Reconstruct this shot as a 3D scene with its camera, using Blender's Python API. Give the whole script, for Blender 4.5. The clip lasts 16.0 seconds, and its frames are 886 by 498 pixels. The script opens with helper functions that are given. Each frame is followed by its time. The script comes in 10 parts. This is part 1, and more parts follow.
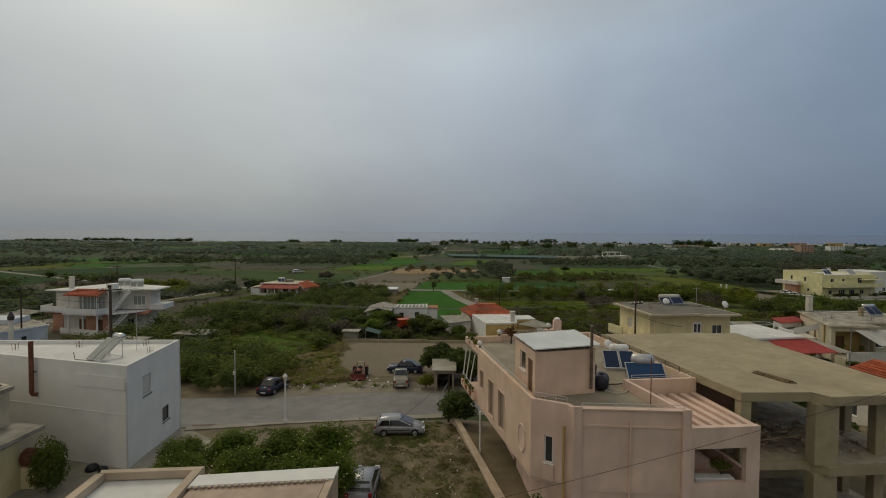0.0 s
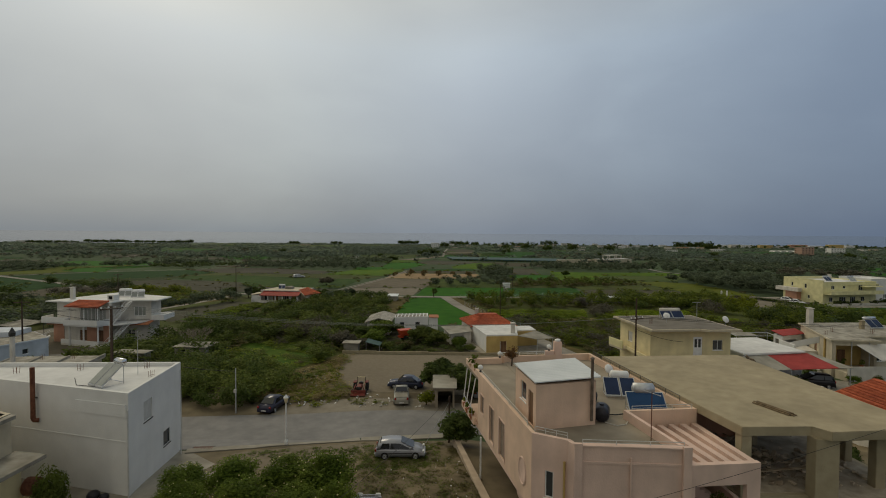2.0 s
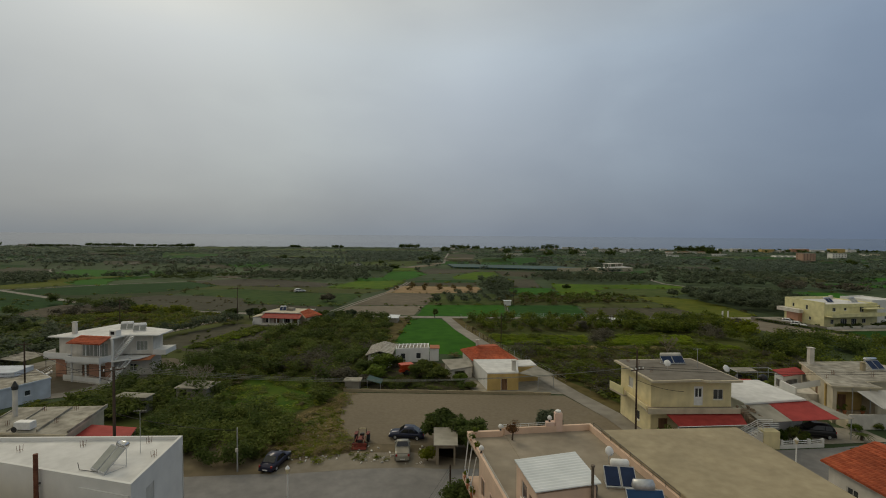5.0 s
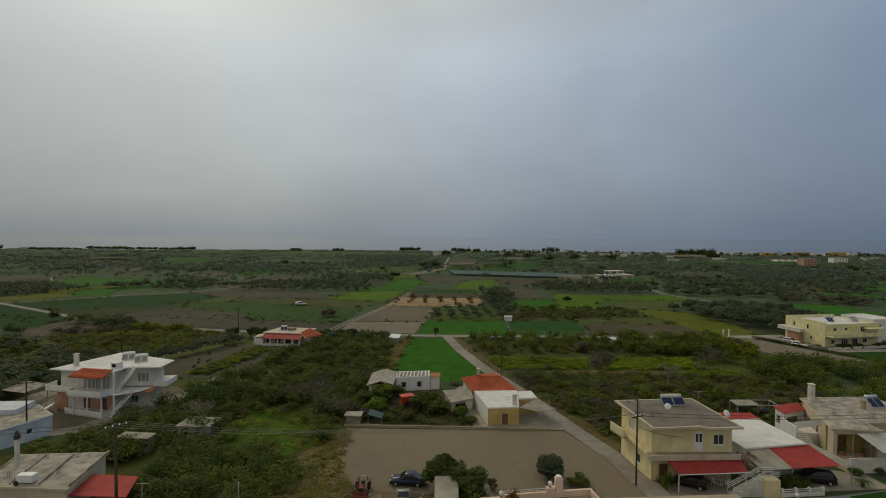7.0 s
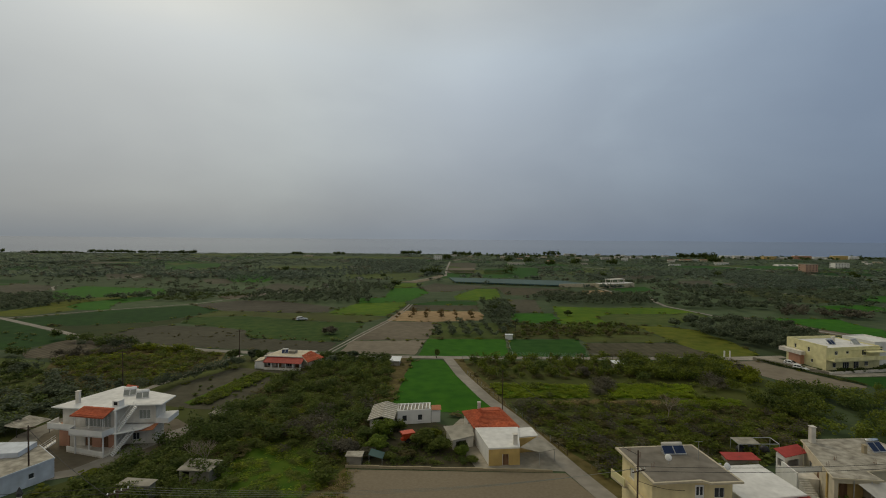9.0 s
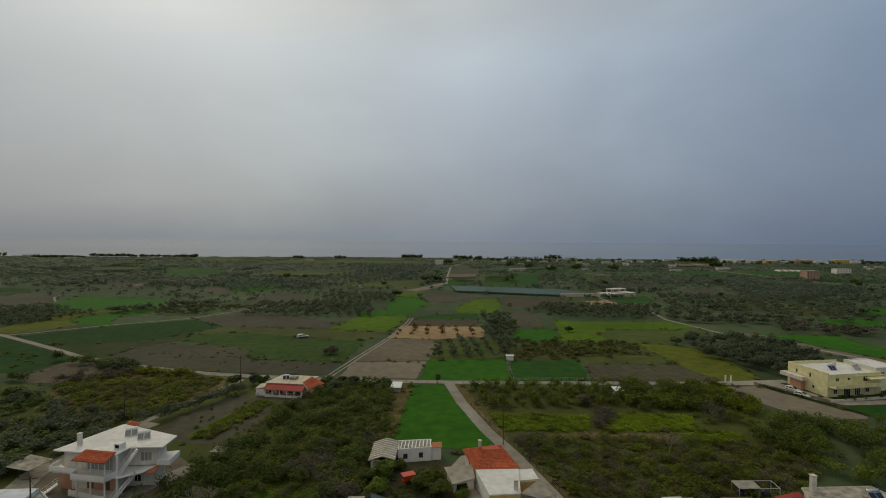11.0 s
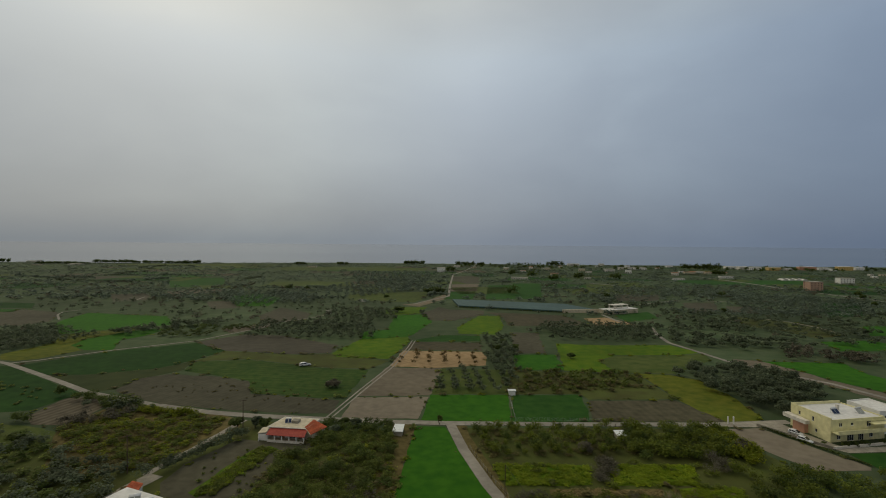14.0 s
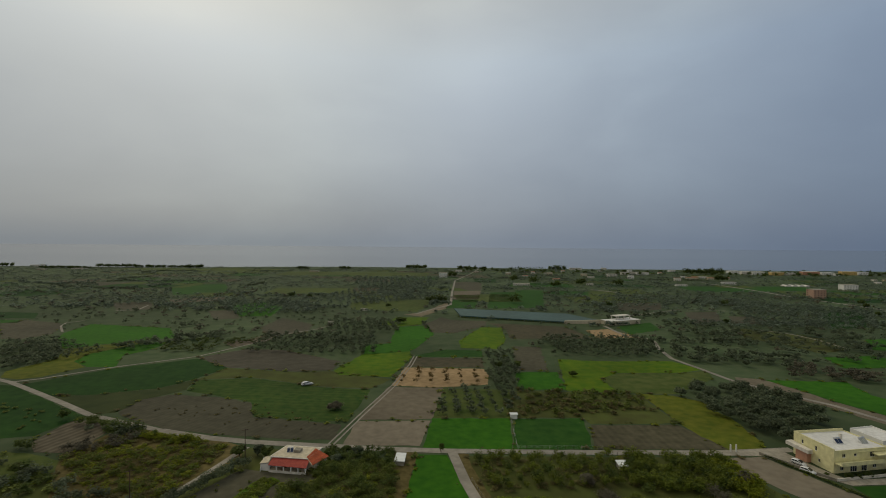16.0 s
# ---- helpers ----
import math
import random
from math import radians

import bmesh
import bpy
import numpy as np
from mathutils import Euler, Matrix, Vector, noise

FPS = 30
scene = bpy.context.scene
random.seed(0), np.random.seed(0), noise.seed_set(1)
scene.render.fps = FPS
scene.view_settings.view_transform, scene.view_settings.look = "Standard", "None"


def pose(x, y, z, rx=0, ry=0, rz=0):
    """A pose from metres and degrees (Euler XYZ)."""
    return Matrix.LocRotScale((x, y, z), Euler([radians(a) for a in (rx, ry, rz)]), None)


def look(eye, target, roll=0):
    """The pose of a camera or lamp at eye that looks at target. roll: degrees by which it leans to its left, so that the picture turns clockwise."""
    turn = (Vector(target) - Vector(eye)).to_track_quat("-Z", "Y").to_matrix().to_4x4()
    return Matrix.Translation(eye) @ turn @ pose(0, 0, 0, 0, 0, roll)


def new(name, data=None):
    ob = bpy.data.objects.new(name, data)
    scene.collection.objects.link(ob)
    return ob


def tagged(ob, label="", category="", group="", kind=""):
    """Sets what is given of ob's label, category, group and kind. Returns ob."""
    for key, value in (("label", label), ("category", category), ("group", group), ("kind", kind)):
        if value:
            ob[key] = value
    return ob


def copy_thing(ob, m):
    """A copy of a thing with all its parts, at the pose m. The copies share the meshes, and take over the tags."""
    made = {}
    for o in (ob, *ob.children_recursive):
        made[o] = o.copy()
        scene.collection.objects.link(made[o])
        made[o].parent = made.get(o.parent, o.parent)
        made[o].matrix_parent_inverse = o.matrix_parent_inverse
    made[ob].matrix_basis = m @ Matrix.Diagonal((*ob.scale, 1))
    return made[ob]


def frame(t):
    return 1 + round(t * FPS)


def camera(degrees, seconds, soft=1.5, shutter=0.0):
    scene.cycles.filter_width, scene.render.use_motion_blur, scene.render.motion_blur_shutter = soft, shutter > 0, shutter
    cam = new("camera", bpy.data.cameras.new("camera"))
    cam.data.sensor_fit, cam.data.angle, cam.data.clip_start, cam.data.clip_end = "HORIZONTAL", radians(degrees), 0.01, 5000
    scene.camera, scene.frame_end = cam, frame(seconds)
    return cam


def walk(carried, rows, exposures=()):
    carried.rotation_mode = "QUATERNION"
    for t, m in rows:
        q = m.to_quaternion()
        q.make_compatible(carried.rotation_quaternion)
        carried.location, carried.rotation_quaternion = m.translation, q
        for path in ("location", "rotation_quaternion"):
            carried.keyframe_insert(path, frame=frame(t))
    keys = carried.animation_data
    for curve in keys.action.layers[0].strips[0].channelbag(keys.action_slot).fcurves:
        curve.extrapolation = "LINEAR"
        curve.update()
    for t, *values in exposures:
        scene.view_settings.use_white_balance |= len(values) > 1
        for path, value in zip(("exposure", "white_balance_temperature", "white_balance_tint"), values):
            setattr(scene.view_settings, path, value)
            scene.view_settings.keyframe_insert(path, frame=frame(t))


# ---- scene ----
cam = camera(84.0, 16.0, soft=1.0)
# seconds, height of the eye, yaw, pitch, lean: a drone that climbs straight up
ROWS = [
    (0, 15.42, 0.15, -1.95, 0.41),
    (0.5, 15.85, 0.16, -1.92, 0.41),
    (1, 16.27, 0.17, -1.89, 0.42),
    (1.5, 16.73, 0.19, -1.86, 0.42),
    (2, 17.19, 0.20, -1.83, 0.42),
    (2.5, 17.75, 0.22, -1.80, 0.42),
    (3, 18.56, 0.23, -1.77, 0.42),
    (3.5, 19.69, 0.25, -1.73, 0.42),
    (4, 20.80, 0.27, -1.70, 0.43),
    (6.5, 27.36, 0.38, -1.53, 0.44),
    (7, 28.84, 0.40, -1.50, 0.44),
    (7.5, 30.43, 0.42, -1.46, 0.44),
    (8, 32.06, 0.45, -1.43, 0.44),
    (8.5, 33.73, 0.48, -1.39, 0.44),
    (9, 35.42, 0.51, -1.36, 0.44),
    (11.5, 45.04, 0.67, -1.18, 0.45),
    (12, 47.16, 0.71, -1.15, 0.46),
    (12.5, 49.26, 0.75, -1.11, 0.46),
    (13, 51.36, 0.80, -1.07, 0.46),
    (13.5, 53.49, 0.85, -1.03, 0.46),
    (14, 55.61, 0.90, -1.00, 0.46),
    (14.5, 57.71, 0.95, -0.96, 0.46),
    (15, 59.83, 1.01, -0.92, 0.47),
    (15.5, 61.97, 1.07, -0.88, 0.47),
    (16, 64.10, 1.14, -0.84, 0.47),
]


def drone(z, yaw, pitch, lean):
    eye = Vector((0.0, 0.0, z))
    a, b = radians(yaw), radians(pitch)
    return look(eye, eye + Vector((-math.sin(a) * math.cos(b), math.cos(a) * math.cos(b), math.sin(b))), lean)


# it slips a little sideways on the way up
DRIFT = ((0, 0.06), (2, 0.03), (4, 0.0), (6.5, -0.06), (9, -0.1), (16, -0.1))
SLIP_T, SLIP_X = np.array(DRIFT).T
walk(cam, [(t, Matrix.Translation((float(np.interp(t, SLIP_T, SLIP_X)), 0, 0)) @ drone(*row)) for t, *row in ROWS])

# ---- sky, sun and exposure ----
SUN_AZ, SUN_EL = -32.0, 38.0
world = bpy.data.worlds.new("overcast_sky")
scene.world = world
world.use_nodes = True
wn, wl = world.node_tree.nodes, world.node_tree.links
wn.clear()


def wnode(kind, **sets):
    n = wn.new(kind)
    for k, v in sets.items():
        n.inputs[k].default_value = v
    return n


def wmath(op, a, b):
    n = wn.new("ShaderNodeMath")
    n.operation = op
    for i, v in enumerate((a, b)):
        if isinstance(v, (int, float)):
            n.inputs[i].default_value = v
        else:
            wl.new(v, n.inputs[i])
    return n.outputs[0]


def wramp(value, stops):
    n = wn.new("ShaderNodeValToRGB")
    r = n.color_ramp
    while len(r.elements) < len(stops):
        r.elements.new(0.5)
    for e, (p, c) in zip(r.elements, stops):
        e.position, e.color = p, (*c, 1)
    wl.new(value, n.inputs[0])
    return n.outputs[0]


def wmix(mode, fac, a, b):
    n = wn.new("ShaderNodeMix")
    n.data_type, n.blend_type = "RGBA", mode
    for i, v in ((0, fac), (6, a), (7, b)):
        if isinstance(v, (int, float)):
            n.inputs[i].default_value = v
        elif isinstance(v, tuple):
            n.inputs[i].default_value = (*v, 1)
        else:
            wl.new(v, n.inputs[i])
    return n.outputs[2]


sky = wn.new("ShaderNodeTexSky")
sky.sky_type, sky.sun_disc = "NISHITA", False
sky.sun_elevation, sky.sun_rotation = radians(SUN_EL), radians(SUN_AZ)
sky.dust_density, sky.ozone_density = 4.0, 2.0
coord = wn.new("ShaderNodeTexCoord")
sep = wn.new("ShaderNodeSeparateXYZ")
wl.new(coord.outputs["Generated"], sep.inputs[0])
SX, SY, SZ = sep.outputs
# cloud deck: brighter towards the hidden sun, dull and thick near the horizon
across = wmath("MULTIPLY_ADD", SX, 0.5)
across.node.inputs[2].default_value = 0.5
side = wramp(across, [(0.10, (0.77, 0.765, 0.71)), (0.34, (0.83, 0.845, 0.80)), (0.52, (0.78, 0.815, 0.84)), (0.68, (0.61, 0.675, 0.75)), (0.84, (0.445, 0.53, 0.655))])
rise = wramp(SZ, [(0.0, (0.375, 0.40, 0.44)), (0.05, (0.432, 0.452, 0.482)), (0.16, (0.572, 0.59, 0.61)), (0.34, (0.70, 0.722, 0.735)), (0.5, (0.82, 0.77, 0.67)), (1.0, (0.88, 0.79, 0.60))])
deck = wmix("MULTIPLY", 1.0, side, rise)
stretch = wn.new("ShaderNodeMapping")
stretch.inputs["Scale"].default_value = (1.6, 1.6, 3.2)
stretch.inputs["Rotation"].default_value = (0.0, -0.12, 0.0)
wl.new(coord.outputs["Generated"], stretch.inputs[0])
puffs = wnode("ShaderNodeTexNoise", Scale=1.5, Detail=6.0, Roughness=0.5, Distortion=0.25)
wl.new(stretch.outputs[0], puffs.inputs["Vector"])
cloud = wramp(puffs.outputs["Fac"], [(0.30, (0.90, 0.905, 0.92)), (0.5, (1.0, 1.0, 1.0)), (0.70, (1.12, 1.12, 1.10))])
deck = wmix("MULTIPLY", 1.0, deck, cloud)
# thinner cloud where the light comes through
for ax, az, wide, tall, gain in ((-0.43, 0.375, 0.26, 0.085, 0.16), (0.07, 0.31, 0.16, 0.075, 0.09), (-0.16, 0.24, 0.3, 0.10, 0.05)):
    u_ = wmath("DIVIDE", wmath("SUBTRACT", SX, ax), wide)
    v_ = wmath("DIVIDE", wmath("SUBTRACT", SZ, az), tall)
    far_ = wmath("SQRT", wmath("ADD", wmath("MULTIPLY", u_, u_), wmath("MULTIPLY", v_, v_)), 0.0)
    far_ = wmath("ADD", far_, wmath("MULTIPLY", wmath("SUBTRACT", puffs.outputs["Fac"], 0.5), 2.6))
    front = wmath("GREATER_THAN", SY, 0.0)
    g_ = 1 + gain
    thin = wramp(wmath("MULTIPLY", far_, 0.5), [(0.0, (g_, g_, g_)), (0.25, (1 + gain * 0.65,) * 3), (0.7, (1.0, 1.0, 1.0))])
    deck = wmix("MULTIPLY", front, deck, thin)
deck = wmix("MULTIPLY", 1.0, deck, (0.785, 0.825, 0.87))
behind = wramp(wmath("MULTIPLY_ADD", SY, 0.5), [(0.0, (1.13, 1.0, 0.89)), (0.5, (1.0, 1.0, 1.0))])
behind.node.inputs[0].links[0].from_node.inputs[2].default_value = 0.5
deck = wmix("MULTIPLY", 1.0, deck, behind)
sky_dim = wmix("MULTIPLY", 1.0, sky.outputs[0], (0.08, 0.08, 0.08))
mixed = wmix("MIX", 0.92, sky_dim, deck)
back = wnode("ShaderNodeBackground", Strength=1.0)
wl.new(mixed, back.inputs["Color"])
wout = wn.new("ShaderNodeOutputWorld")
wl.new(back.outputs[0], wout.inputs["Surface"])

sun = new("sun", bpy.data.lights.new("sun", "SUN"))
sun.data.energy, sun.data.angle, sun.data.color = 0.8, radians(20), (1.0, 0.86, 0.62)
_az, _el = radians(SUN_AZ), radians(SUN_EL)
_to = Vector((math.sin(_az) * math.cos(_el), math.cos(_az) * math.cos(_el), math.sin(_el)))
sun.matrix_world = look(_to * 100, (0, 0, 0))
scene.view_settings.exposure = 0.0

# ---- materials ----
MATS = {}


def mat(name, c1, c2, scale=1.0, rough=0.85, bump=0.0, bscale=None, metal=0.0, large=0.25, lscale=None, island=0.0, transmission=0.0, spec=0.3, stretch=(1, 1, 1), world_space=False, emit=0.0):
    """A surface with grain from c1 to c2, wider stains, fine relief and, for loose pieces, a tone of each one's own."""
    if name in MATS:
        return MATS[name]
    m = bpy.data.materials.new(name)
    m.use_nodes = True
    nt = m.node_tree
    N, L = nt.nodes, nt.links
    p = N["Principled BSDF"]
    p.inputs["Roughness"].default_value = rough
    p.inputs["Metallic"].default_value = metal
    p.inputs["Specular IOR Level"].default_value = spec
    p.inputs["Transmission Weight"].default_value = transmission
    if world_space:
        src = N.new("ShaderNodeNewGeometry").outputs["Position"]
    else:
        src = N.new("ShaderNodeTexCoord").outputs["Object"]
    mp = N.new("ShaderNodeMapping")
    mp.inputs["Scale"].default_value = stretch
    L.new(src, mp.inputs[0])
    grain = N.new("ShaderNodeTexNoise")
    grain.inputs["Scale"].default_value, grain.inputs["Detail"].default_value = scale, 6
    L.new(mp.outputs[0], grain.inputs["Vector"])
    ramp = N.new("ShaderNodeValToRGB")
    ramp.color_ramp.elements[0].position, ramp.color_ramp.elements[1].position = 0.32, 0.68
    ramp.color_ramp.elements[0].color, ramp.color_ramp.elements[1].color = (*c1, 1), (*c2, 1)
    L.new(grain.outputs["Fac"], ramp.inputs[0])
    col = ramp.outputs[0]
    if large:
        wide = N.new("ShaderNodeTexNoise")
        wide.inputs["Scale"].default_value, wide.inputs["Detail"].default_value = lscale or scale * 0.12, 4
        L.new(src, wide.inputs["Vector"])
        fade = N.new("ShaderNodeMapRange")
        fade.inputs[1].default_value, fade.inputs[2].default_value = 0.3, 0.7
        fade.inputs[3].default_value, fade.inputs[4].default_value = 1 - large, 1 + large
        L.new(wide.outputs["Fac"], fade.inputs[0])
        mul = N.new("ShaderNodeVectorMath")
        mul.operation = "SCALE"
        L.new(col, mul.inputs[0])
        L.new(fade.outputs[0], mul.inputs["Scale"])
        col = mul.outputs[0]
    if island:
        geo = N.new("ShaderNodeNewGeometry")
        own = N.new("ShaderNodeMapRange")
        own.inputs[3].default_value, own.inputs[4].default_value = 1 - island, 1 + island
        L.new(geo.outputs["Random Per Island"], own.inputs[0])
        mul = N.new("ShaderNodeVectorMath")
        mul.operation = "SCALE"
        L.new(col, mul.inputs[0])
        L.new(own.outputs[0], mul.inputs["Scale"])
        col = mul.outputs[0]
    L.new(col, p.inputs["Base Color"])
    if bump:
        fine = N.new("ShaderNodeTexNoise")
        fine.inputs["Scale"].default_value, fine.inputs["Detail"].default_value = bscale or scale * 3, 5
        L.new(mp.outputs[0], fine.inputs["Vector"])
        b = N.new("ShaderNodeBump")
        b.inputs["Strength"].default_value, b.inputs["Distance"].default_value = bump, 0.05
        L.new(fine.outputs["Fac"], b.inputs["Height"])
        L.new(b.outputs[0], p.inputs["Normal"])
    if emit:
        p.inputs["Emission Color"].default_value = (*c2, 1)
        p.inputs["Emission Strength"].default_value = emit
    MATS[name] = m
    return m


def plaster(name, c, dirt=0.16, large=0.15):
    return mat(name, tuple(v * (1 - dirt) for v in c), c, 1.1, 0.9, 0.25, 14, large=large, lscale=0.55, stretch=(1, 1, 0.6))


WHITE = plaster("white_plaster", (0.70, 0.695, 0.67), 0.05, 0.06)
WHITE_WARM = plaster("warm_white_plaster", (0.62, 0.59, 0.53))
ROOF_WHITE = mat("white_roof_coating", (0.56, 0.555, 0.535), (0.68, 0.675, 0.655), 0.9, 0.8, 0.2, 8, large=0.1, lscale=0.25)
PINK = plaster("pink_plaster", (0.7, 0.51, 0.382), 0.10, 0.12)
PINK_PALE = plaster("pale_pink_plaster", (0.7, 0.515, 0.425), 0.13, 0.13)
YELLOW = plaster("yellow_plaster", (0.74, 0.645, 0.375), 0.08)
LEMON = plaster("pale_lemon_plaster", (0.68, 0.64, 0.36), 0.06)
OCHRE = plaster("ochre_plaster", (0.52, 0.37, 0.14), 0.08)
CREAM = plaster("cream_plaster", (0.52, 0.46, 0.34), 0.15)
FADED = plaster("faded_salmon_plaster", (0.44, 0.29, 0.215), 0.12)
TAN = plaster("tan_plaster", (0.47, 0.375, 0.28), 0.16)
SALMON = plaster("salmon_plaster", (0.50, 0.27, 0.18), 0.12)
CONCRETE = mat("bare_concrete", (0.30, 0.25, 0.16), (0.36, 0.305, 0.2), 1.4, 0.92, 0.35, 9, large=0.14, lscale=0.3)
GREY_ROOF = mat("grey_cement_roof", (0.225, 0.19, 0.142), (0.305, 0.262, 0.2), 0.7, 0.92, 0.2, 9, large=0.18, lscale=0.22)
DARK_ROOF = mat("dark_cement_roof", (0.135, 0.12, 0.098), (0.19, 0.172, 0.143), 0.7, 0.92, 0.2, 9, large=0.15, lscale=0.22)
OLD_ROOF = mat("weathered_cement_roof", (0.19, 0.172, 0.138), (0.40, 0.375, 0.315), 0.9, 0.92, 0.3, 6, large=0.16, lscale=0.2)
TILE = mat("red_clay_tiles", (0.33, 0.066, 0.026), (0.5, 0.125, 0.052), 2.2, 0.8, 0.25, 9, large=0.18, lscale=0.3, island=0.18)
RED_CLOTH = mat("red_awning_cloth", (0.29, 0.036, 0.03), (0.36, 0.05, 0.04), 1.2, 0.8, 0.1, large=0.1, lscale=0.3)
ASPHALT = mat("worn_asphalt", (0.168, 0.162, 0.157), (0.218, 0.21, 0.2), 0.9, 0.9, 0.25, 18, large=0.12, lscale=0.12, world_space=True)
LANE = mat("pale_concrete_lane", (0.185, 0.168, 0.138), (0.255, 0.235, 0.2), 0.5, 0.92, 0.2, 7, large=0.18, lscale=0.06, world_space=True)
SIDEWALK = mat("cement_pavement", (0.21, 0.19, 0.15), (0.3, 0.275, 0.225), 0.8, 0.92, 0.2, 9, large=0.15, world_space=True)
GRAVEL = mat("gravel_lot", (0.155, 0.126, 0.084), (0.188, 0.156, 0.108), 2.2, 0.95, 0.15, 9, large=0.09, lscale=0.05, world_space=True)
DIRT = mat("trodden_earth", (0.1, 0.079, 0.046), (0.185, 0.148, 0.09), 0.5, 0.95, 0.4, 5, large=0.3, lscale=0.1, world_space=True)
METAL = mat("galvanised_metal", (0.42, 0.43, 0.44), (0.55, 0.56, 0.57), 4, 0.45, metal=0.7, large=0.1)
STEEL = mat("polished_tank_steel", (0.5, 0.5, 0.5), (0.68, 0.68, 0.68), 3, 0.25, metal=0.9, large=0.08)
DARK_METAL = mat("dark_painted_metal", (0.025, 0.025, 0.025), (0.05, 0.048, 0.045), 5, 0.5, large=0.1)
RUST = mat("rusty_steel", (0.10, 0.035, 0.02), (0.19, 0.08, 0.045), 5, 0.85, 0.3, large=0.2)
WOODPOLE = mat("creosoted_wood", (0.045, 0.03, 0.022), (0.10, 0.07, 0.05), 3, 0.9, 0.3, 20, large=0.2, stretch=(1, 1, 0.1))
WOOD = mat("brown_wood", (0.12, 0.065, 0.035), (0.21, 0.12, 0.065), 4, 0.75, 0.2, large=0.15, stretch=(1, 1, 0.15))
WHITE_PAINT = mat("white_paint", (0.70, 0.70, 0.68), (0.80, 0.80, 0.79), 3, 0.5, large=0.08)
SHEET = mat("corrugated_sheet", (0.58, 0.61, 0.615), (0.70, 0.725, 0.73), 0.6, 0.5, large=0.1, metal=0.0)
SHEET_OLD = mat("old_fibre_cement_sheet", (0.2, 0.185, 0.15), (0.32, 0.3, 0.25), 0.6, 0.9, 0.2, large=0.2)
CELL = mat("solar_collector_glass", (0.010, 0.022, 0.065), (0.018, 0.038, 0.10), 0.8, 0.3, large=0.15, spec=0.22)
CELL_GREY = mat("old_collector_glass", (0.30, 0.31, 0.28), (0.40, 0.41, 0.37), 0.8, 0.25, large=0.15, spec=0.5)
CELL_DULL = mat("dusty_collector_glass", (0.19, 0.2, 0.185), (0.26, 0.27, 0.25), 0.8, 0.35, large=0.15, spec=0.4)
# pale pane with upright streaks, lighter than the window glass
PANE_PALE = mat("pale_streaked_pane", (0.20, 0.22, 0.20), (0.36, 0.37, 0.34), 0.9, 0.15, large=0.3, spec=0.5, stretch=(1, 1, 0.2))
WIRE_PALE = mat("bare_aluminium_wire", (0.16, 0.17, 0.14), (0.2, 0.21, 0.18), 5, 0.6, large=0)
SAND = mat("sandy_shoulder", (0.165, 0.142, 0.105), (0.215, 0.19, 0.148), 0.8, 0.95, 0.3, 6, large=0.14, lscale=0.15, world_space=True)
GLASS = mat("window_glass", (0.03, 0.035, 0.04), (0.05, 0.055, 0.06), 0.6, 0.06, large=0.1, spec=0.6)
CARGLASS = mat("car_window_glass", (0.012, 0.014, 0.016), (0.022, 0.024, 0.026), 0.6, 0.05, large=0.1, spec=0.6)
# near black that stands for unlit rooms behind openings
ROOM_SHADE = mat("painted_room_shade", (0.012, 0.011, 0.010), (0.022, 0.02, 0.018), 2, 0.95, large=0.1)
TYRE = mat("tyre_rubber", (0.012, 0.012, 0.012), (0.025, 0.025, 0.025), 6, 0.9, large=0.1)
LOUVRE = mat("brown_louvre", (0.15, 0.11, 0.08), (0.22, 0.17, 0.13), 3, 0.75, 0.1, large=0.15)
SHUTTER = mat("pale_shutter", (0.46, 0.45, 0.42), (0.56, 0.55, 0.52), 2, 0.7, 0.2, large=0.1)
PLASTIC_BLACK = mat("black_plastic_tank", (0.012, 0.012, 0.016), (0.028, 0.027, 0.034), 3, 0.4, large=0.1)
CABLE = mat("black_cable", (0.015, 0.015, 0.015), (0.025, 0.025, 0.025), 5, 0.7, large=0)
TEAL_NET = mat("teal_shade_net", (0.032, 0.07, 0.068), (0.05, 0.098, 0.094), 0.25, 0.8, large=0.15, lscale=0.03)
BARK = mat("olive_bark", (0.06, 0.045, 0.03), (0.14, 0.11, 0.08), 3, 0.95, 0.5, large=0.2, stretch=(1, 1, 0.3))
TERRACOTTA = mat("terracotta", (0.30, 0.11, 0.05), (0.42, 0.17, 0.08), 4, 0.8, large=0.1)
STONE = mat("rubble_stone", (0.16, 0.12, 0.08), (0.32, 0.26, 0.19), 1.2, 0.95, 0.4, large=0.2, island=0.25)


def leafmat(name, c1, c2, island=0.35, large=0.3):
    """Leaves: part of the light shines through them."""
    m = mat(name, c1, c2, 0.5, 0.75, island=island, large=large, lscale=0.06, spec=0.12, world_space=True)
    nt = m.node_tree
    p, out = nt.nodes["Principled BSDF"], nt.nodes["Material Output"]
    through_leaf = nt.nodes.new("ShaderNodeBsdfTranslucent")
    nt.links.new(p.inputs["Base Color"].links[0].from_socket, through_leaf.inputs["Color"])
    both = nt.nodes.new("ShaderNodeMixShader")
    both.inputs[0].default_value = 0.45
    nt.links.new(p.outputs[0], both.inputs[1])
    nt.links.new(through_leaf.outputs[0], both.inputs[2])
    nt.links.new(both.outputs[0], out.inputs["Surface"])
    return m


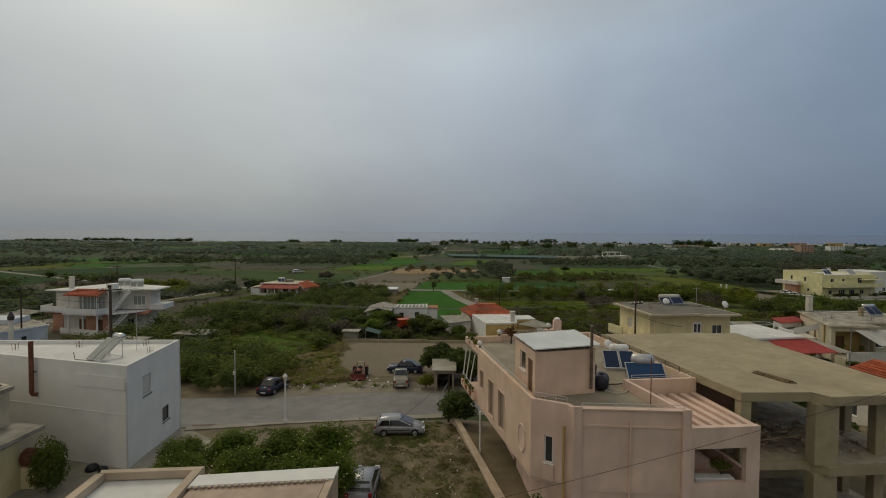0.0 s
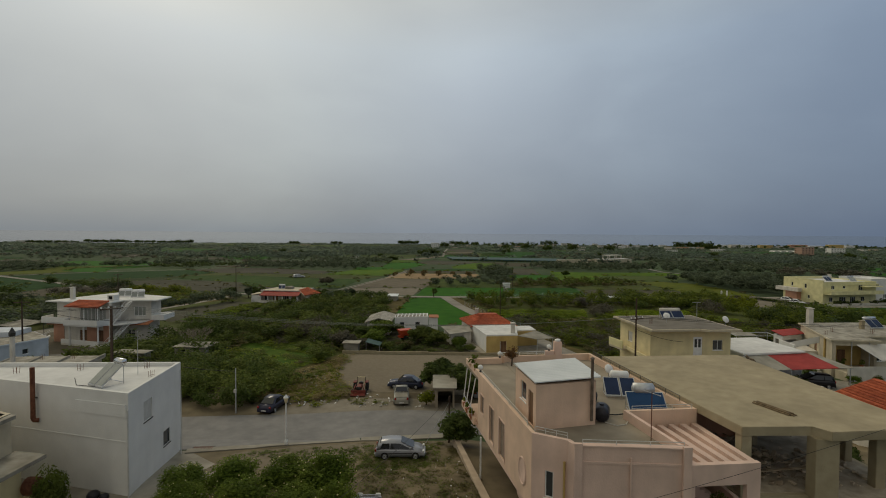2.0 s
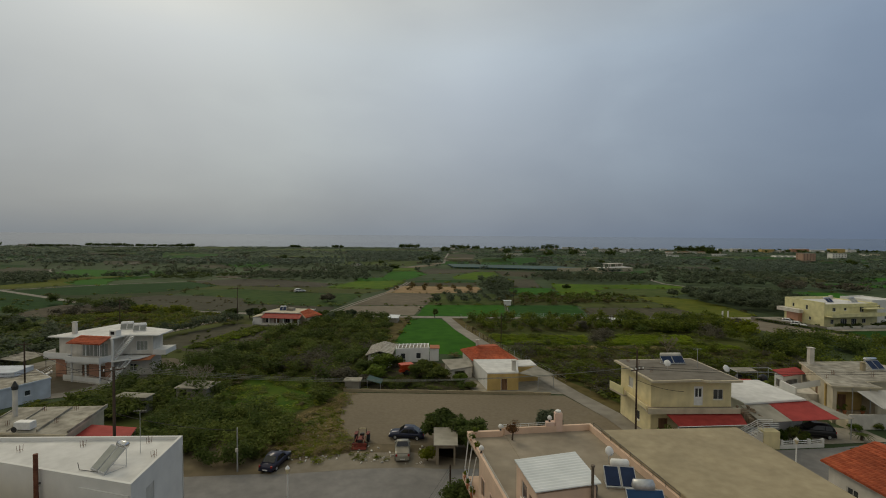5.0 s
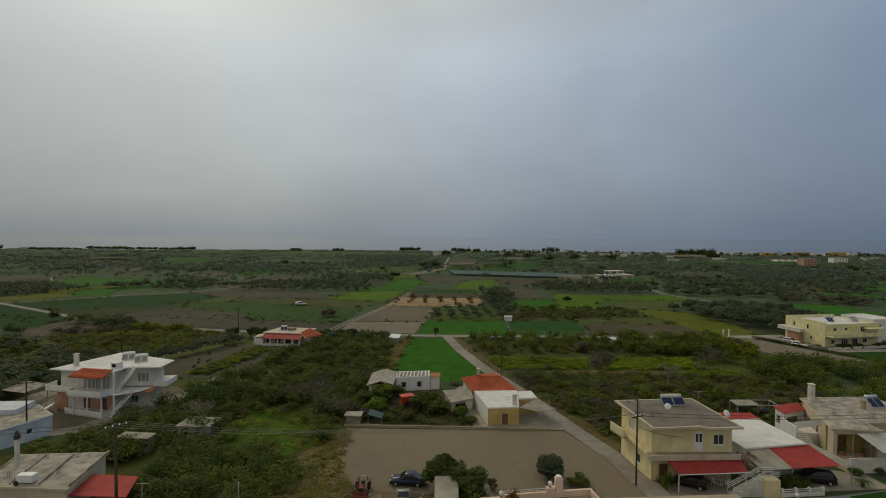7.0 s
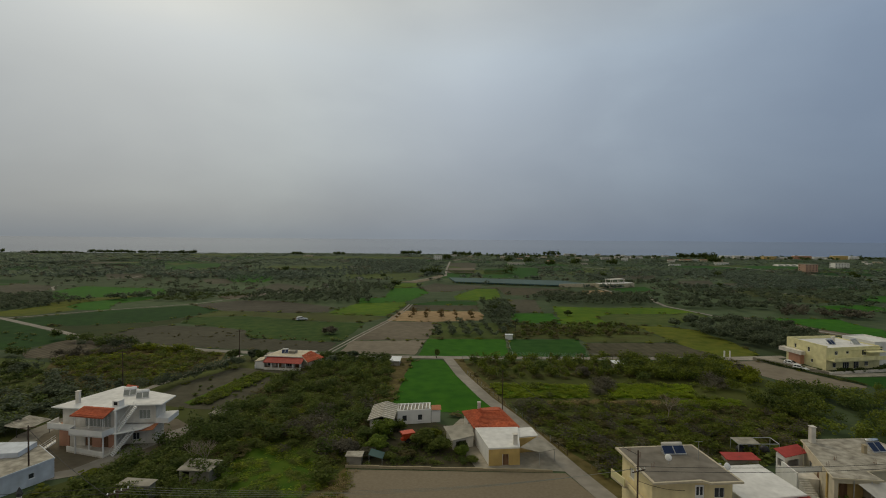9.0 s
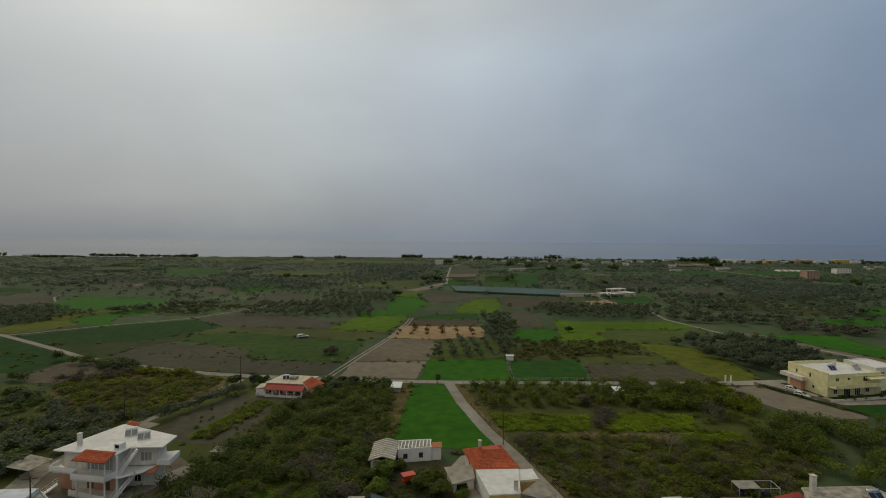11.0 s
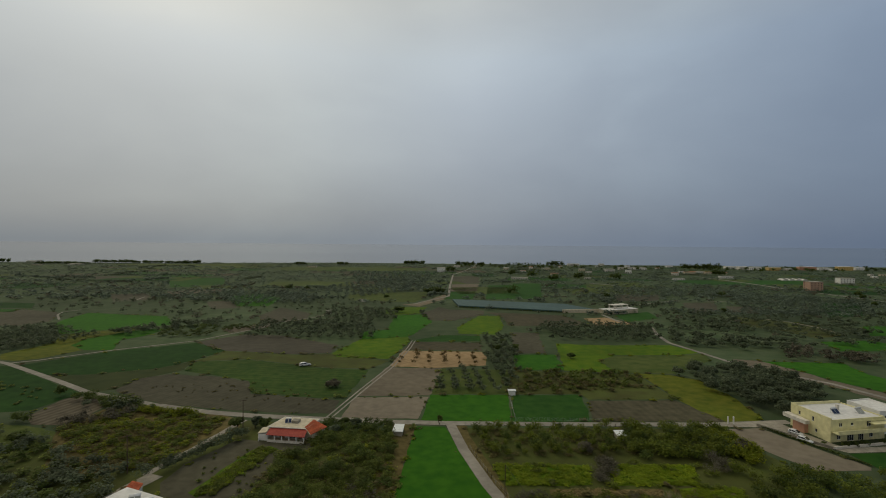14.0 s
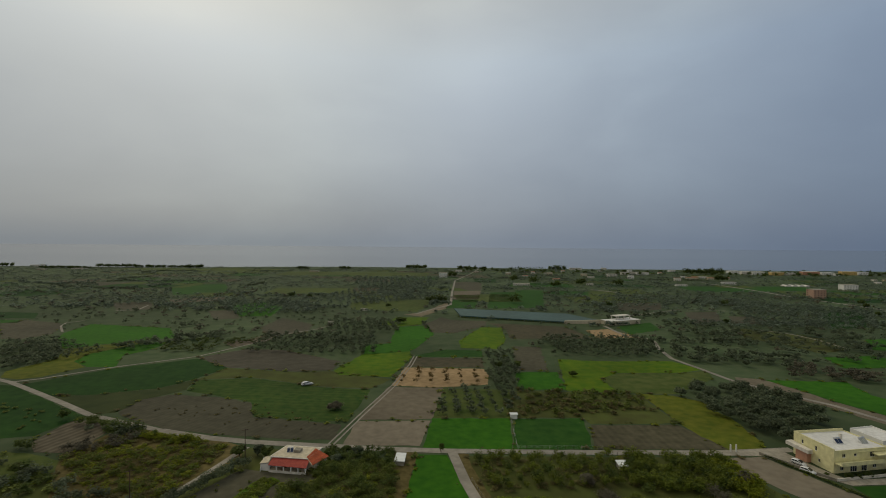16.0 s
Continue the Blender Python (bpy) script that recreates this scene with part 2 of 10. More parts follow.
LEAF_CITRUS = leafmat("citrus_leaves", (0.075, 0.12, 0.014), (0.15, 0.2, 0.03))
LEAF_OLIVE = leafmat("olive_leaves", (0.086, 0.111, 0.066), (0.134, 0.161, 0.096))
LEAF_SCRUB = leafmat("scrub_leaves", (0.08, 0.115, 0.02), (0.152, 0.178, 0.04))
LEAF_DRY = leafmat("dry_scrub", (0.10, 0.09, 0.034), (0.165, 0.146, 0.058))
LEAF_YELLOW = leafmat("yellow_green_scrub", (0.115, 0.15, 0.01), (0.2, 0.218, 0.018))
LEAF_BARE = leafmat("bare_twigs", (0.092, 0.086, 0.06), (0.152, 0.14, 0.1))
LEAF_DARK = leafmat("dark_tree_leaves", (0.055, 0.086, 0.018), (0.102, 0.13, 0.034))
LEAF_ORCHARD = leafmat("orchard_leaves", (0.09, 0.124, 0.015), (0.16, 0.186, 0.03))
LEAF_LIME = leafmat("lime_green_weeds", (0.14, 0.215, 0.008), (0.235, 0.29, 0.016))
LEAF_STRAW = leafmat("straw_grass", (0.24, 0.19, 0.085), (0.36, 0.285, 0.13))
# far leaves paled and blued: the haze of distance is in this colour
LEAF_HAZED = leafmat("hazed_far_leaves", (0.114, 0.15, 0.11), (0.165, 0.202, 0.15))


def fieldmat(name, c1, c2, scale=0.25, stretch=(1, 1, 1), large=0.22, bump=0.3):
    return mat(name, c1, c2, scale, 0.95, bump, 3.0, large=large, lscale=0.018, stretch=stretch, world_space=True, spec=0.1)


F_GREEN = fieldmat("bright_green_crop", (0.018, 0.084, 0.002), (0.034, 0.118, 0.004), 0.3, large=0.14)
F_LIME = fieldmat("yellow_green_meadow", (0.044, 0.106, 0.002), (0.09, 0.138, 0.004), 0.2)
F_DEEP = fieldmat("deep_green_crop", (0.014, 0.058, 0.005), (0.028, 0.084, 0.009), 0.25)
F_MID = fieldmat("mid_green_crop", (0.0075, 0.036, 0.003), (0.017, 0.056, 0.006), 0.25)
F_OLIVEGRASS = fieldmat("rough_olive_grass", (0.04, 0.066, 0.011), (0.078, 0.096, 0.024), 0.18)
F_BROWN = fieldmat("ploughed_brown_earth", (0.054, 0.051, 0.033), (0.08, 0.076, 0.051), 0.35)
F_DARKBROWN = fieldmat("dark_fallow_earth", (0.052, 0.05, 0.028), (0.088, 0.076, 0.046), 0.3)
F_GREYBROWN = fieldmat("grey_brown_tilled_earth", (0.115, 0.097, 0.069), (0.155, 0.134, 0.098), 0.4, large=0.1)
F_TAN = fieldmat("tan_dry_earth", (0.24, 0.165, 0.085), (0.33, 0.235, 0.13), 0.35)
F_DRYGRASS = fieldmat("dry_grass", (0.07, 0.058, 0.018), (0.13, 0.104, 0.04), 0.5)
F_YELLOW = fieldmat("mustard_weeds", (0.06, 0.084, 0.006), (0.112, 0.118, 0.012), 0.25)
PALE_EARTH = mat("pale_tilled_earth", (0.14, 0.118, 0.084), (0.185, 0.158, 0.115), 0.4, 0.95, 0.3, 3, large=0.1, lscale=0.02, world_space=True)
F_TANPALE = fieldmat("pale_dry_earth", (0.14, 0.115, 0.075), (0.2, 0.168, 0.115), 0.3)
F_WEEDY = fieldmat("weedy_brown_ground", (0.052, 0.056, 0.016), (0.07, 0.088, 0.02), 0.12, large=0.3)
F_LUSH = fieldmat("lush_wet_grass", (0.034, 0.08, 0.003), (0.068, 0.108, 0.006), 0.35)
F_ROUGH = fieldmat("rough_brown_green_pasture", (0.026, 0.04, 0.011), (0.042, 0.054, 0.016), 0.15)


def furrowed(name, c1, c2, angle, spacing, depth):
    """Worked earth: furrows at an angle to east, spacing metres apart, broken here and there."""
    m = fieldmat(name, c1, c2, 0.3)
    N, K = m.node_tree.nodes, m.node_tree.links
    p = N["Principled BSDF"]
    turn = N.new("ShaderNodeMapping")
    turn.vector_type = "TEXTURE"
    turn.inputs["Rotation"].default_value = (0, 0, radians(angle))
    K.new(N["Geometry"].outputs["Position"], turn.inputs[0])
    w = N.new("ShaderNodeTexWave")
    w.bands_direction = "Y"
    w.inputs["Scale"].default_value = math.tau / 20 / spacing
    w.inputs["Distortion"].default_value, w.inputs["Detail"].default_value = 3.2, 4
    w.inputs["Detail Scale"].default_value = 0.35
    K.new(turn.outputs[0], w.inputs["Vector"])
    r = N.new("ShaderNodeMapRange")
    r.inputs[3].default_value, r.inputs[4].default_value = 1 - depth, 1 + depth
    K.new(w.outputs["Fac"], r.inputs[0])
    mul = N.new("ShaderNodeVectorMath")
    mul.operation = "SCALE"
    K.new(p.inputs["Base Color"].links[0].from_socket, mul.inputs[0])
    K.new(r.outputs[0], mul.inputs["Scale"])
    K.new(mul.outputs[0], p.inputs["Base Color"])
    return m


F_PLOUGH_A = furrowed("long_furrows", (0.056, 0.052, 0.037), (0.08, 0.074, 0.054), -7, 3.4, 0.1)
F_PLOUGH_B = furrowed("shallow_furrows", (0.05, 0.048, 0.031), (0.07, 0.067, 0.045), 68, 2.2, 0.06)
F_TILLED = furrowed("fine_tilled_earth", (0.115, 0.097, 0.069), (0.15, 0.13, 0.095), 10, 1.5, 0.05)
F_VINE = furrowed("vineyard_rows", (0.078, 0.066, 0.045), (0.115, 0.1, 0.07), 77, 2.6, 0.22)
F_STUBBLE = furrowed("stubble_rows", (0.05, 0.047, 0.027), (0.08, 0.073, 0.045), -86, 2.6, 0.07)
F_VEG = furrowed("vegetable_rows", (0.018, 0.05, 0.006), (0.046, 0.074, 0.012), -5, 3.4, 0.09)
# some of its blue is the far haze, put into the colour
GROUND = mat("plain_earth_and_weeds", (0.042, 0.068, 0.028), (0.07, 0.092, 0.046), 0.11, 0.95, 0.4, 2.0, large=0.35, lscale=0.009, world_space=True, spec=0.1)
SEA = mat("grey_sea", (0.03, 0.045, 0.06), (0.042, 0.058, 0.072), 0.004, 0.12, large=0.08, lscale=0.001, world_space=True, spec=0.5)
SEA.node_tree.nodes["Principled BSDF"].inputs["IOR"].default_value = 1.33

# ---- shape helpers ----


def mesh_of(bm, name="mesh"):
    me = bpy.data.meshes.new(name)
    bm.normal_update()
    bm.to_mesh(me)
    bm.free()
    return me


def part(name, bm, material, parent=None, label="", smooth=False):
    """Links a bmesh as one mesh object, under a thing or under a part."""
    me = mesh_of(bm, name) if isinstance(bm, bmesh.types.BMesh) else bm
    if not me.materials:
        me.materials.append(material)
    if smooth:
        for f in me.polygons:
            f.use_smooth = True
    ob = new(name, me)
    if parent is not None:
        ob.parent = parent
    if label:
        ob["label"] = label
    return ob


def thing(name, label, category, m=None, group="", kind=""):
    ob = new(name)
    ob.empty_display_size = 0.3
    if m is not None:
        ob.matrix_basis = m
    return tagged(ob, label, category, group, kind)


def bx(bm, x0, x1, y0, y1, z0, z1, bevel=0.0):
    vs = [bm.verts.new((x, y, z)) for z in (z0, z1) for x, y in ((x0, y0), (x1, y0), (x1, y1), (x0, y1))]
    fs = [bm.faces.new([vs[i] for i in f]) for f in ((3, 2, 1, 0), (4, 5, 6, 7), (0, 1, 5, 4), (1, 2, 6, 5), (2, 3, 7, 6), (3, 0, 4, 7))]
    if bevel:
        es = list({e for f in fs for e in f.edges})
        bmesh.ops.bevel(bm, geom=es, offset=bevel, segments=2, affect="EDGES")
    return bm


def box(x0, x1, y0, y1, z0, z1, bevel=0.0):
    return bx(bmesh.new(), x0, x1, y0, y1, z0, z1, bevel)


def ccw(pts):
    a = sum(p[0] * q[1] - q[0] * p[1] for p, q in zip(pts, pts[1:] + pts[:1]))
    return list(pts) if a > 0 else list(pts)[::-1]


def prism(pts, z0, z1, bm=None, bevel=0.0):
    """An upright block on a plan outline."""
    bm = bm or bmesh.new()
    pts = ccw([tuple(p) for p in pts])
    lo = [bm.verts.new((x, y, z0)) for x, y in pts]
    hi = [bm.verts.new((x, y, z1)) for x, y in pts]
    fs = [bm.faces.new(lo[::-1]), bm.faces.new(hi)]
    n = len(pts)
    fs += [bm.faces.new((lo[i], lo[(i + 1) % n], hi[(i + 1) % n], hi[i])) for i in range(n)]
    if bevel:
        bmesh.ops.bevel(bm, geom=list({e for f in fs for e in f.edges}), offset=bevel, segments=2, affect="EDGES")
    return bm


def slab4(p, th, bm=None):
    """A slab under four corners given in space, th thick."""
    bm = bm or bmesh.new()
    hi = [bm.verts.new(q) for q in p]
    lo = [bm.verts.new((q[0], q[1], q[2] - th)) for q in p]
    bm.faces.new(hi)
    bm.faces.new(lo[::-1])
    for i in range(4):
        j = (i + 1) % 4
        bm.faces.new((lo[i], lo[j], hi[j], hi[i]))
    bmesh.ops.recalc_face_normals(bm, faces=bm.faces[:])
    return bm


def rod(a, b, r0, r1=None, seg=8, bm=None):
    """A round bar from a to b, tapered from r0 to r1."""
    bm = bm or bmesh.new()
    a, b = Vector(a), Vector(b)
    r1 = r0 if r1 is None else r1
    w = (b - a).normalized()
    u = w.orthogonal().normalized()
    v = w.cross(u)
    rings = []
    for c, r in ((a, r0), (b, r1)):
        rings.append([bm.verts.new(c + (u * math.cos(k * math.tau / seg) + v * math.sin(k * math.tau / seg)) * r) for k in range(seg)])
    for k in range(seg):
        bm.faces.new((rings[0][k], rings[0][(k + 1) % seg], rings[1][(k + 1) % seg], rings[1][k]))
    bm.faces.new(rings[0][::-1])
    bm.faces.new(rings[1])
    return bm


def pipe(pts, r, seg=6, bm=None):
    """A bent round tube through points, as one skin."""
    bm = bm or bmesh.new()
    pts = [Vector(p) for p in pts]
    rings, u = [], None
    for i, p in enumerate(pts):
        w = (pts[min(i + 1, len(pts) - 1)] - pts[max(i - 1, 0)]).normalized()
        u = w.orthogonal().normalized() if u is None else (u - w * u.dot(w)).normalized()
        v = w.cross(u)
        rings.append([bm.verts.new(p + (u * math.cos(k * math.tau / seg) + v * math.sin(k * math.tau / seg)) * r) for k in range(seg)])
    for a, b in zip(rings, rings[1:]):
        for k in range(seg):
            bm.faces.new((a[k], a[(k + 1) % seg], b[(k + 1) % seg], b[k]))
    bm.faces.new(rings[0][::-1])
    bm.faces.new(rings[-1])
    return bm


def lathe(profile, seg=16, bm=None, at=(0, 0, 0)):
    """A turned shape from (radius, height) pairs."""
    bm = bm or bmesh.new()
    rings = [[bm.verts.new((at[0] + r * math.cos(k * math.tau / seg), at[1] + r * math.sin(k * math.tau / seg), at[2] + z)) for k in range(seg)] for r, z in profile]
    for lo, hi in zip(rings, rings[1:]):
        for k in range(seg):
            bm.faces.new((lo[k], lo[(k + 1) % seg], hi[(k + 1) % seg], hi[k]))
    bm.faces.new(rings[0][::-1])
    bm.faces.new(rings[-1])
    return bm


def wall(house, p0, p1, z0, z1, material, holes=(), th=0.22, name="wall", frame=None, label="", mitre=(0.0, 0.0)):
    """A wall from p0 to p1 with its inner side to the left; holes are (u0, u1, v0, v1, kind) along it and above z0.
    A kind of glass, door, shutter or open fills the opening."""
    frame = frame or WHITE_PAINT
    d = Vector((p1[0] - p0[0], p1[1] - p0[1]))
    length = d.length
    ang = math.atan2(d.y, d.x)
    us = sorted({0.0, length, *[min(max(h[i], 0), length) for h in holes for i in (0, 1)]})
    vs = sorted({0.0, z1 - z0, *[min(max(h[i], 0), z1 - z0) for h in holes for i in (2, 3)]})
    bm = bmesh.new()
    solid = {(i, j) for i in range(len(us) - 1) for j in range(len(vs) - 1) if not any(h[0] < (us[i] + us[i + 1]) / 2 < h[1] and h[2] < (vs[j] + vs[j + 1]) / 2 < h[3] for h in holes)}
    made = {}

    def corner(i, j, s):
        if (i, j, s) not in made:
            shift = s * (mitre[0] if i == 0 else -mitre[1] if i == len(us) - 1 else 0.0)
            made[i, j, s] = bm.verts.new((us[i] + shift, th * s, vs[j]))
        return made[i, j, s]

    for i, j in solid:
        q = ((i, j), (i + 1, j), (i + 1, j + 1), (i, j + 1))
        bm.faces.new([corner(*c, 0) for c in q])
        bm.faces.new([corner(*c, 1) for c in q[::-1]])
        for n, (di, dj) in enumerate(((0, -1), (1, 0), (0, 1), (-1, 0))):
            if (i + di, j + dj) not in solid:
                a_, b_ = q[n], q[(n + 1) % 4]
                bm.faces.new((corner(*b_, 0), corner(*a_, 0), corner(*a_, 1), corner(*b_, 1)))
    w = part(name, bm, material, house, label)
    w.matrix_basis = Matrix.Translation((p0[0], p0[1], z0)) @ Matrix.Rotation(ang, 4, "Z")
    for u0, u1, v0, v1, kind in holes:
        fill(w, u0, u1, v0, v1, kind, th, frame)
    return w


def fill(w, u0, u1, v0, v1, kind, th, frame):
    y0, y1 = th * 0.35, th * 0.35 + 0.06
    if kind in ("glass", "door", "curtain"):
        b = bmesh.new()
        f = 0.06
        for q in ((u0, u0 + f, v0, v1), (u1 - f, u1, v0, v1), (u0 + f, u1 - f, v0, v0 + f), (u0 + f, u1 - f, v1 - f, v1)):
            bx(b, q[0], q[1], y0, y1, q[2], q[3])
        n = max(1, round((u1 - u0) / 0.75))
        for k in range(1, n):
            u = u0 + (u1 - u0) * k / n
            bx(b, u - 0.03, u + 0.03, y0, y1, v0 + f, v1 - f)
        if kind == "door":
            bx(b, u0 + f, u1 - f, y0 + 0.005, y1 - 0.005, v0 + f, v0 + (v1 - v0) * 0.35)
        part("door_frame" if kind == "door" else "window_frame", b, frame, w)
        part("pane", box(u0 + f, u1 - f, y0 + 0.022, y0 + 0.034, v0 + f, v1 - f), PANE_PALE if kind == "curtain" else GLASS, w)
    elif kind == "shutter":
        b = bmesh.new()
        n = max(3, int((v1 - v0) / 0.11))
        for k in range(n):
            z = v0 + (v1 - v0) * k / n
            bx(b, u0 + 0.02, u1 - 0.02, y0, y1 - 0.012 * (k % 2), z, z + (v1 - v0) / n)
        part("shutter", b, SHUTTER, w)
    elif kind == "louvre":
        for k in range(max(4, int((v1 - v0) / 0.13))):
            z_ = v0 + 0.06 + 0.13 * k
            part("slat", slab4([(u0 + 0.06, y0, z_), (u1 - 0.06, y0, z_), (u1 - 0.06, y1, z_ + 0.07), (u0 + 0.06, y1, z_ + 0.07)], 0.02), LOUVRE, w)
        part("shutter_back", box(u0 + 0.02, u1 - 0.02, y1 + 0.003, y1 + 0.03, v0 + 0.01, v1 - 0.01), LOUVRE, w)
        b = bmesh.new()
        for q in ((u0 - 0.08, u0, v0 - 0.08, v1 + 0.08), (u1, u1 + 0.08, v0 - 0.08, v1 + 0.08), (u0, u1, v1, v1 + 0.08), (u0, u1, v0 - 0.08, v0)):
            bx(b, q[0], q[1], -0.03, -0.003, q[2], q[3])
        part("surround", b, PINK_PALE, w)
    elif kind == "white_door":
        leaf_ = part("door", box(u0 + 0.01, u1 - 0.01, y0, y1, v0, v1), WHITE_PAINT, w)
        m_ = (u0 + u1) / 2
        for a_, b_ in ((u0 + 0.2, m_ - 0.07), (m_ + 0.07, u1 - 0.2)):
            part("pane", box(a_, b_, y0 - 0.012, y0 - 0.003, v0 + (v1 - v0) * 0.45, v0 + (v1 - v0) * 0.88), GLASS, leaf_)
    elif kind == "wood":
        b = box(u0 + 0.01, u1 - 0.01, y0, y1, v0, v1)
        part("door", b, WOOD, w)
    if kind in ("glass", "shutter") and v0 > 0.4:
        part("sill", box(u0 - 0.06, u1 + 0.06, -0.06, th * 0.3, v0 - 0.06, v0 - 0.004), frame, w)


def walls(house, pts, z0, z1, material, holes=None, th=0.22, frame=None, skip=()):
    """Walls round a plan outline given counter-clockwise; holes by edge number. Corners are mitred."""
    holes = holes or {}
    n = len(pts)
    way = [(Vector(pts[(i + 1) % n]) - Vector(pts[i])).normalized() for i in range(n)]
    cut = []
    for i in range(n):
        e, f = way[i - 1], way[i]
        cut.append(th * math.tan(math.atan2(e.x * f.y - e.y * f.x, e.dot(f)) / 2))
    for i in range(n):
        if i not in skip:
            wall(house, Vector(pts[i]), Vector(pts[(i + 1) % n]), z0, z1, material, holes.get(i, ()), th, frame=frame, mitre=(cut[i], cut[(i + 1) % n]))


def inset(pts, d):
    """A counter-clockwise plan outline moved inwards by d (outwards: minus)."""
    out, n = [], len(pts)
    for i in range(n):
        p, a, b = Vector(pts[i]), Vector(pts[i - 1]), Vector(pts[(i + 1) % n])
        e, f = (p - a).normalized(), (b - p).normalized()
        ne, nf = Vector((-e.y, e.x)), Vector((-f.y, f.x))
        k = (ne + nf) / (1 + ne.dot(nf))
        out.append(tuple(p + k * d))
    return out


# ---- the lie of the land: it falls gently to the sea ----
LAND = ((-3000, -0.6), (34, -0.6), (41, -1.0), (44, -1.7), (60, -1.8), (80, -2.6), (150, -3.2), (240, -4.3), (460, -9.0), (1000, -14.5), (1545, -17.4))


def land(y):
    for (y0, z0), (y1, z1) in zip(LAND, LAND[1:]):
        if y <= y1:
            return z0 + (z1 - z0) * (y - y0) / (y1 - y0)
    return LAND[-1][1]


def drape(pts, lift, th=0.0, bm=None):
    """A plan outline laid on the land, cut where the slope changes."""
    bm = bm or bmesh.new()
    f = bm.faces.new([bm.verts.new((x, y, 0)) for x, y in ccw([tuple(p) for p in pts])])
    ys = [p[1] for p in pts]
    for y, _ in LAND:
        if min(ys) < y < max(ys):
            bmesh.ops.bisect_plane(bm, geom=bm.verts[:] + bm.edges[:] + bm.faces[:], plane_co=(0, y, 0), plane_no=(0, 1, 0))
    for v in bm.verts:
        v.co.z = land(v.co.y) + lift
    if th:
        r = bmesh.ops.extrude_face_region(bm, geom=bm.faces[:])
        for v in r["geom"]:
            if isinstance(v, bmesh.types.BMVert):
                v.co.z += th
    return bm


FIELDS = []
LANES = []


def ragged(pts):
    """An outline whose edges wander a little, as furrow ends and grass do."""
    out = []
    for (x0, y0), (x1, y1) in zip(pts, list(pts[1:]) + [pts[0]]):
        ln = math.hypot(x1 - x0, y1 - y0)
        n = max(2, int(ln / 3.5)) if y0 < 450 else max(2, int(ln / 9))
        amp = min(0.45 + y0 * 0.003, 0.06 * ln)
        for k in range(n):
            u = k / n
            w = amp * (noise.noise((x0 + (x1 - x0) * u * 1.3, (y0 + (y1 - y0) * u) * 0.31, 2.2)) + 0.6 * noise.noise((x0 * 3.1 + ln * u * 0.9, y0, 5.0))) if k else 0.0
            out.append((x0 + (x1 - x0) * u - (y1 - y0) / ln * w, y0 + (y1 - y0) * u + (x1 - x0) / ln * w))
    return out


def field(name, pts, material, label, lift=0.05, kind="structure", category="field"):
    if name == "field":
        FIELDS.append([tuple(map(float, p)) for p in pts])
    if name in ("field", "far_field"):
        pts = ragged(pts)
    ob = part(name, drape(pts, lift), material)
    return tagged(ob, label, category, kind=kind)


def clear(xy):
    """Places that stand on no planted field."""
    x, y = xy
    keep = np.ones(len(x), bool)
    for pts in FIELDS:
        keep &= ~inside(pts, x, y)
    keep &= y < 1510 - np.clip((-420 - x) / 450, 0, 1) * 125
    return x[keep], y[keep]


def off_lanes(xy, gap=0.9):
    """Places that stand clear of every lane."""
    x, y = xy
    keep = np.ones(len(x), bool)
    for pts, width in LANES:
        for (x0, y0), (x1, y1) in zip(pts, pts[1:]):
            dx, dy = x1 - x0, y1 - y0
            u = np.clip(((x - x0) * dx + (y - y0) * dy) / (dx * dx + dy * dy), 0, 1)
            keep &= np.hypot(x - x0 - u * dx, y - y0 - u * dy) > width / 2 + gap
    return x[keep], y[keep]


def ribbon(pts, width):
    """The outline of a lane along a line."""
    left, right = [], []
    n = len(pts)
    for i, p in enumerate(pts):
        a, b = Vector(pts[max(i - 1, 0)]), Vector(pts[min(i + 1, n - 1)])
        d = (b - a).normalized()
        s = Vector((-d.y, d.x)) * width / 2
        left.append(Vector(p) + s)
        right.append(Vector(p) - s)
    return left, right


def lane(name, pts, width, material, label, lift=0.06, category="lane"):
    LANES.append((pts, width))
    left, right = ribbon(pts, width)
    bm = bmesh.new()
    for i in range(len(pts) - 1):
        drape_quad = [left[i], left[i + 1], right[i + 1], right[i]]
        b = drape([tuple(q) for q in drape_quad], lift)
        me = mesh_of(b)
        bm.from_mesh(me)
        bpy.data.meshes.remove(me)
    bmesh.ops.remove_doubles(bm, verts=bm.verts[:], dist=0.01)
    bmesh.ops.recalc_face_normals(bm, faces=bm.faces[:])
    for f in bm.faces:
        if f.normal.z < 0:
            f.normal_flip()
    return tagged(part(name, bm, material), label, category, kind="structure")


SHORE = 1545.0


def bay(x):
    """How far the shore comes nearer in the west."""
    return 125.0 * min(1.0, max(0.0, (-420 - x) / 450))


_rows = sorted({-300.0, -60.0, *[y for y, _ in LAND[1:]], *[float(y) for y in range(0, 600, 20)], *[float(y) for y in range(600, 1545, 63)]})
_cols = [-4600 + 9200 * i / 60 for i in range(61)]
_bm = bmesh.new()
_vs = [[_bm.verts.new((x, y - bay(x) * max(0.0, (y - 1200) / 345) if y < SHORE - 1 else y - bay(x) + 22 * noise.noise((x * 0.006, 3.1, 0)) + 9 * noise.noise((x * 0.03, 7.7, 0)), land(y))) for x in _cols] for y in _rows]
for a, b in zip(_vs, _vs[1:]):
    for i in range(len(_cols) - 1):
        _bm.faces.new((a[i], a[i + 1], b[i + 1], b[i]))
tagged(part("ground", _bm, GROUND), "flat coastal plain of weedy brown and green earth", "ground", kind="structure")
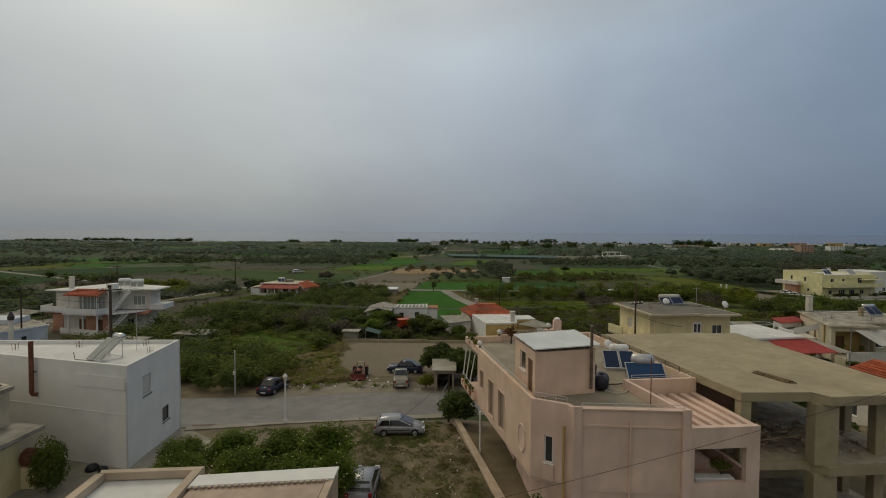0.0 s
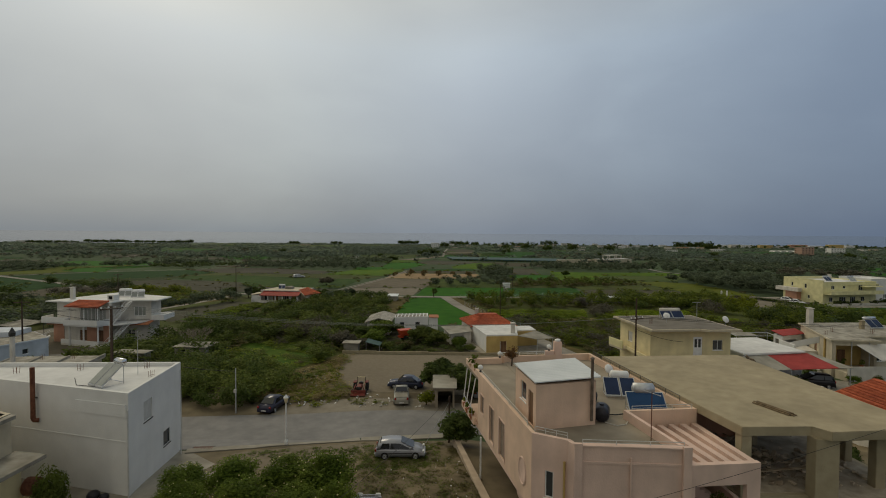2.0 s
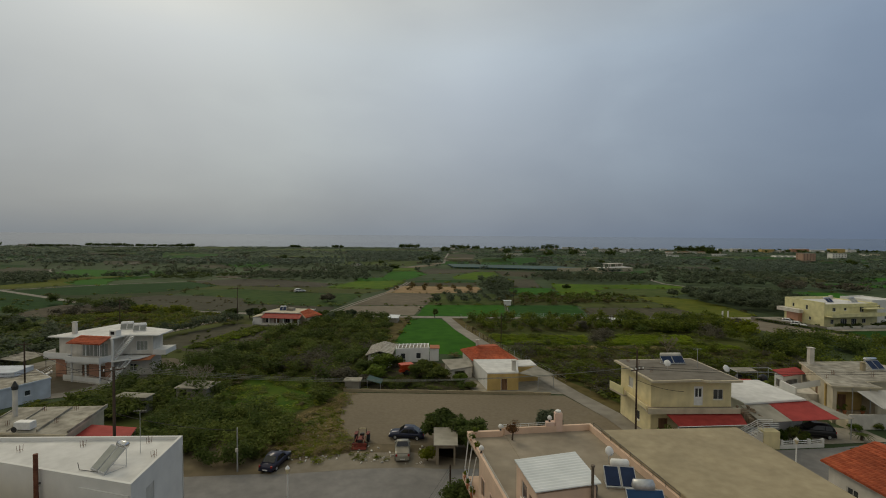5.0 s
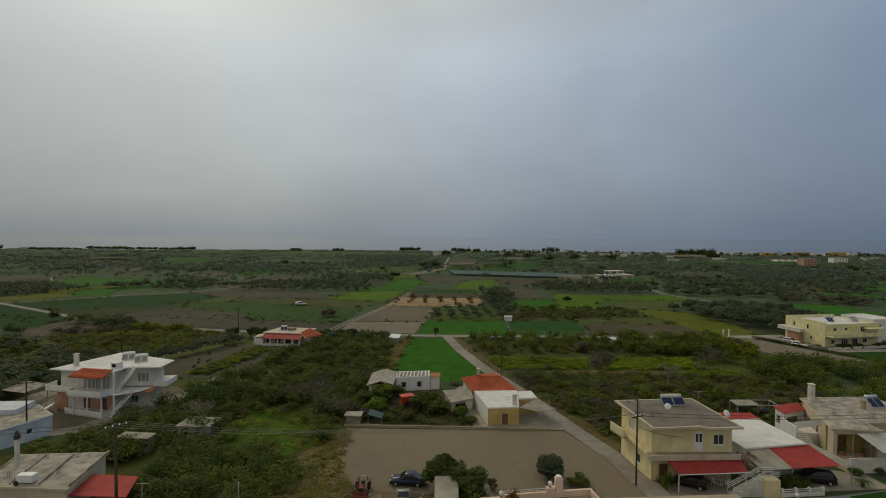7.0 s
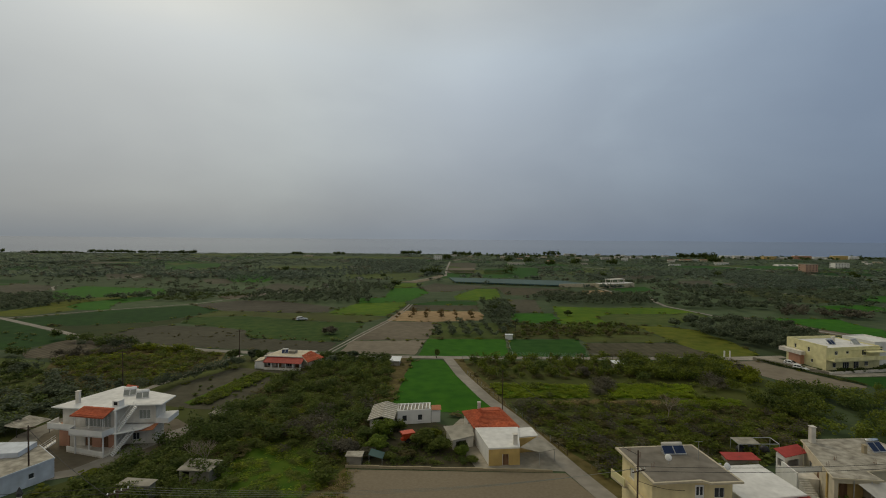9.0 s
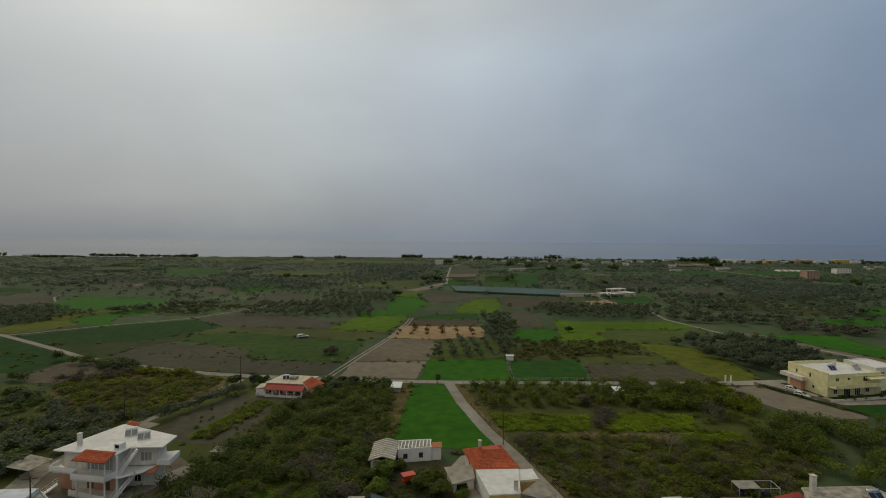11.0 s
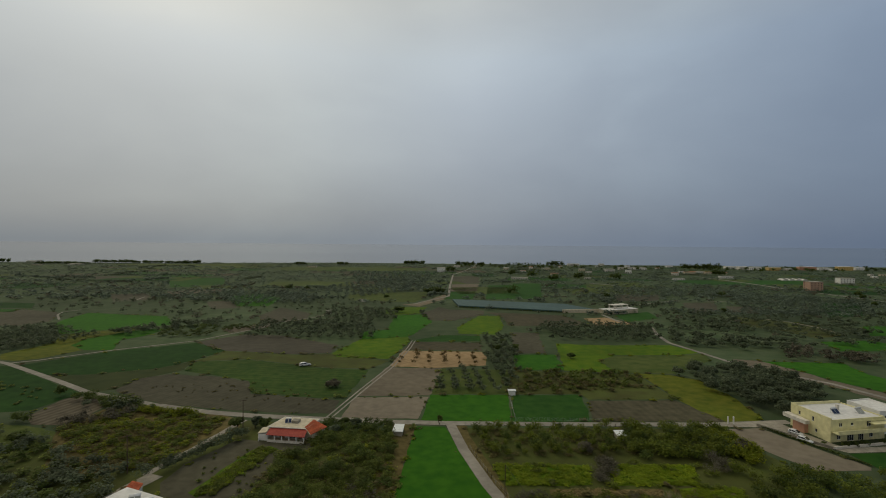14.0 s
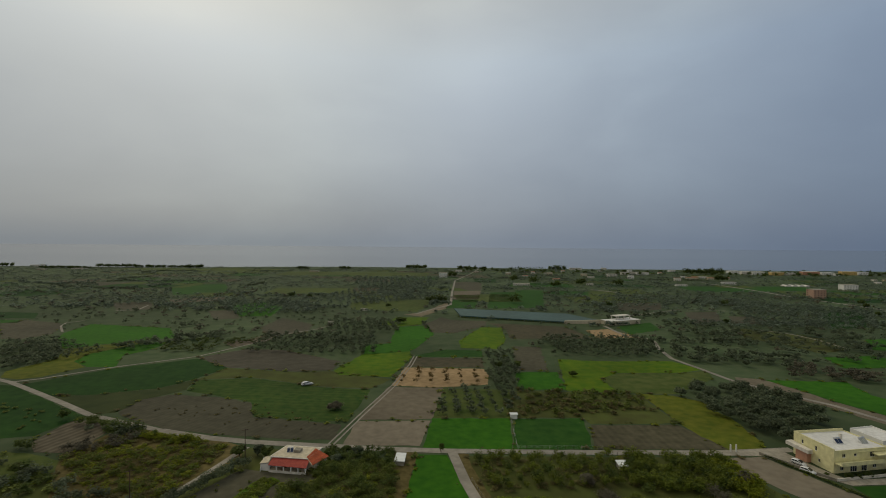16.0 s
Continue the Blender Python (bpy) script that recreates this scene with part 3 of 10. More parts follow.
# the sea, its far edge lifted by the haze line
_bm = bmesh.new()
_e = [(-4900, 1300, -18.0), (4900, 1300, -18.0), (4900, 2600, -17.0), (-4900, 2600, -17.0)]
_v = [_bm.verts.new(p) for p in _e] + [_bm.verts.new((4400, 4300, 17.0)), _bm.verts.new((-4400, 4300, 17.0))]
_bm.faces.new(_v[:4])
_bm.faces.new((_v[3], _v[2], _v[4], _v[5]))
tagged(part("water", _bm, SEA), "dull grey sea under haze behind the plain", "sea", kind="structure")

# ---- fields, lanes and the road ----
field("field", [(-11, 154.5), (-1.5, 154.5), (3, 137), (10.5, 112), (8, 106), (-12.5, 107)], F_GREEN, "bright green young cereal crop beside the lane")
field("field", [(-7.7, 187.5), (22.2, 188.8), (19.7, 159.1), (-9.6, 158.3)], F_GREEN, "bright green crop plot behind the cross lane", 0.05)
field("field", [(24.1, 188.3), (50.4, 190), (46.6, 160.6), (20.1, 158.6)], F_DEEP, "darker green crop plot beside a fence", 0.05)
field("field", [(-29.5, 229.3), (-3.8, 228.7), (-7.7, 186.8), (-35.6, 184.4)], F_TILLED, "bare grey-brown tilled plot", 0.05)
field("field", [(-35.8, 183.2), (-7.9, 185), (-10.5, 161), (-35.9, 160.9)], PALE_EARTH, "pale bare tilled plot at the lane", 0.05)
field("field", [(-26, 268), (17, 267), (18.7, 256.3), (17.3, 235.5), (-6.4, 229.5), (-28.4, 231.3)], F_TAN, "tan dry plot planted with rows of small trees", 0.05)
field("field", [(-23, 294), (18, 293), (18, 270), (-26, 270)], F_DARKBROWN, "dark fallow plot behind the young trees", 0.05)
field("field", [(-22, 300), (-4, 319), (19, 317), (19, 298), (-23, 295)], F_DEEP, "narrow green crop strip", 0.05)
field("field", [(-200.6, 224.5), (-194.3, 233.7), (-178.9, 257.6), (-148, 283), (-121, 262), (-125.6, 237.3), (-134.1, 221.4), (-159.4, 209.8), (-176.5, 208.2)], F_MID, "large deep green crop field", 0.05)
field("field", [(-176.5, 208.2), (-159.4, 209.8), (-134.1, 221.4), (-125.6, 237.3), (-120.4, 220.2), (-129.5, 206.4), (-131.3, 189), (-138.3, 184.8), (-161.2, 199.6)], F_ROUGH, "rough olive green pasture below the crop", 0.045)
field("field", [(-221.9, 236.4), (-229.7, 248.5), (-227, 277), (-244, 304), (-216, 337), (-209, 329), (-219, 293), (-213, 272), (-196.3, 259.2), (-203, 237.4), (-210.3, 232.9)], F_YELLOW, "mustard-yellow weedy strip beside the green field", 0.05)
field("field", [(-269, 327), (-292, 363), (-305, 409), (-229, 393), (-199, 350), (-217, 340), (-246, 305)], F_GREEN, "green crop field among hedges", 0.05)
field("field", [(-209, 329), (-194, 335), (-191, 305), (-196, 288), (-181, 260), (-196.3, 259.2), (-213, 272), (-219, 293)], F_GREEN, "green crop strip before the hedge", 0.05)
field("field", [(-316, 337), (-381, 406), (-377, 427), (-335, 413), (-314, 389), (-297, 358), (-301, 338)], F_BROWN, "brown tilled field beside an olive grove", 0.05)
field("field", [(-416, 427), (-380, 427), (-370, 410), (-394, 405)], F_DEEP, "green field far off", 0.05)
field("field", [(-467, 479), (-409, 476), (-378, 438), (-426, 438)], F_MID, "green strip far off", 0.05)
field("field", [(-150, 286), (-131, 313), (-108, 311), (-64, 281), (-64, 259), (-82.8, 255.5), (-122, 263)], F_PLOUGH_A, "long brown ploughed strip", 0.05)
field("field", [(-158, 335), (-145, 347), (-139, 369), (-130, 364), (-130, 339), (-144, 318)], F_GREYBROWN, "pale fallow beside a farm track", 0.05)
field("field", [(-121, 261), (-82.4, 254.3), (-63.7, 257.8), (-30.1, 242.2), (-37.5, 226.1), (-63.4, 228.6), (-100, 242.9), (-124.5, 236.3)], F_WEEDY, "olive-brown weedy ground between the plots", 0.045)
field("field", [(-124, 235.3), (-99.6, 241.8), (-63.1, 227.6), (-37.4, 224.3), (-38.8, 183), (-50.4, 181.9), (-76.5, 187.6), (-84.2, 203.9), (-100.5, 211), (-119.5, 218.5)], F_VEG, "vegetable plots of mixed green rows", 0.045)
field("field", [(-130.2, 188.4), (-131.3, 204.8), (-123.6, 212.3), (-99.7, 209.4), (-84.1, 203.2), (-76, 185.7), (-50.2, 181.3), (-40.5, 179.4), (-40.3, 165), (-57.4, 165.3), (-73.7, 167.1), (-100, 171.8), (-119.7, 180.7)], F_PLOUGH_B, "brown ploughed field along the lane", 0.05)
field("field", [(-62.8, 259.1), (-55, 300), (-27, 312), (-24, 295), (-29.1, 258.5), (-31.2, 246.6), (-57.7, 249.7)], F_LIME, "yellow-green field beside a track", 0.05)
field("field", [(-54, 300), (-60, 329), (-43, 338), (-47, 413), (-21, 424), (-14, 378), (-24, 320), (-27, 312)], F_GREEN, "green field reaching towards the coast", 0.05)
field("field", [(-64, 428), (-54, 472), (-22, 475), (-27, 427), (-47, 416)], F_LIME, "yellow-green field edge far off", 0.06)
field("field", [(-49, 493), (-30, 511), (-16, 572), (-6, 602), (-5, 551), (-30, 478)], F_TANPALE, "pale dry ground beside a far track", 0.05)
field("field", [(-26, 424), (-11, 476), (0, 458), (32, 453), (28, 422), (1, 384), (-16, 386)], F_BROWN, "brown plot beside the shade net", 0.05)
field("field", [(31, 442), (96, 424), (107, 366), (43, 362), (44, 410)], F_DARKBROWN, "dark brown field before the shade net", 0.05)
field("field", [(5, 352), (24, 415), (42, 416), (38, 352), (30, 323), (6, 325)], F_LIME, "lime green plot between groves", 0.05)
field("field", [(41, 333), (59, 331), (52, 266), (34, 264)], F_BROWN, "brown plot with a few trees", 0.05)
field("field", [(34, 261), (56, 262), (53, 228.8), (30.6, 227.7)], F_GREEN, "small bright green plot", 0.05)
field("field", [(63, 294), (86, 290), (130, 292), (138, 272), (121, 264), (88, 262), (74.9, 248.9), (76.3, 224.6), (52.8, 227)], F_LIME, "lime green meadow", 0.05)
field("field", [(75.5, 249), (88, 261), (120, 263), (138, 269), (132.4, 250.9), (102.6, 224.1), (84.8, 224.1), (76.9, 224.6)], F_OLIVEGRASS, "olive green rough meadow", 0.05)
field("field", [(84.8, 224.1), (98.9, 221.4), (107.6, 213.7), (108.4, 189.5), (106.2, 168.2), (102.8, 163.3), (89.8, 161.9), (86.7, 174.9), (85.2, 205.1)], F_YELLOW, "yellow-green weedy slope in the meadow", 0.055)
field("field", [(51.9, 182.8), (84.6, 184.3), (91.2, 162.4), (47, 160.6)], F_STUBBLE, "brown stubble plot with faint rows", 0.06)
field("field", [(27.7, 225.7), (52.4, 225.2), (84.2, 222.4), (85.4, 186.1), (52, 184), (50.8, 190.7), (23.8, 189.5)], F_WEEDY, "fallow plot of brown earth and weeds", 0.045)
field("field", [(-3.5, 227.8), (27.2, 227.5), (22.7, 189.4), (-7.3, 188.1)], F_OLIVEGRASS, "grass between young olive rows", 0.045)
field("field", [(158, 251.2), (197.3, 248.9), (190.9, 226.6), (193.3, 218.5), (175.3, 193), (166.1, 218), (164.6, 228.9)], F_GREEN, "long bright green field behind the lane", 0.05)
field("field", [(146.1, 256.1), (158.1, 252.3), (163.9, 227.9), (165.5, 217.2), (174.7, 192.4), (165.9, 182.6), (158.4, 207.8), (150.7, 220.5), (139, 242.7)], F_GREYBROWN, "bare grey-brown verge along the lane", 0.045)
field("field", [(230, 309), (265, 316), (272, 300), (256, 282), (220, 280)], F_GREEN, "bright green strip far off", 0.05)
field("field", [(246, 426), (267, 412), (279, 378), (269, 338), (238, 321), (235, 357), (221, 374)], F_WEEDY, "dry grass field far off", 0.05)
field("field", [(250, 534), (289, 542), (253, 467), (220, 454)], F_BROWN, "pale brown plot far off", 0.05)
field("field", [(282, 507), (312, 501), (283, 452), (258, 457)], F_BROWN, "brown plot far off", 0.05)
field("field", [(404, 547), (455, 552), (367, 441), (325, 428)], F_MID, "green field far off", 0.05)
field("field", [(311, 376), (346, 383), (301, 333), (283, 335)], F_GREEN, "green field edge far off", 0.05)
field("field", [(110, 406), (130, 414), (143, 374), (109, 367)], F_TAN, "tan bare plot far off", 0.06)
field("field", [(142, 427), (183, 458), (173, 411), (139, 389)], F_DEEP, "deep green field beside the villa", 0.05)
field("field", [(211, 779), (257, 785), (211, 635), (171, 618)], F_OLIVEGRASS, "dull yellow-green field far off", 0.05)
field("field", [(207, 622), (263, 627), (233, 552), (183, 543)], F_BROWN, "brown field far off", 0.05)
field("field", [(57, 743), (141, 771), (105, 561), (39, 550)], F_DEEP, "deep green field far off", 0.05)
field("field", [(1, 949), (55, 971), (46, 780), (5, 766)], F_BROWN, "brown field far off", 0.05)
field("field", [(2, 756), (45, 770), (35, 645), (1, 641)], F_GREYBROWN, "pale grey-brown field far off", 0.05)
field("field", [(1, 635), (33, 638), (26, 554), (-7, 546)], F_DEEP, "green field far off", 0.05)
field("field", [(-634, 862), (-552, 873), (-483, 770), (-548, 752)], F_BROWN, "brown field far off", 0.05)
field("field", [(-396, 565), (-360, 580), (-314, 510), (-349, 502)], F_BROWN, "dry field far off", 0.05)
field("field", [(-476, 817), (-397, 853), (-315, 685), (-380, 661)], F_DEEP, "green field far off", 0.05)
field("field", [(-253, 550), (-225, 587), (-185, 536), (-175, 470), (-207, 468)], F_GREEN, "small green field far off", 0.05)
field("field", [(-252, 501), (-228, 517), (-199, 453), (-217, 444)], F_BROWN, "dark brown field far off", 0.05)
field("field", [(-160, 460), (-119, 420), (-113, 376), (-138, 361), (-158, 401)], F_BROWN, "brown field beside a far grove", 0.05)
field("field", [(-353, 606), (-299, 640), (-281, 600), (-330, 571)], F_GREYBROWN, "pale dry strip far off", 0.05)
field("field", [(-123, 591), (-22, 639), (-36, 515), (-110, 527)], F_OLIVEGRASS, "grassy field far off", 0.05)
PALE = [(86.5, 155.6), (98.5, 157.2), (104.5, 142.5), (110.5, 129.5), (109, 127.8), (95, 127), (91, 134.5), (86.8, 144)]
field("field", PALE, PALE_EARTH, "bare pale plot beside the house")
field("field", [(0, 700), (80, 720), (90, 620), (10, 610)], F_OLIVEGRASS, "dull green field far off")
field("field", [(-420, 1250), (-60, 1260), (-60, 1120), (-410, 1110)], F_OLIVEGRASS, "grassy field near the coast")
field("field", [(-900, 1340), (-480, 1380), (-470, 1270), (-890, 1250)], F_OLIVEGRASS, "grassy field near the coast")
field("field", [(-280, 780), (-120, 800), (-110, 700), (-270, 690)], F_OLIVEGRASS, "pale grassy field far off")
field("field", [(400, 900), (640, 920), (620, 800), (390, 790)], F_DEEP, "green field far off")
# nearer ground
BEDS = [(-69, 115.5), (-68.8, 126), (-61.5, 142.5), (-55, 141), (-38, 140), (-37.5, 135), (-45.5, 132), (-46, 112), (-47, 106.5), (-55, 107), (-65.4, 109.3)]
field("field", BEDS, F_BROWN, "bare beds of grey-brown earth before the bungalow", 0.045)
field("field", [(-57, 109), (-54.6, 117), (-47.6, 135.4), (-50.8, 137.6), (-54.8, 134.6), (-60, 111)], F_LUSH, "narrow green crop strip among bare beds", 0.09)
field("field", [(-230.3, 227.9), (-200.2, 221.7), (-180.5, 208.8), (-138.6, 182.9), (-141.4, 175), (-142.5, 164.3), (-160.4, 158.6)], F_MID, "green grass field beside the lane", 0.05)
field("field", [(-138.3, 157.6), (-141.2, 178.5), (-131.8, 180.8), (-121.1, 173.7), (-118.7, 156.2), (-121.8, 151.2), (-131.2, 151.2)], F_VINE, "small vineyard plot of brown rows", 0.05)
field("field", [(-152.5, 150.8), (-132.2, 150.4), (-118.7, 145.6), (-112, 135), (-115.6, 129.6), (-131.2, 129.7)], F_OLIVEGRASS, "lush rough grass", 0.05)
field("field", [(-118.8, 146), (-119.2, 171.5), (-109.6, 174.1), (-98.5, 169.2), (-82, 164.8), (-68.1, 158.7), (-64.4, 148.1), (-74.6, 128.1), (-86.8, 119.8), (-100.7, 119.3), (-111.2, 133.7)], F_DRYGRASS, "dry yellow-brown weedy ground", 0.045)
field("field", [(-36, 87), (-23, 87), (-18.5, 76), (-22, 67), (-29, 65), (-36, 70)], F_LUSH, "lush green grass plot among shrubs")
field("field", [(-66, 60), (-50, 56), (-36, 52), (-18, 55), (-13, 106), (-17, 150), (-40, 150), (-38, 134), (-46, 106), (-50, 98), (-50, 84), (-58, 74)], F_WEEDY, "weedy floor under shrubs and small trees", 0.02)
field("yard", [(26.6, 50), (27, 57.2), (34, 57), (39, 57.2), (46, 58), (56, 60), (62, 57), (62, 47), (38, 48), (30, 47)], ASPHALT, "grey asphalt drive before the houses", 0.068, category="yard")
field("field", [(-82, 116), (-76, 150), (-64, 158), (-38, 153), (-36, 96), (-49, 82), (-52, 98), (-74, 104)], F_WEEDY, "weedy ground round the beds", 0.012)
field("field", [(-18.5, 104), (-18, 157), (-11, 156.6), (-12.5, 106)], F_DRYGRASS, "dry weedy strip beside the crop", 0.03)
field("verge", [(1.8, 156.4), (5.5, 155.4), (16, 104), (22, 88), (28, 73), (27.5, 66), (24.5, 68), (14.6, 103), (4.6, 137)], F_DRYGRASS, "weedy verge along the concrete lane", 0.02, category="verge")
field("lot", [(-16, 79.2), (19.3, 78.7), (22.5, 68), (25.4, 56), (4, 57), (-13.2, 58.5), (-15, 68)], GRAVEL, "bare beaten gravel lot behind a low wall", category="lot")
field("verge", [(-14, 62), (4, 60), (4, 52), (-8, 52.2), (-20, 51), (-18, 58)], DIRT, "weedy earth verge with litter along the road", 0.04, category="verge")
field("verge", [(-46, 49.2), (-26.6, 49.4), (-18, 50.3), (-16, 56), (-24, 60), (-40, 57)], DIRT, "trodden earth verge under the shrubs", 0.058, category="verge")
field("verge", [(-16.5, 80), (-13.5, 62), (-18, 57), (-24, 58), (-20, 70)], F_DRYGRASS, "strip of dry yellow grass beside the lot", 0.06, category="verge")
field("yard", [(-8.5, 43.6), (2.4, 44.4), (5.5, 43.6), (6.5, 26), (6.5, 10), (-8, 10)], DIRT, "bare earth yard with scattered weeds", 0.03, category="yard")
field("verge", [(-17, 39.6), (-7, 42.8), (-5.5, 41), (-9, 37), (-18, 36)], GRAVEL, "dusty trodden ground behind the kerb", 0.035, category="verge")
field("verge", [(-24, 39.6), (-21, 39.7), (-15.7, 40.9), (-7.2, 44.1), (-4, 44.4), (-5, 28), (-19, 26), (-19, 36)], DIRT, "bare earth round the citrus trees", 0.022, category="verge")
field("yard", [(-42, 40), (-21, 40), (-17, 37), (-14, 20), (-42, 20)], SIDEWALK, "cement yard beside the white building", 0.025, category="yard")
field("yard", [(-80, 77), (-66, 76), (-58, 76), (-51, 84), (-50, 96), (-56, 101), (-80, 101)], F_GREYBROWN, "cement yard round the house", 0.05, category="yard")
lane("lane", [(-70, 60), (-66, 73), (-59, 77), (-54, 90), (-50, 97)], 3.5, LANE, "pale lane to the house")
lane("lane", [(-247, 244), (-222, 233.5), (-209, 228), (-184.7, 213.6), (-160.6, 199), (-139, 185.4), (-122, 178.8), (-103, 171)], 2.8, LANE, "pale narrow farm lane", 0.075)
lane("lane", [(-103, 171), (-83, 165), (-66, 162), (-44, 160), (-18, 158), (0, 157.5), (37, 158), (86, 159.5), (112, 163)], 3.6, LANE, "pale concrete farm lane across the plain", 0.08)
lane("lane", [(0, 158), (4, 137), (9.3, 117), (14.2, 103), (19.3, 85), (24, 68), (26.5, 50)], 3.1, LANE, "pale concrete lane leading from the road into the fields", 0.1)
lane("track", [(-41, 160), (-36, 190), (-28, 234), (-24, 275), (-23, 298)], 0.7, LANE, "wheel rut of a dirt track", 0.09, "track")
lane("track", [(-39.2, 160), (-34.2, 190), (-26.2, 234), (-22.2, 275), (-21.2, 298)], 0.7, LANE, "wheel rut of a dirt track", 0.09, "track")
lane("lane", [(133, 433), (133, 405), (134, 378), (145, 374), (146, 357), (138, 330), (133, 300), (138, 269), (141, 247), (153, 224), (162, 210), (168, 190), (190, 160)], 2.6, LANE, "dusty farm lane", 0.1)
lane("lane", [(-209, 228), (-200, 234.5), (-181, 260), (-151, 289), (-142, 314), (-131, 341), (-133, 362), (-110, 396), (-102, 421)], 1.5, LANE, "dusty farm lane", 0.1)
lane("lane", [(80, 1500), (40, 1200), (5, 997), (-1, 719), (-2, 579), (-25, 530), (-37, 498)], 3, LANE, "far road to the coast", 0.15)
lane("lane", [(508, 1017), (504, 916), (500, 802), (488, 705)], 6, LANE, "far main road", 0.15)
lane("lane", [(493, 683), (494, 624), (494, 569), (496, 524)], 5, LANE, "far main road", 0.15)
lane("lane", [(227, 812), (254, 765)], 5, LANE, "far farm track", 0.15)
lane("track", [(258, 420), (271, 398), (273, 371), (268, 338)], 1.6, LANE, "dusty track through dry grass", 0.15, "track")
lane("track", [(-297, 368), (-320, 395), (-330, 413), (-325, 428)], 1.6, LANE, "dusty track between fields", 0.15, "track")
lane("track", [(-346, 498), (-326, 500), (-340, 542)], 2.0, LANE, "dusty track far off", 0.15, "track")
lane("track", [(176, 498), (252, 554), (305, 548)], 2.2, LANE, "dusty track far off", 0.15, "track")
field("pavement", [(84, 161.2), (107.5, 163.6), (109.5, 153), (112.2, 145.2), (114, 142.2), (150, 146), (150, 142.4), (112, 138.6), (105.5, 144.8), (99.5, 157.6), (84, 157.4)], SIDEWALK, "cement forecourt of the far house", 0.09, category="pavement")
field("lawn", [(111.5, 138), (150, 142), (165, 130), (112, 128)], F_DEEP, "dark green lawn before the far house", 0.05, category="lawn")
field("verge", [(19.6, 80), (22.4, 69), (25.2, 57), (29.5, 57), (26, 68), (24.4, 76), (22, 86)], F_DRYGRASS, "dry grass verge along the lane", 0.045, category="verge")
field("yard", [(5, 80), (19.4, 79.4), (20, 84), (15, 101), (3, 103), (0, 96)], SIDEWALK, "cement yard round the old houses", 0.042, category="yard")
field("shoulder", [(-18.5, 50.0), (-16.5, 52.6), (-14.4, 54.2), (-10.6, 55.4), (-7.3, 55.6), (-4, 55.8), (-1.2, 55), (2.4, 54), (8.6, 54.6), (8.6, 52.4), (4, 51.9), (0, 51.7), (-3.6, 52.0), (-8.4, 51.6), (-12, 51.0), (-15.4, 50.4)], SAND, "pale sandy shoulder washed over the road edge", 0.056, category="verge")
field("yard", [(-16, 80.2), (5, 80), (5, 96), (-2, 100), (-3, 106), (-16, 106), (-16.5, 94)], F_DARKBROWN, "earth garden behind the low wall", 0.04, category="yard")
# the street: asphalt with a kerb and pavement on the near side
field("road", [(-80, 40.5), (-26, 40.0), (-21, 40.2), (-15.7, 41.4), (-7.4, 44.6), (4, 45.6), (60, 48), (60, 56), (4, 52.5), (-5.7, 52.2), (-13, 50.8), (-26.6, 49.6), (-80, 48)], ASPHALT, "worn grey asphalt street", 0.05, category="road")
for a, b in (((-21, 39.4), (-15.7, 40.6)), ((-15.7, 40.6), (-7.4, 43.8)), ((-7.4, 43.8), (1.5, 44.9))):
    d = Vector((b[0] - a[0], b[1] - a[1])).normalized()
    s = Vector((-d.y, d.x))
    q = [Vector(a), Vector(b), Vector(b) + s * 0.85, Vector(a) + s * 0.85]
    tagged(part("pavement", drape([tuple(v) for v in q], 0.01, 0.1), SIDEWALK), "narrow cement pavement with a raised kerb", "pavement", kind="structure")

# ---- plants ----
RNG = np.random.default_rng(7)


def crown(n, size, rx, rz, clumps, seed, flat=0.55, wide=0.48):
    """Leaf quads in uneven clumps about an open crown; returns their corner points, shaped n x 4 x 3."""
    g = np.random.default_rng(seed)
    c = g.normal(size=(clumps, 3))
    c /= np.linalg.norm(c, axis=1)[:, None]
    c *= (g.random(clumps) ** 0.45)[:, None] * 0.78
    c[:, 2] = np.where(c[:, 2] < -0.35, -0.35 * g.random(clumps), c[:, 2])
    rad = 0.22 + 0.2 * g.random(clumps)
    k = g.integers(0, clumps, n)
    d = g.normal(size=(n, 3))
    d /= np.linalg.norm(d, axis=1)[:, None]
    p = c[k] + d * (rad[k] * (0.65 + 0.45 * g.random(n)))[:, None]
    nrm = d + g.normal(size=(n, 3)) * 0.5 + np.array([0, 0, flat])
    nrm /= np.linalg.norm(nrm, axis=1)[:, None]
    u = np.cross(nrm, g.normal(size=(n, 3)))
    u /= np.linalg.norm(u, axis=1)[:, None] + 1e-9
    v = np.cross(nrm, u)
    p = p * np.array([rx, rx, rz])
    s = size * (0.6 + 0.8 * g.random(n))[:, None]
    u, v = u * s, v * s * wide
    return np.stack([p - u, p - v * 0.9, p + u, p + v * 0.9], 1)


def quads_mesh(name, quads):
    n = len(quads)
    me = bpy.data.meshes.new(name)
    me.vertices.add(4 * n)
    me.loops.add(4 * n)
    me.polygons.add(n)
    me.vertices.foreach_set("co", np.ascontiguousarray(quads, dtype=np.float32).ravel())
    me.loops.foreach_set("vertex_index", np.arange(4 * n, dtype=np.int32))
    me.polygons.foreach_set("loop_start", np.arange(0, 4 * n, 4, dtype=np.int32))
    me.update(calc_edges=True)
    me.validate()
    return me


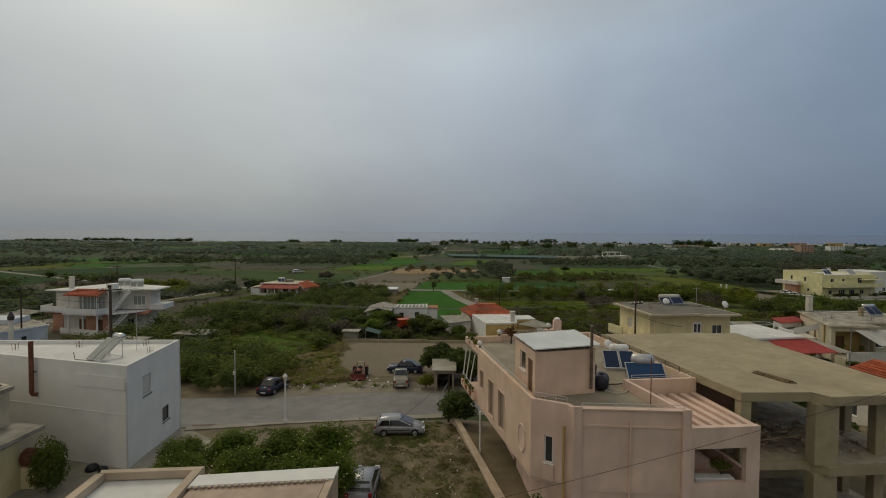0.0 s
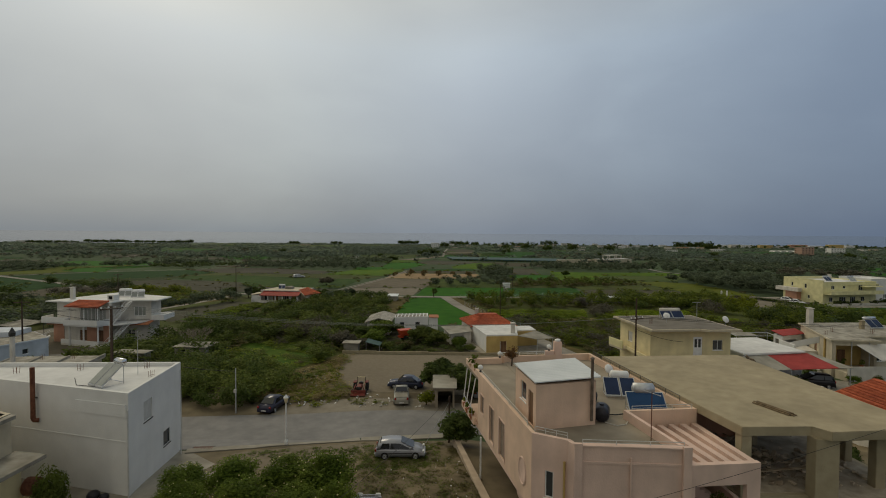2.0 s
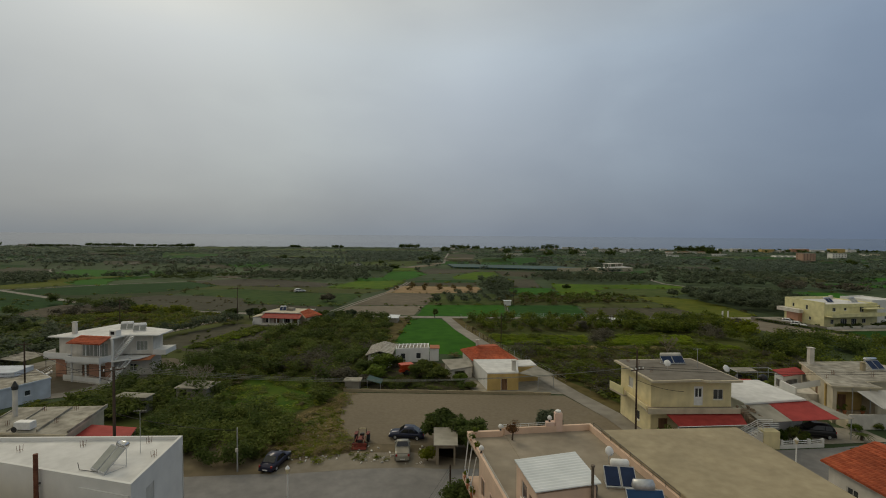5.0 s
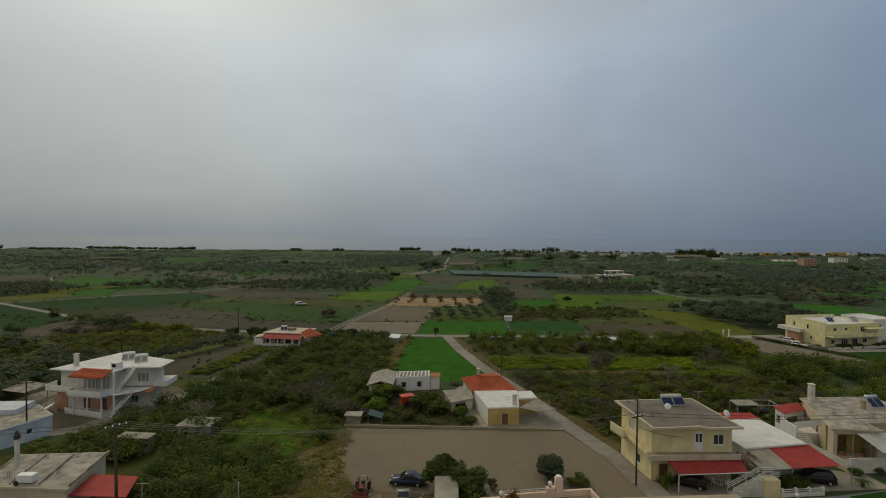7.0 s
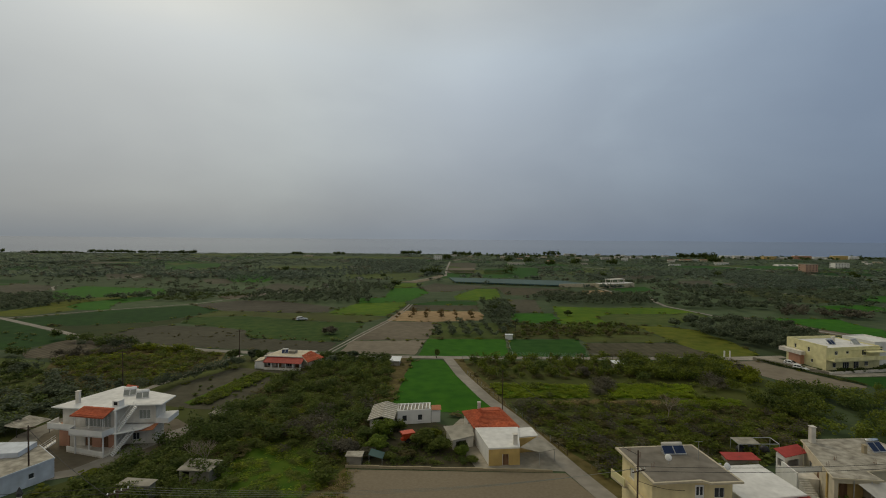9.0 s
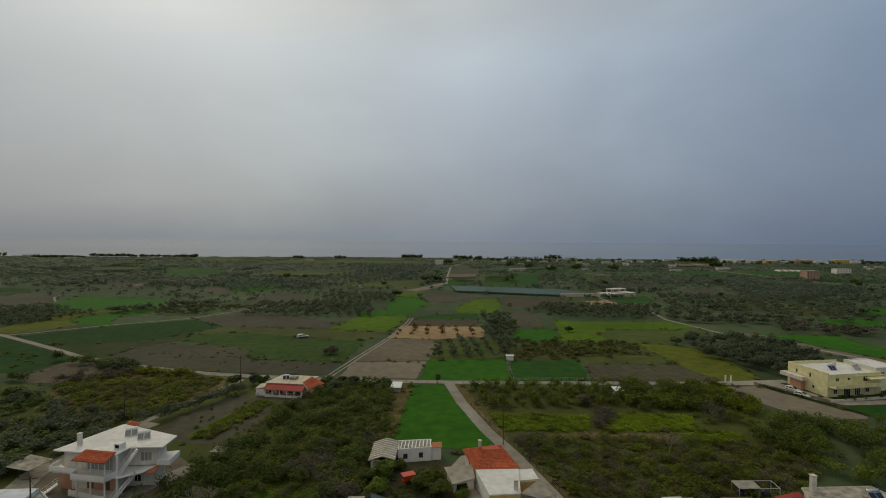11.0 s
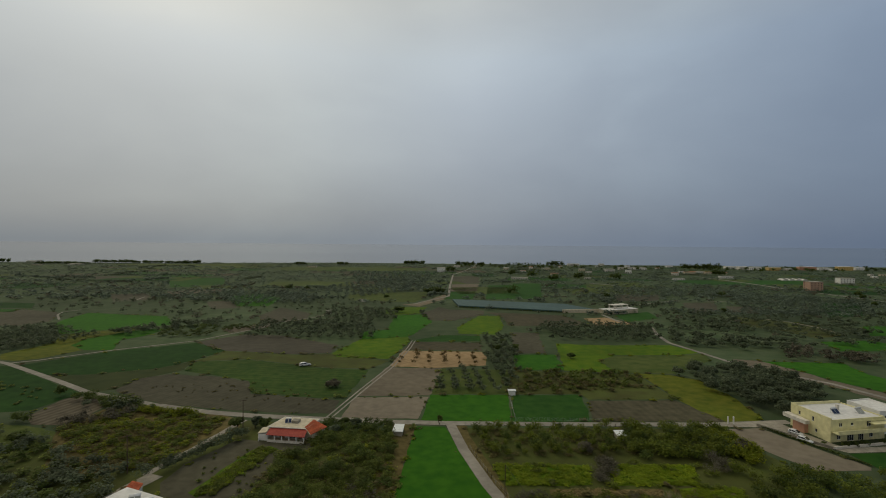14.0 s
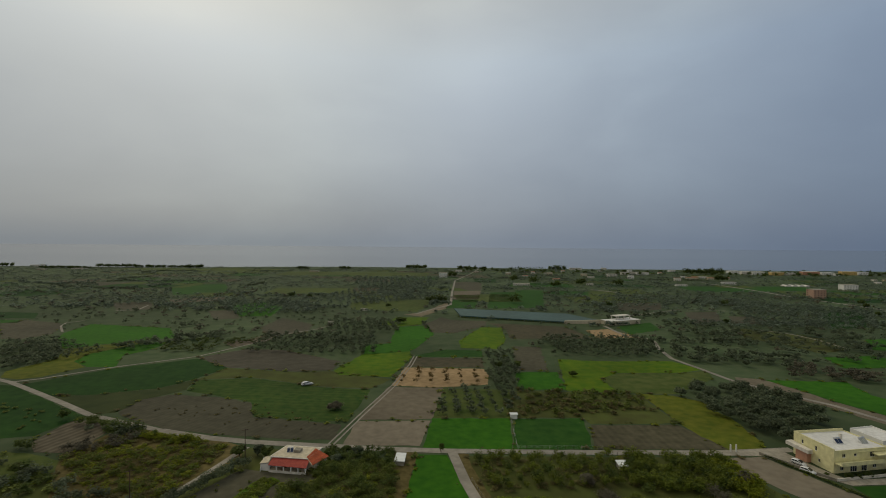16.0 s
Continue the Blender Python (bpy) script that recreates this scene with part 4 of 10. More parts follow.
def trunk_bm(h, r, spread, seed, limbs=4, top=None):
    g = random.Random(seed)
    bm = bmesh.new()
    fork = h * 0.38
    lean = Vector((g.uniform(-0.1, 0.1) * h, g.uniform(-0.1, 0.1) * h, fork))
    rod((0, 0, -0.15), lean, r, r * 0.72, 8, bm)
    for k in range(limbs):
        a = (k + g.random() * 0.6) * math.tau / limbs
        mid = lean + Vector((math.cos(a) * spread * 0.4, math.sin(a) * spread * 0.4, h * 0.25))
        end = lean + Vector((math.cos(a) * spread * 0.75, math.sin(a) * spread * 0.75, h * (0.38 + 0.14 * g.random())))
        rod(lean, mid, r * 0.55, r * 0.34, 6, bm)
        rod(mid, end, r * 0.34, r * 0.12, 5, bm)
    return bm


TREES = {}


def tree(name, label, x, y, h, rx, leaf, n=1500, size=0.14, clumps=26, seed=1, z=None, low=0.2, category="tree", group="", thin=1.0):
    """One tree or bush: a forked trunk and a crown of leaves; alike trees share their meshes."""
    key = (leaf.name, n, size, clumps, seed % 4)
    z = land(y) if z is None else z
    if key not in TREES:
        q = crown(n, size, 1.0, 1.0, clumps, 100 + seed % 4)
        TREES[key] = (quads_mesh("crown", q), mesh_of(trunk_bm(1.0, 0.05, 0.4, seed % 4), "trunk"))
    t = thing(name, label, category, pose(x, y, z, 0, 0, (seed * 77) % 360), group)
    cm, tm = TREES[key]
    rz = h * (1 - low) / 2 * 0.98
    c = part("crown", cm, leaf, t)
    c.matrix_basis = Matrix.Translation((0, 0, h - rz * 0.98)) @ Matrix.Diagonal((rx, rx, rz, 1))
    tr = part("trunk", tm, BARK, t)
    tr.matrix_basis = Matrix.Diagonal((h * thin, h * thin, h * 0.85, 1))
    return t


def inside(pts, x, y):
    hit = np.zeros(len(x), bool)
    n = len(pts)
    for i in range(n):
        (x0, y0), (x1, y1) = pts[i], pts[(i + 1) % n]
        c = (y0 > y) != (y1 > y)
        with np.errstate(divide="ignore", invalid="ignore"):
            xi = (x1 - x0) * (y - y0) / (y1 - y0) + x0
        hit ^= c & (x < xi)
    return hit


def spots(pts, count=0, grid=0.0, jitter=0.25, turn=0.0):
    """Places inside an outline: at random, or on a planted grid."""
    P = np.array(pts, float)
    lo, hi = P.min(0), P.max(0)
    if grid:
        c = (lo + hi) / 2
        r = np.linalg.norm(hi - lo) / 2 + grid
        a = np.arange(-r, r, grid)
        gx, gy = [m.ravel() + RNG.normal(size=m.size) * jitter * grid * 0.5 for m in np.meshgrid(a, a)]
        ca, sa = math.cos(radians(turn)), math.sin(radians(turn))
        x, y = c[0] + gx * ca - gy * sa, c[1] + gx * sa + gy * ca
    else:
        x, y = RNG.uniform(lo[0], hi[0], count * 3), RNG.uniform(lo[1], hi[1], count * 3)
    ok = inside(pts, x, y)
    x, y = x[ok], y[ok]
    return (x, y) if grid else (x[:count], y[:count])


LAND_Y, LAND_Z = np.array(LAND).T


def grove(name, label, xy, leaf, h, rx, n=90, size=0.5, clumps=12, category="trees", vary=0.3, low=0.12, flat=None):
    """Many trees or bushes that nobody would count, as one mesh of leaves."""
    x, y = off_lanes(xy, 0.3)
    m = len(x)
    if not m:
        return None
    far = size > 0.22
    size *= 1.28 if far else 1.42
    n = int(n * (0.62 if far else 0.48))
    base = [crown(n, size / rx * (0.85 if far else 1), 1.0, 1.0, clumps, 500 + k, flat or (1.3 if far else 0.75), 0.85 if far else 0.48) for k in range(6)]
    quads = np.empty((m, n, 4, 3), np.float32)
    z = np.interp(y, LAND_Y, LAND_Z)
    for i in range(m):
        s = 1 + RNG.uniform(-vary, vary)
        hh, rr = h * s, rx * (s + RNG.uniform(-0.12, 0.12))
        a = RNG.uniform(0, math.tau)
        ca, sa = math.cos(a), math.sin(a)
        b = base[RNG.integers(0, 6)]
        rz = hh * (1 - low) / 2
        quads[i, ..., 0] = x[i] + rr * (b[..., 0] * ca - b[..., 1] * sa)
        quads[i, ..., 1] = y[i] + rr * (b[..., 0] * sa + b[..., 1] * ca)
        quads[i, ..., 2] = z[i] + hh - rz + rz * b[..., 2]
    me = quads_mesh(name, quads.reshape(-1, 4, 3))
    return tagged(part(name, me, leaf), label, category, kind="stuff")


GRASS_PLOT = [(-36, 77), (-35, 86), (-31.5, 91), (-24.5, 89), (-21, 83), (-20.5, 77), (-20.5, 69), (-26, 73), (-30, 71)]


def off_plot(xy):
    x, y = xy
    keep = (~inside(GRASS_PLOT, x, y) & ~inside(BEDS, x, y)) | (RNG.random(len(x)) < 0.04)
    return x[keep], y[keep]


# planted groves
OL = "grey-green olive trees planted in rows"
grove("olive_grove", OL, spots([(101, 224), (120, 236), (139, 238), (144, 225), (147, 208), (147, 195), (143, 186), (124, 179), (114, 167), (108, 176), (104, 192), (105, 210)], grid=7.4, jitter=0.34, turn=20), LEAF_OLIVE, 4.9, 3.3, 1500, 0.34, 60, vary=0.22, flat=0.5)
grove("olive_grove", OL, spots([(20, 312), (38, 313), (32, 232), (18, 229)], grid=4.8, turn=3), LEAF_OLIVE, 3.8, 2.2, 220, 0.30)
grove("olive_grove", OL, spots([(-2, 228), (34, 230), (23, 191), (-6, 191)], grid=5.2, turn=4), LEAF_OLIVE, 2.7, 1.7, 240, 0.26)
grove("olive_grove", OL, spots([(-141, 372), (-60, 372), (-45, 297), (-126, 301)], grid=6.4, turn=4), LEAF_OLIVE, 4.2, 2.4, 170, 0.4)
grove("olive_grove", OL, spots([(-115, 455), (-45, 446), (-42, 380), (-97, 384)], grid=6.6, turn=14), LEAF_OLIVE, 4.6, 2.6, 130, 0.46)
grove("olive_grove", OL, spots([(-290, 310), (-264, 322), (-225, 279), (-234, 250)], grid=6.2, turn=30), LEAF_OLIVE, 4.2, 2.4, 160, 0.4)
grove("hedge", "dark olive trees along a field edge", spots([(-221, 315), (-176, 362), (-165, 352), (-205, 300)], 60), LEAF_OLIVE, 4.6, 2.6, 160, 0.42)
# groves farther out take the leaf colour with haze mixed in
grove("olive_grove", OL, spots([(-281, 580), (-181, 603), (-132, 498), (-207, 462)], grid=8, turn=8), LEAF_HAZED, 4.6, 2.9, 90, 0.6)
grove("olive_grove", OL, spots([(-217, 1050), (-40, 1040), (-38, 760), (-150, 770)], grid=11, turn=8), LEAF_HAZED, 5.2, 3.8, 50, 1.0)
grove("olive_grove", OL, spots([(363, 640), (470, 560), (358, 420), (262, 446)], grid=8, turn=24), LEAF_HAZED, 4.6, 2.9, 90, 0.62)
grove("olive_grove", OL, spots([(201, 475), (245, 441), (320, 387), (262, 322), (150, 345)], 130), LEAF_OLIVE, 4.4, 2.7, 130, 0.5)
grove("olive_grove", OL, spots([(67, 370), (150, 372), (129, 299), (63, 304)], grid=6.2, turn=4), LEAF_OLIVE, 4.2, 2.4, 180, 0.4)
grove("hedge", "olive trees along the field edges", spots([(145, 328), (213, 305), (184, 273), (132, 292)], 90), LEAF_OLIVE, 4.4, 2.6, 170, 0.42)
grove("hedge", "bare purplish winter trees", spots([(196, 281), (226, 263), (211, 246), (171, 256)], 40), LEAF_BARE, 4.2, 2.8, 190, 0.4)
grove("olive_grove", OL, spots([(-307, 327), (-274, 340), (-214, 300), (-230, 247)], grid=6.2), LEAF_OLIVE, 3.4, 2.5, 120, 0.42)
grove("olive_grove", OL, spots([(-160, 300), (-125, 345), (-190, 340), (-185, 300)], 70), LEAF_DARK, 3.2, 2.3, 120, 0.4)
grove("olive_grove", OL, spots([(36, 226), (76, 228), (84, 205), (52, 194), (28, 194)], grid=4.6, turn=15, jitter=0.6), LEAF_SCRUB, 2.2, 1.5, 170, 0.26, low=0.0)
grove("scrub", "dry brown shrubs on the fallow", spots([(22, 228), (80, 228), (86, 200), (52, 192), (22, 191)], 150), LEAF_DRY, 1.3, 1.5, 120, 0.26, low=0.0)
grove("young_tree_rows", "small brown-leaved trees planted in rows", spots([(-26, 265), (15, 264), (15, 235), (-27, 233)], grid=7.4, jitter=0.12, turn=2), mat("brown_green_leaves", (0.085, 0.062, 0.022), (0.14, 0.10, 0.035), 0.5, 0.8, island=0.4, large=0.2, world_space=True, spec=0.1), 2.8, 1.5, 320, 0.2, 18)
grove("olive_grove", OL, spots([(-100, 560), (-10, 700), (-30, 780), (-160, 760), (-180, 640)], grid=8.5, turn=12), LEAF_HAZED, 3.6, 3.0, 56, 0.75, 9)
grove("olive_grove", OL, spots([(200, 470), (330, 470), (330, 420), (210, 430)], grid=8), LEAF_HAZED, 3.6, 2.8, 70, 0.65, 9)
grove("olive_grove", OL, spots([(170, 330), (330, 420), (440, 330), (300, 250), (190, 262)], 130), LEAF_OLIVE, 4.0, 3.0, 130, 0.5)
grove("olive_grove", OL, spots([(420, 520), (640, 560), (640, 440), (430, 420)], grid=9), LEAF_HAZED, 3.8, 3.0, 50, 0.8, 9)
grove("olive_grove", OL, spots([(180, 560), (330, 600), (400, 700), (200, 720)], grid=10, turn=20), LEAF_HAZED, 3.6, 3.0, 44, 0.85, 9)
grove("olive_grove", OL, spots([(-420, 620), (-260, 640), (-260, 560), (-400, 540)], grid=9.5, turn=-8), LEAF_HAZED, 3.6, 3.0, 44, 0.85, 9)
# orchard and weeds right of the lane
ORCH = [(5, 154), (46, 155), (84, 156), (90, 126), (74, 97), (48, 78), (27, 74), (21, 90), (15.5, 105)]
BANDS = [(12.5, 130.5), (71, 131.5), (70, 110), (23, 111)]


def off_bands(xy, share=0.25):
    x, y = xy
    keep = (~inside(BANDS, x, y) | (RNG.random(len(x)) < share)) & ~inside(PALE, x, y)
    return x[keep], y[keep]


LIME_A = [(12, 127.6), (36, 128.4), (34, 117.8), (13.5, 116.8)]
LIME_B = [(42.5, 128.6), (64, 129), (60, 118.6), (39.5, 117.4)]
LIME_C = [(54.6, 116.6), (69.6, 117), (66.6, 111.4), (52, 110.6)]
field("field", ORCH, F_WEEDY, "rough grass and brown weeds under the orchard", 0.03)
field("field", LIME_A, F_LIME, "yellow-green weeds in the orchard", 0.06)
field("field", LIME_B, F_LIME, "yellow-green weeds in the orchard", 0.06)
field("field", LIME_C, F_LIME, "yellow-green weeds in the orchard", 0.06)
field("field", [(23.6, 115.2), (50.8, 116.5), (49.2, 112.8), (23.4, 112.5)], F_DRYGRASS, "strip of dry grass in the orchard", 0.065)
TREE_ROWS = [(5.6, 153.6), (58, 155), (53, 135), (11.5, 131)]
grove("orchard", "green orchard trees planted in rows", spots(TREE_ROWS, grid=4.3, jitter=0.32, turn=3), LEAF_ORCHARD, 3.0, 1.7, 520, 0.18, 26, low=0.0)
grove("orchard", "dark green orchard trees planted in rows", spots(TREE_ROWS, grid=7.9, jitter=0.5, turn=11), LEAF_DARK, 3.2, 1.8, 520, 0.18, 26, low=0.0)
grove("scrub", "brown weeds between the orchard rows", spots(TREE_ROWS, 150), LEAF_DRY, 0.7, 1.2, 170, 0.16, 14, low=0.0)
GREEN_MID = [(56, 155), (83, 155.5), (84, 150), (78, 133), (51, 132)]
grove("orchard", "dense dark green orchard trees", spots(GREEN_MID, 90), LEAF_ORCHARD, 3.4, 2.2, 620, 0.19, 30, low=0.0)
grove("orchard", "dense dark green orchard trees", spots(GREEN_MID, 36), LEAF_DARK, 3.2, 2.1, 620, 0.19, 30, low=0.0)
grove("orchard", "yellow-green trees at the orchard edge", spots([(80, 154), (87, 145), (85, 128), (76, 130)], 40), LEAF_YELLOW, 3.2, 2.1, 620, 0.19, 30, low=0.0)
for q_, n_ in ((LIME_A, 210), (LIME_B, 210), (LIME_C, 70)):
    grove("scrub", "lush lime-green weeds standing in a band", spots(q_, n_), LEAF_LIME, 0.7, 1.3, 230, 0.15, 18, low=0.0, flat=1.2)
grove("scrub", "bare purplish shrubs between the bands", spots([(36.5, 131), (43, 131.5), (42, 120), (36, 119)], 22), LEAF_BARE, 2.0, 1.7, 420, 0.14, 24, low=0.0)
grove("scrub", "bare purplish shrubs between the bands", spots([(65, 132), (73, 131), (72, 124), (66, 124)], 12), LEAF_BARE, 3.0, 1.9, 420, 0.14, 24, low=0.0)
grove("scrub", "straw-coloured dry grass strip", spots([(25, 115.6), (68, 116.4), (66, 113.4), (24.6, 112.6)], 120), LEAF_STRAW, 0.4, 0.9, 110, 0.1, 12, low=0.0)
grove("scrub", "low dark shrubs in the bands", spots(BANDS, 14), LEAF_ORCHARD, 1.6, 1.5, 320, 0.17, 18, low=0.0)
LOW_MIX = [(13.5, 112), (50, 112), (72, 109), (74, 97), (48, 79), (27, 75), (22, 90), (16.5, 104)]
grove("scrub", "green shrubs in rough rows", spots(LOW_MIX, grid=4.4, jitter=0.7, turn=8), LEAF_ORCHARD, 2.1, 1.9, 460, 0.18, 24, low=0.0)
grove("scrub", "dry brown weeds and shrubs", spots(LOW_MIX, 240), LEAF_DRY, 1.1, 1.6, 260, 0.16, 18, low=0.0)
grove("scrub", "low green weeds", spots(LOW_MIX, 200), LEAF_SCRUB, 0.9, 1.7, 230, 0.17, 16, low=0.0)
grove("scrub", "yellow-green weeds", spots(LOW_MIX, 110), LEAF_YELLOW, 0.9, 1.6, 230, 0.17, 16, low=0.0)
grove("scrub", "bare brown winter shrubs", spots(LOW_MIX, 60), LEAF_BARE, 2.0, 1.9, 420, 0.14, 24, low=0.0)
DARK_RIGHT = [(70, 126), (86, 125), (97, 122), (108, 126), (150, 128), (170, 112), (150, 84), (112, 78), (80, 86), (72, 104)]
grove("scrub", "dark green shrubs and trees", off_bands(spots(DARK_RIGHT, 270), 0.3), LEAF_ORCHARD, 3.4, 2.2, 560, 0.2, 28, low=0.0)
grove("scrub", "dark green shrubs and trees", off_bands(spots(DARK_RIGHT, 130), 0.3), LEAF_DARK, 3.6, 2.3, 560, 0.2, 28, low=0.0)
# scrub left of the lot
SCR = [(-50, 118), (-41, 150), (-17, 149), (-12.5, 106), (-16, 84), (-19, 72), (-26, 62), (-36, 62), (-40, 84), (-47, 100)]
grove("scrub", "green shrubs and small trees", off_plot(spots(SCR, 230)), LEAF_SCRUB, 2.3, 1.8, 520, 0.17, 26, low=0.0)
grove("scrub", "dark green shrubs and small trees", off_plot(spots(SCR, 80)), LEAF_DARK, 3.0, 2.0, 600, 0.17, 26, low=0.05)
grove("scrub", "bare brown winter shrubs", off_plot(spots([(-33, 95), (-20, 118), (-14, 100), (-17, 80), (-24, 74), (-32, 84)], 55)), LEAF_BARE, 2.4, 1.8, 460, 0.14, 24, low=0.0)
grove("scrub", "low green weeds under the shrubs", off_plot(spots(SCR, 420)), LEAF_SCRUB, 0.6, 1.7, 150, 0.17, 16, low=0.0)
grove("scrub", "dry brown weeds", off_plot(spots(SCR, 150)), LEAF_DRY, 1.3, 1.5, 260, 0.16, 18, low=0.0)
grove("scrub", "yellow-green weeds", off_plot(spots(SCR, 110)), LEAF_YELLOW, 1.0, 1.5, 240, 0.16, 18, low=0.0)
grove("scrub", "dark shrubs between the street and the plots", spots([(-37, 67), (-20, 66), (-18.5, 57), (-22, 54), (-27, 53), (-37, 54)], 80), LEAF_SCRUB, 2.4, 1.7, 900, 0.12, 30, low=0.0)
grove("scrub", "dark shrubs between the street and the plots", spots([(-37, 67), (-24, 66), (-22, 56), (-27, 53), (-37, 55)], 30), LEAF_DARK, 2.9, 1.9, 900, 0.12, 30, low=0.0)
grove("scrub", "dry straw grass along the verge", spots([(-21, 66), (-15, 76), (-13.5, 60), (-10, 55), (-17, 53), (-22, 55)], 110), LEAF_STRAW, 0.6, 0.7, 150, 0.075, low=0.0, flat=1.8)
grove("scrub", "tufts of long grass in the plot", spots(GRASS_PLOT, 40), LEAF_ORCHARD, 0.35, 1.3, 150, 0.12, 14, low=0.0, flat=1.6)
grove("scrub", "fresh tufts of grass in the plot", spots(GRASS_PLOT, 60), LEAF_LIME, 0.25, 1.2, 120, 0.12, 14, low=0.0, flat=1.6)
grove("scrub", "small green shrubs in the plot", spots(GRASS_PLOT, 5), LEAF_SCRUB, 1.5, 1.2, 520, 0.13, 22, low=0.0)
STRAW = [(-18.3, 55.4), (-20.4, 60.6), (-19.2, 65), (-17.4, 71), (-15.8, 78.4), (-14.6, 78.4), (-15, 68), (-14, 63.6), (-11, 59.6), (-10.6, 55.6), (-14.7, 54.4)]
grove("scrub", "straw-coloured grass beside the lot", spots(STRAW, 110), LEAF_STRAW, 0.5, 0.8, 130, 0.07, 12, low=0.0, flat=1.8)
grove("scrub", "yellow-green grass among the straw", spots(STRAW, 130), LEAF_YELLOW, 0.4, 0.8, 130, 0.07, 12, low=0.0, flat=1.8)
grove("scrub", "fresh green grass among the straw", spots(STRAW, 60), LEAF_LIME, 0.3, 0.8, 130, 0.07, 12, low=0.0, flat=1.8)
grove("scrub", "dark bushes behind the roadside pole", (np.array([-26.4, -24.8, -23.4, -22.0, -21.0]), np.array([52.6, 51.8, 52.0, 52.2, 53.4])), LEAF_DARK, 2.3, 1.3, 1300, 0.1, 30, low=0.0)
grove("scrub", "green weeds along the verge", spots([(-20, 66), (-14, 74), (-13, 59), (-6, 53.5), (-17, 52.5), (-22, 55)], 120), LEAF_YELLOW, 0.4, 0.6, 120, 0.08, low=0.0)
grove("scrub", "low weeds in the earth yard", spots([(-8, 43), (1, 43.6), (4, 27), (-3, 24)], 200), LEAF_DRY, 0.14, 0.5, 90, 0.06, low=0.0)
grove("scrub", "thin yellow-green weeds in the earth yard", spots([(-7, 40), (0.6, 40), (3.4, 27), (-4, 26)], 260), LEAF_SCRUB, 0.12, 0.6, 70, 0.05, low=0.0)
grove("scrub", "low green weeds in the earth yard", spots([(-16, 39.6), (0, 43.4), (-1, 36), (-8, 36)], 240), LEAF_SCRUB, 0.14, 0.45, 90, 0.06, low=0.0)
grove("scrub", "dark trees beside the white house", spots([(-56, 78), (-40, 84), (-38, 66), (-50, 62)], 60), LEAF_SCRUB, 2.4, 1.8, 620, 0.16, 26, low=0.0)
grove("scrub", "dark trees beside the white house", spots([(-54, 84), (-40, 96), (-38, 72), (-52, 64)], 30), LEAF_DARK, 3.0, 2.0, 620, 0.16, 26, low=0.0)
lane("track", [(-66.5, 158), (-67.1, 155.6), (-69.1, 145.2), (-71.1, 135.8), (-73.6, 126.4), (-75, 119)], 2.0, LANE, "pale dirt track beside olive trees", 0.08, "track")
grove("hedge", "row of olive trees along the track", (np.linspace(-71.4, -61.2, 13) + RNG.normal(size=13) * 0.3, np.linspace(121, 144.5, 13)), LEAF_OLIVE, 3.5, 2.1, 900, 0.17, 34, flat=0.5)
STRIP = [(-53.2, 136.4), (-48.4, 135), (-53.6, 109.6), (-58.4, 110)]
grove("scrub", "dense green tops in the crop strip", spots(STRIP, 210), LEAF_ORCHARD, 0.85, 0.95, 240, 0.12, 16, low=0.0)
grove("scrub", "yellow-green tops in the crop strip", spots(STRIP, 70), LEAF_LIME, 0.8, 0.8, 160, 0.11, 12, low=0.0)
grove("hedge", "dark olive trees along the lane", spots([(-148, 181), (-140, 184), (-117, 172.5), (-101, 166.5), (-96, 160), (-110, 158), (-129, 165)], 12), LEAF_DARK, 3.4, 2.1, 620, 0.22, 28)
grove("hedge", "dark trees along the lane", spots([(-134, 178), (-108, 170), (-100, 162), (-122, 160)], 9), LEAF_OLIVE, 3.2, 2.0, 560, 0.24, 28)
grove("hedge", "dark round trees hiding the lane", (np.array([-132, -128.5, -124, -120, -115.5, -111, -107.5, -104.0]), np.array([176.5, 175, 173, 171.5, 169.5, 167.6, 166, 164.5])), LEAF_DARK, 4.3, 2.7, 900, 0.2, 34, low=0.0)
grove("hedge", "yellow-green shrubs along the lane", (np.linspace(-104, -84, 15), np.linspace(163, 160.4, 15) + RNG.normal(size=15) * 0.6), LEAF_YELLOW, 2.6, 1.8, 480, 0.18, 24, low=0.0)
grove("hedge", "dark bushes at the corner of the vineyard", (np.array([-139, -136.5, -134]), np.array([154, 153, 152.6])), LEAF_DARK, 3.0, 2.0, 620, 0.2, 26, low=0.0)
grove("hedge", "round olive tree at the end of the track", (np.array([-75.8, -73.6]), np.array([118.6, 116.4])), LEAF_OLIVE, 4.0, 2.4, 900, 0.17, 34, flat=0.5)
grove("hedge", "bare purplish winter shrubs by the vineyard", spots([(-124, 152), (-110, 166), (-104, 160), (-116, 146)], 20), LEAF_BARE, 2.6, 2.0, 480, 0.2, 24, low=0.0)
grove("scrub", "green bushes on the grass field", spots([(-202, 205), (-150, 184), (-148, 168), (-190, 165)], 46), LEAF_SCRUB, 1.0, 1.2, 120, 0.24, 10, low=0.0)
WEEDY = [(-122, 150), (-115, 163), (-100, 166), (-72, 158), (-74, 130), (-78, 122), (-90, 124), (-112, 138)]
grove("scrub", "yellow-brown weeds and shrubs", spots(WEEDY, 200), LEAF_YELLOW, 1.3, 1.6, 200, 0.2, 18, low=0.0)
grove("scrub", "dry brown weeds and shrubs", spots(WEEDY, 200), LEAF_DRY, 1.1, 1.6, 200, 0.2, 18, low=0.0)
grove("scrub", "green shrubs", spots(WEEDY, 130), LEAF_SCRUB, 1.8, 1.7, 260, 0.2, 18, low=0.0)
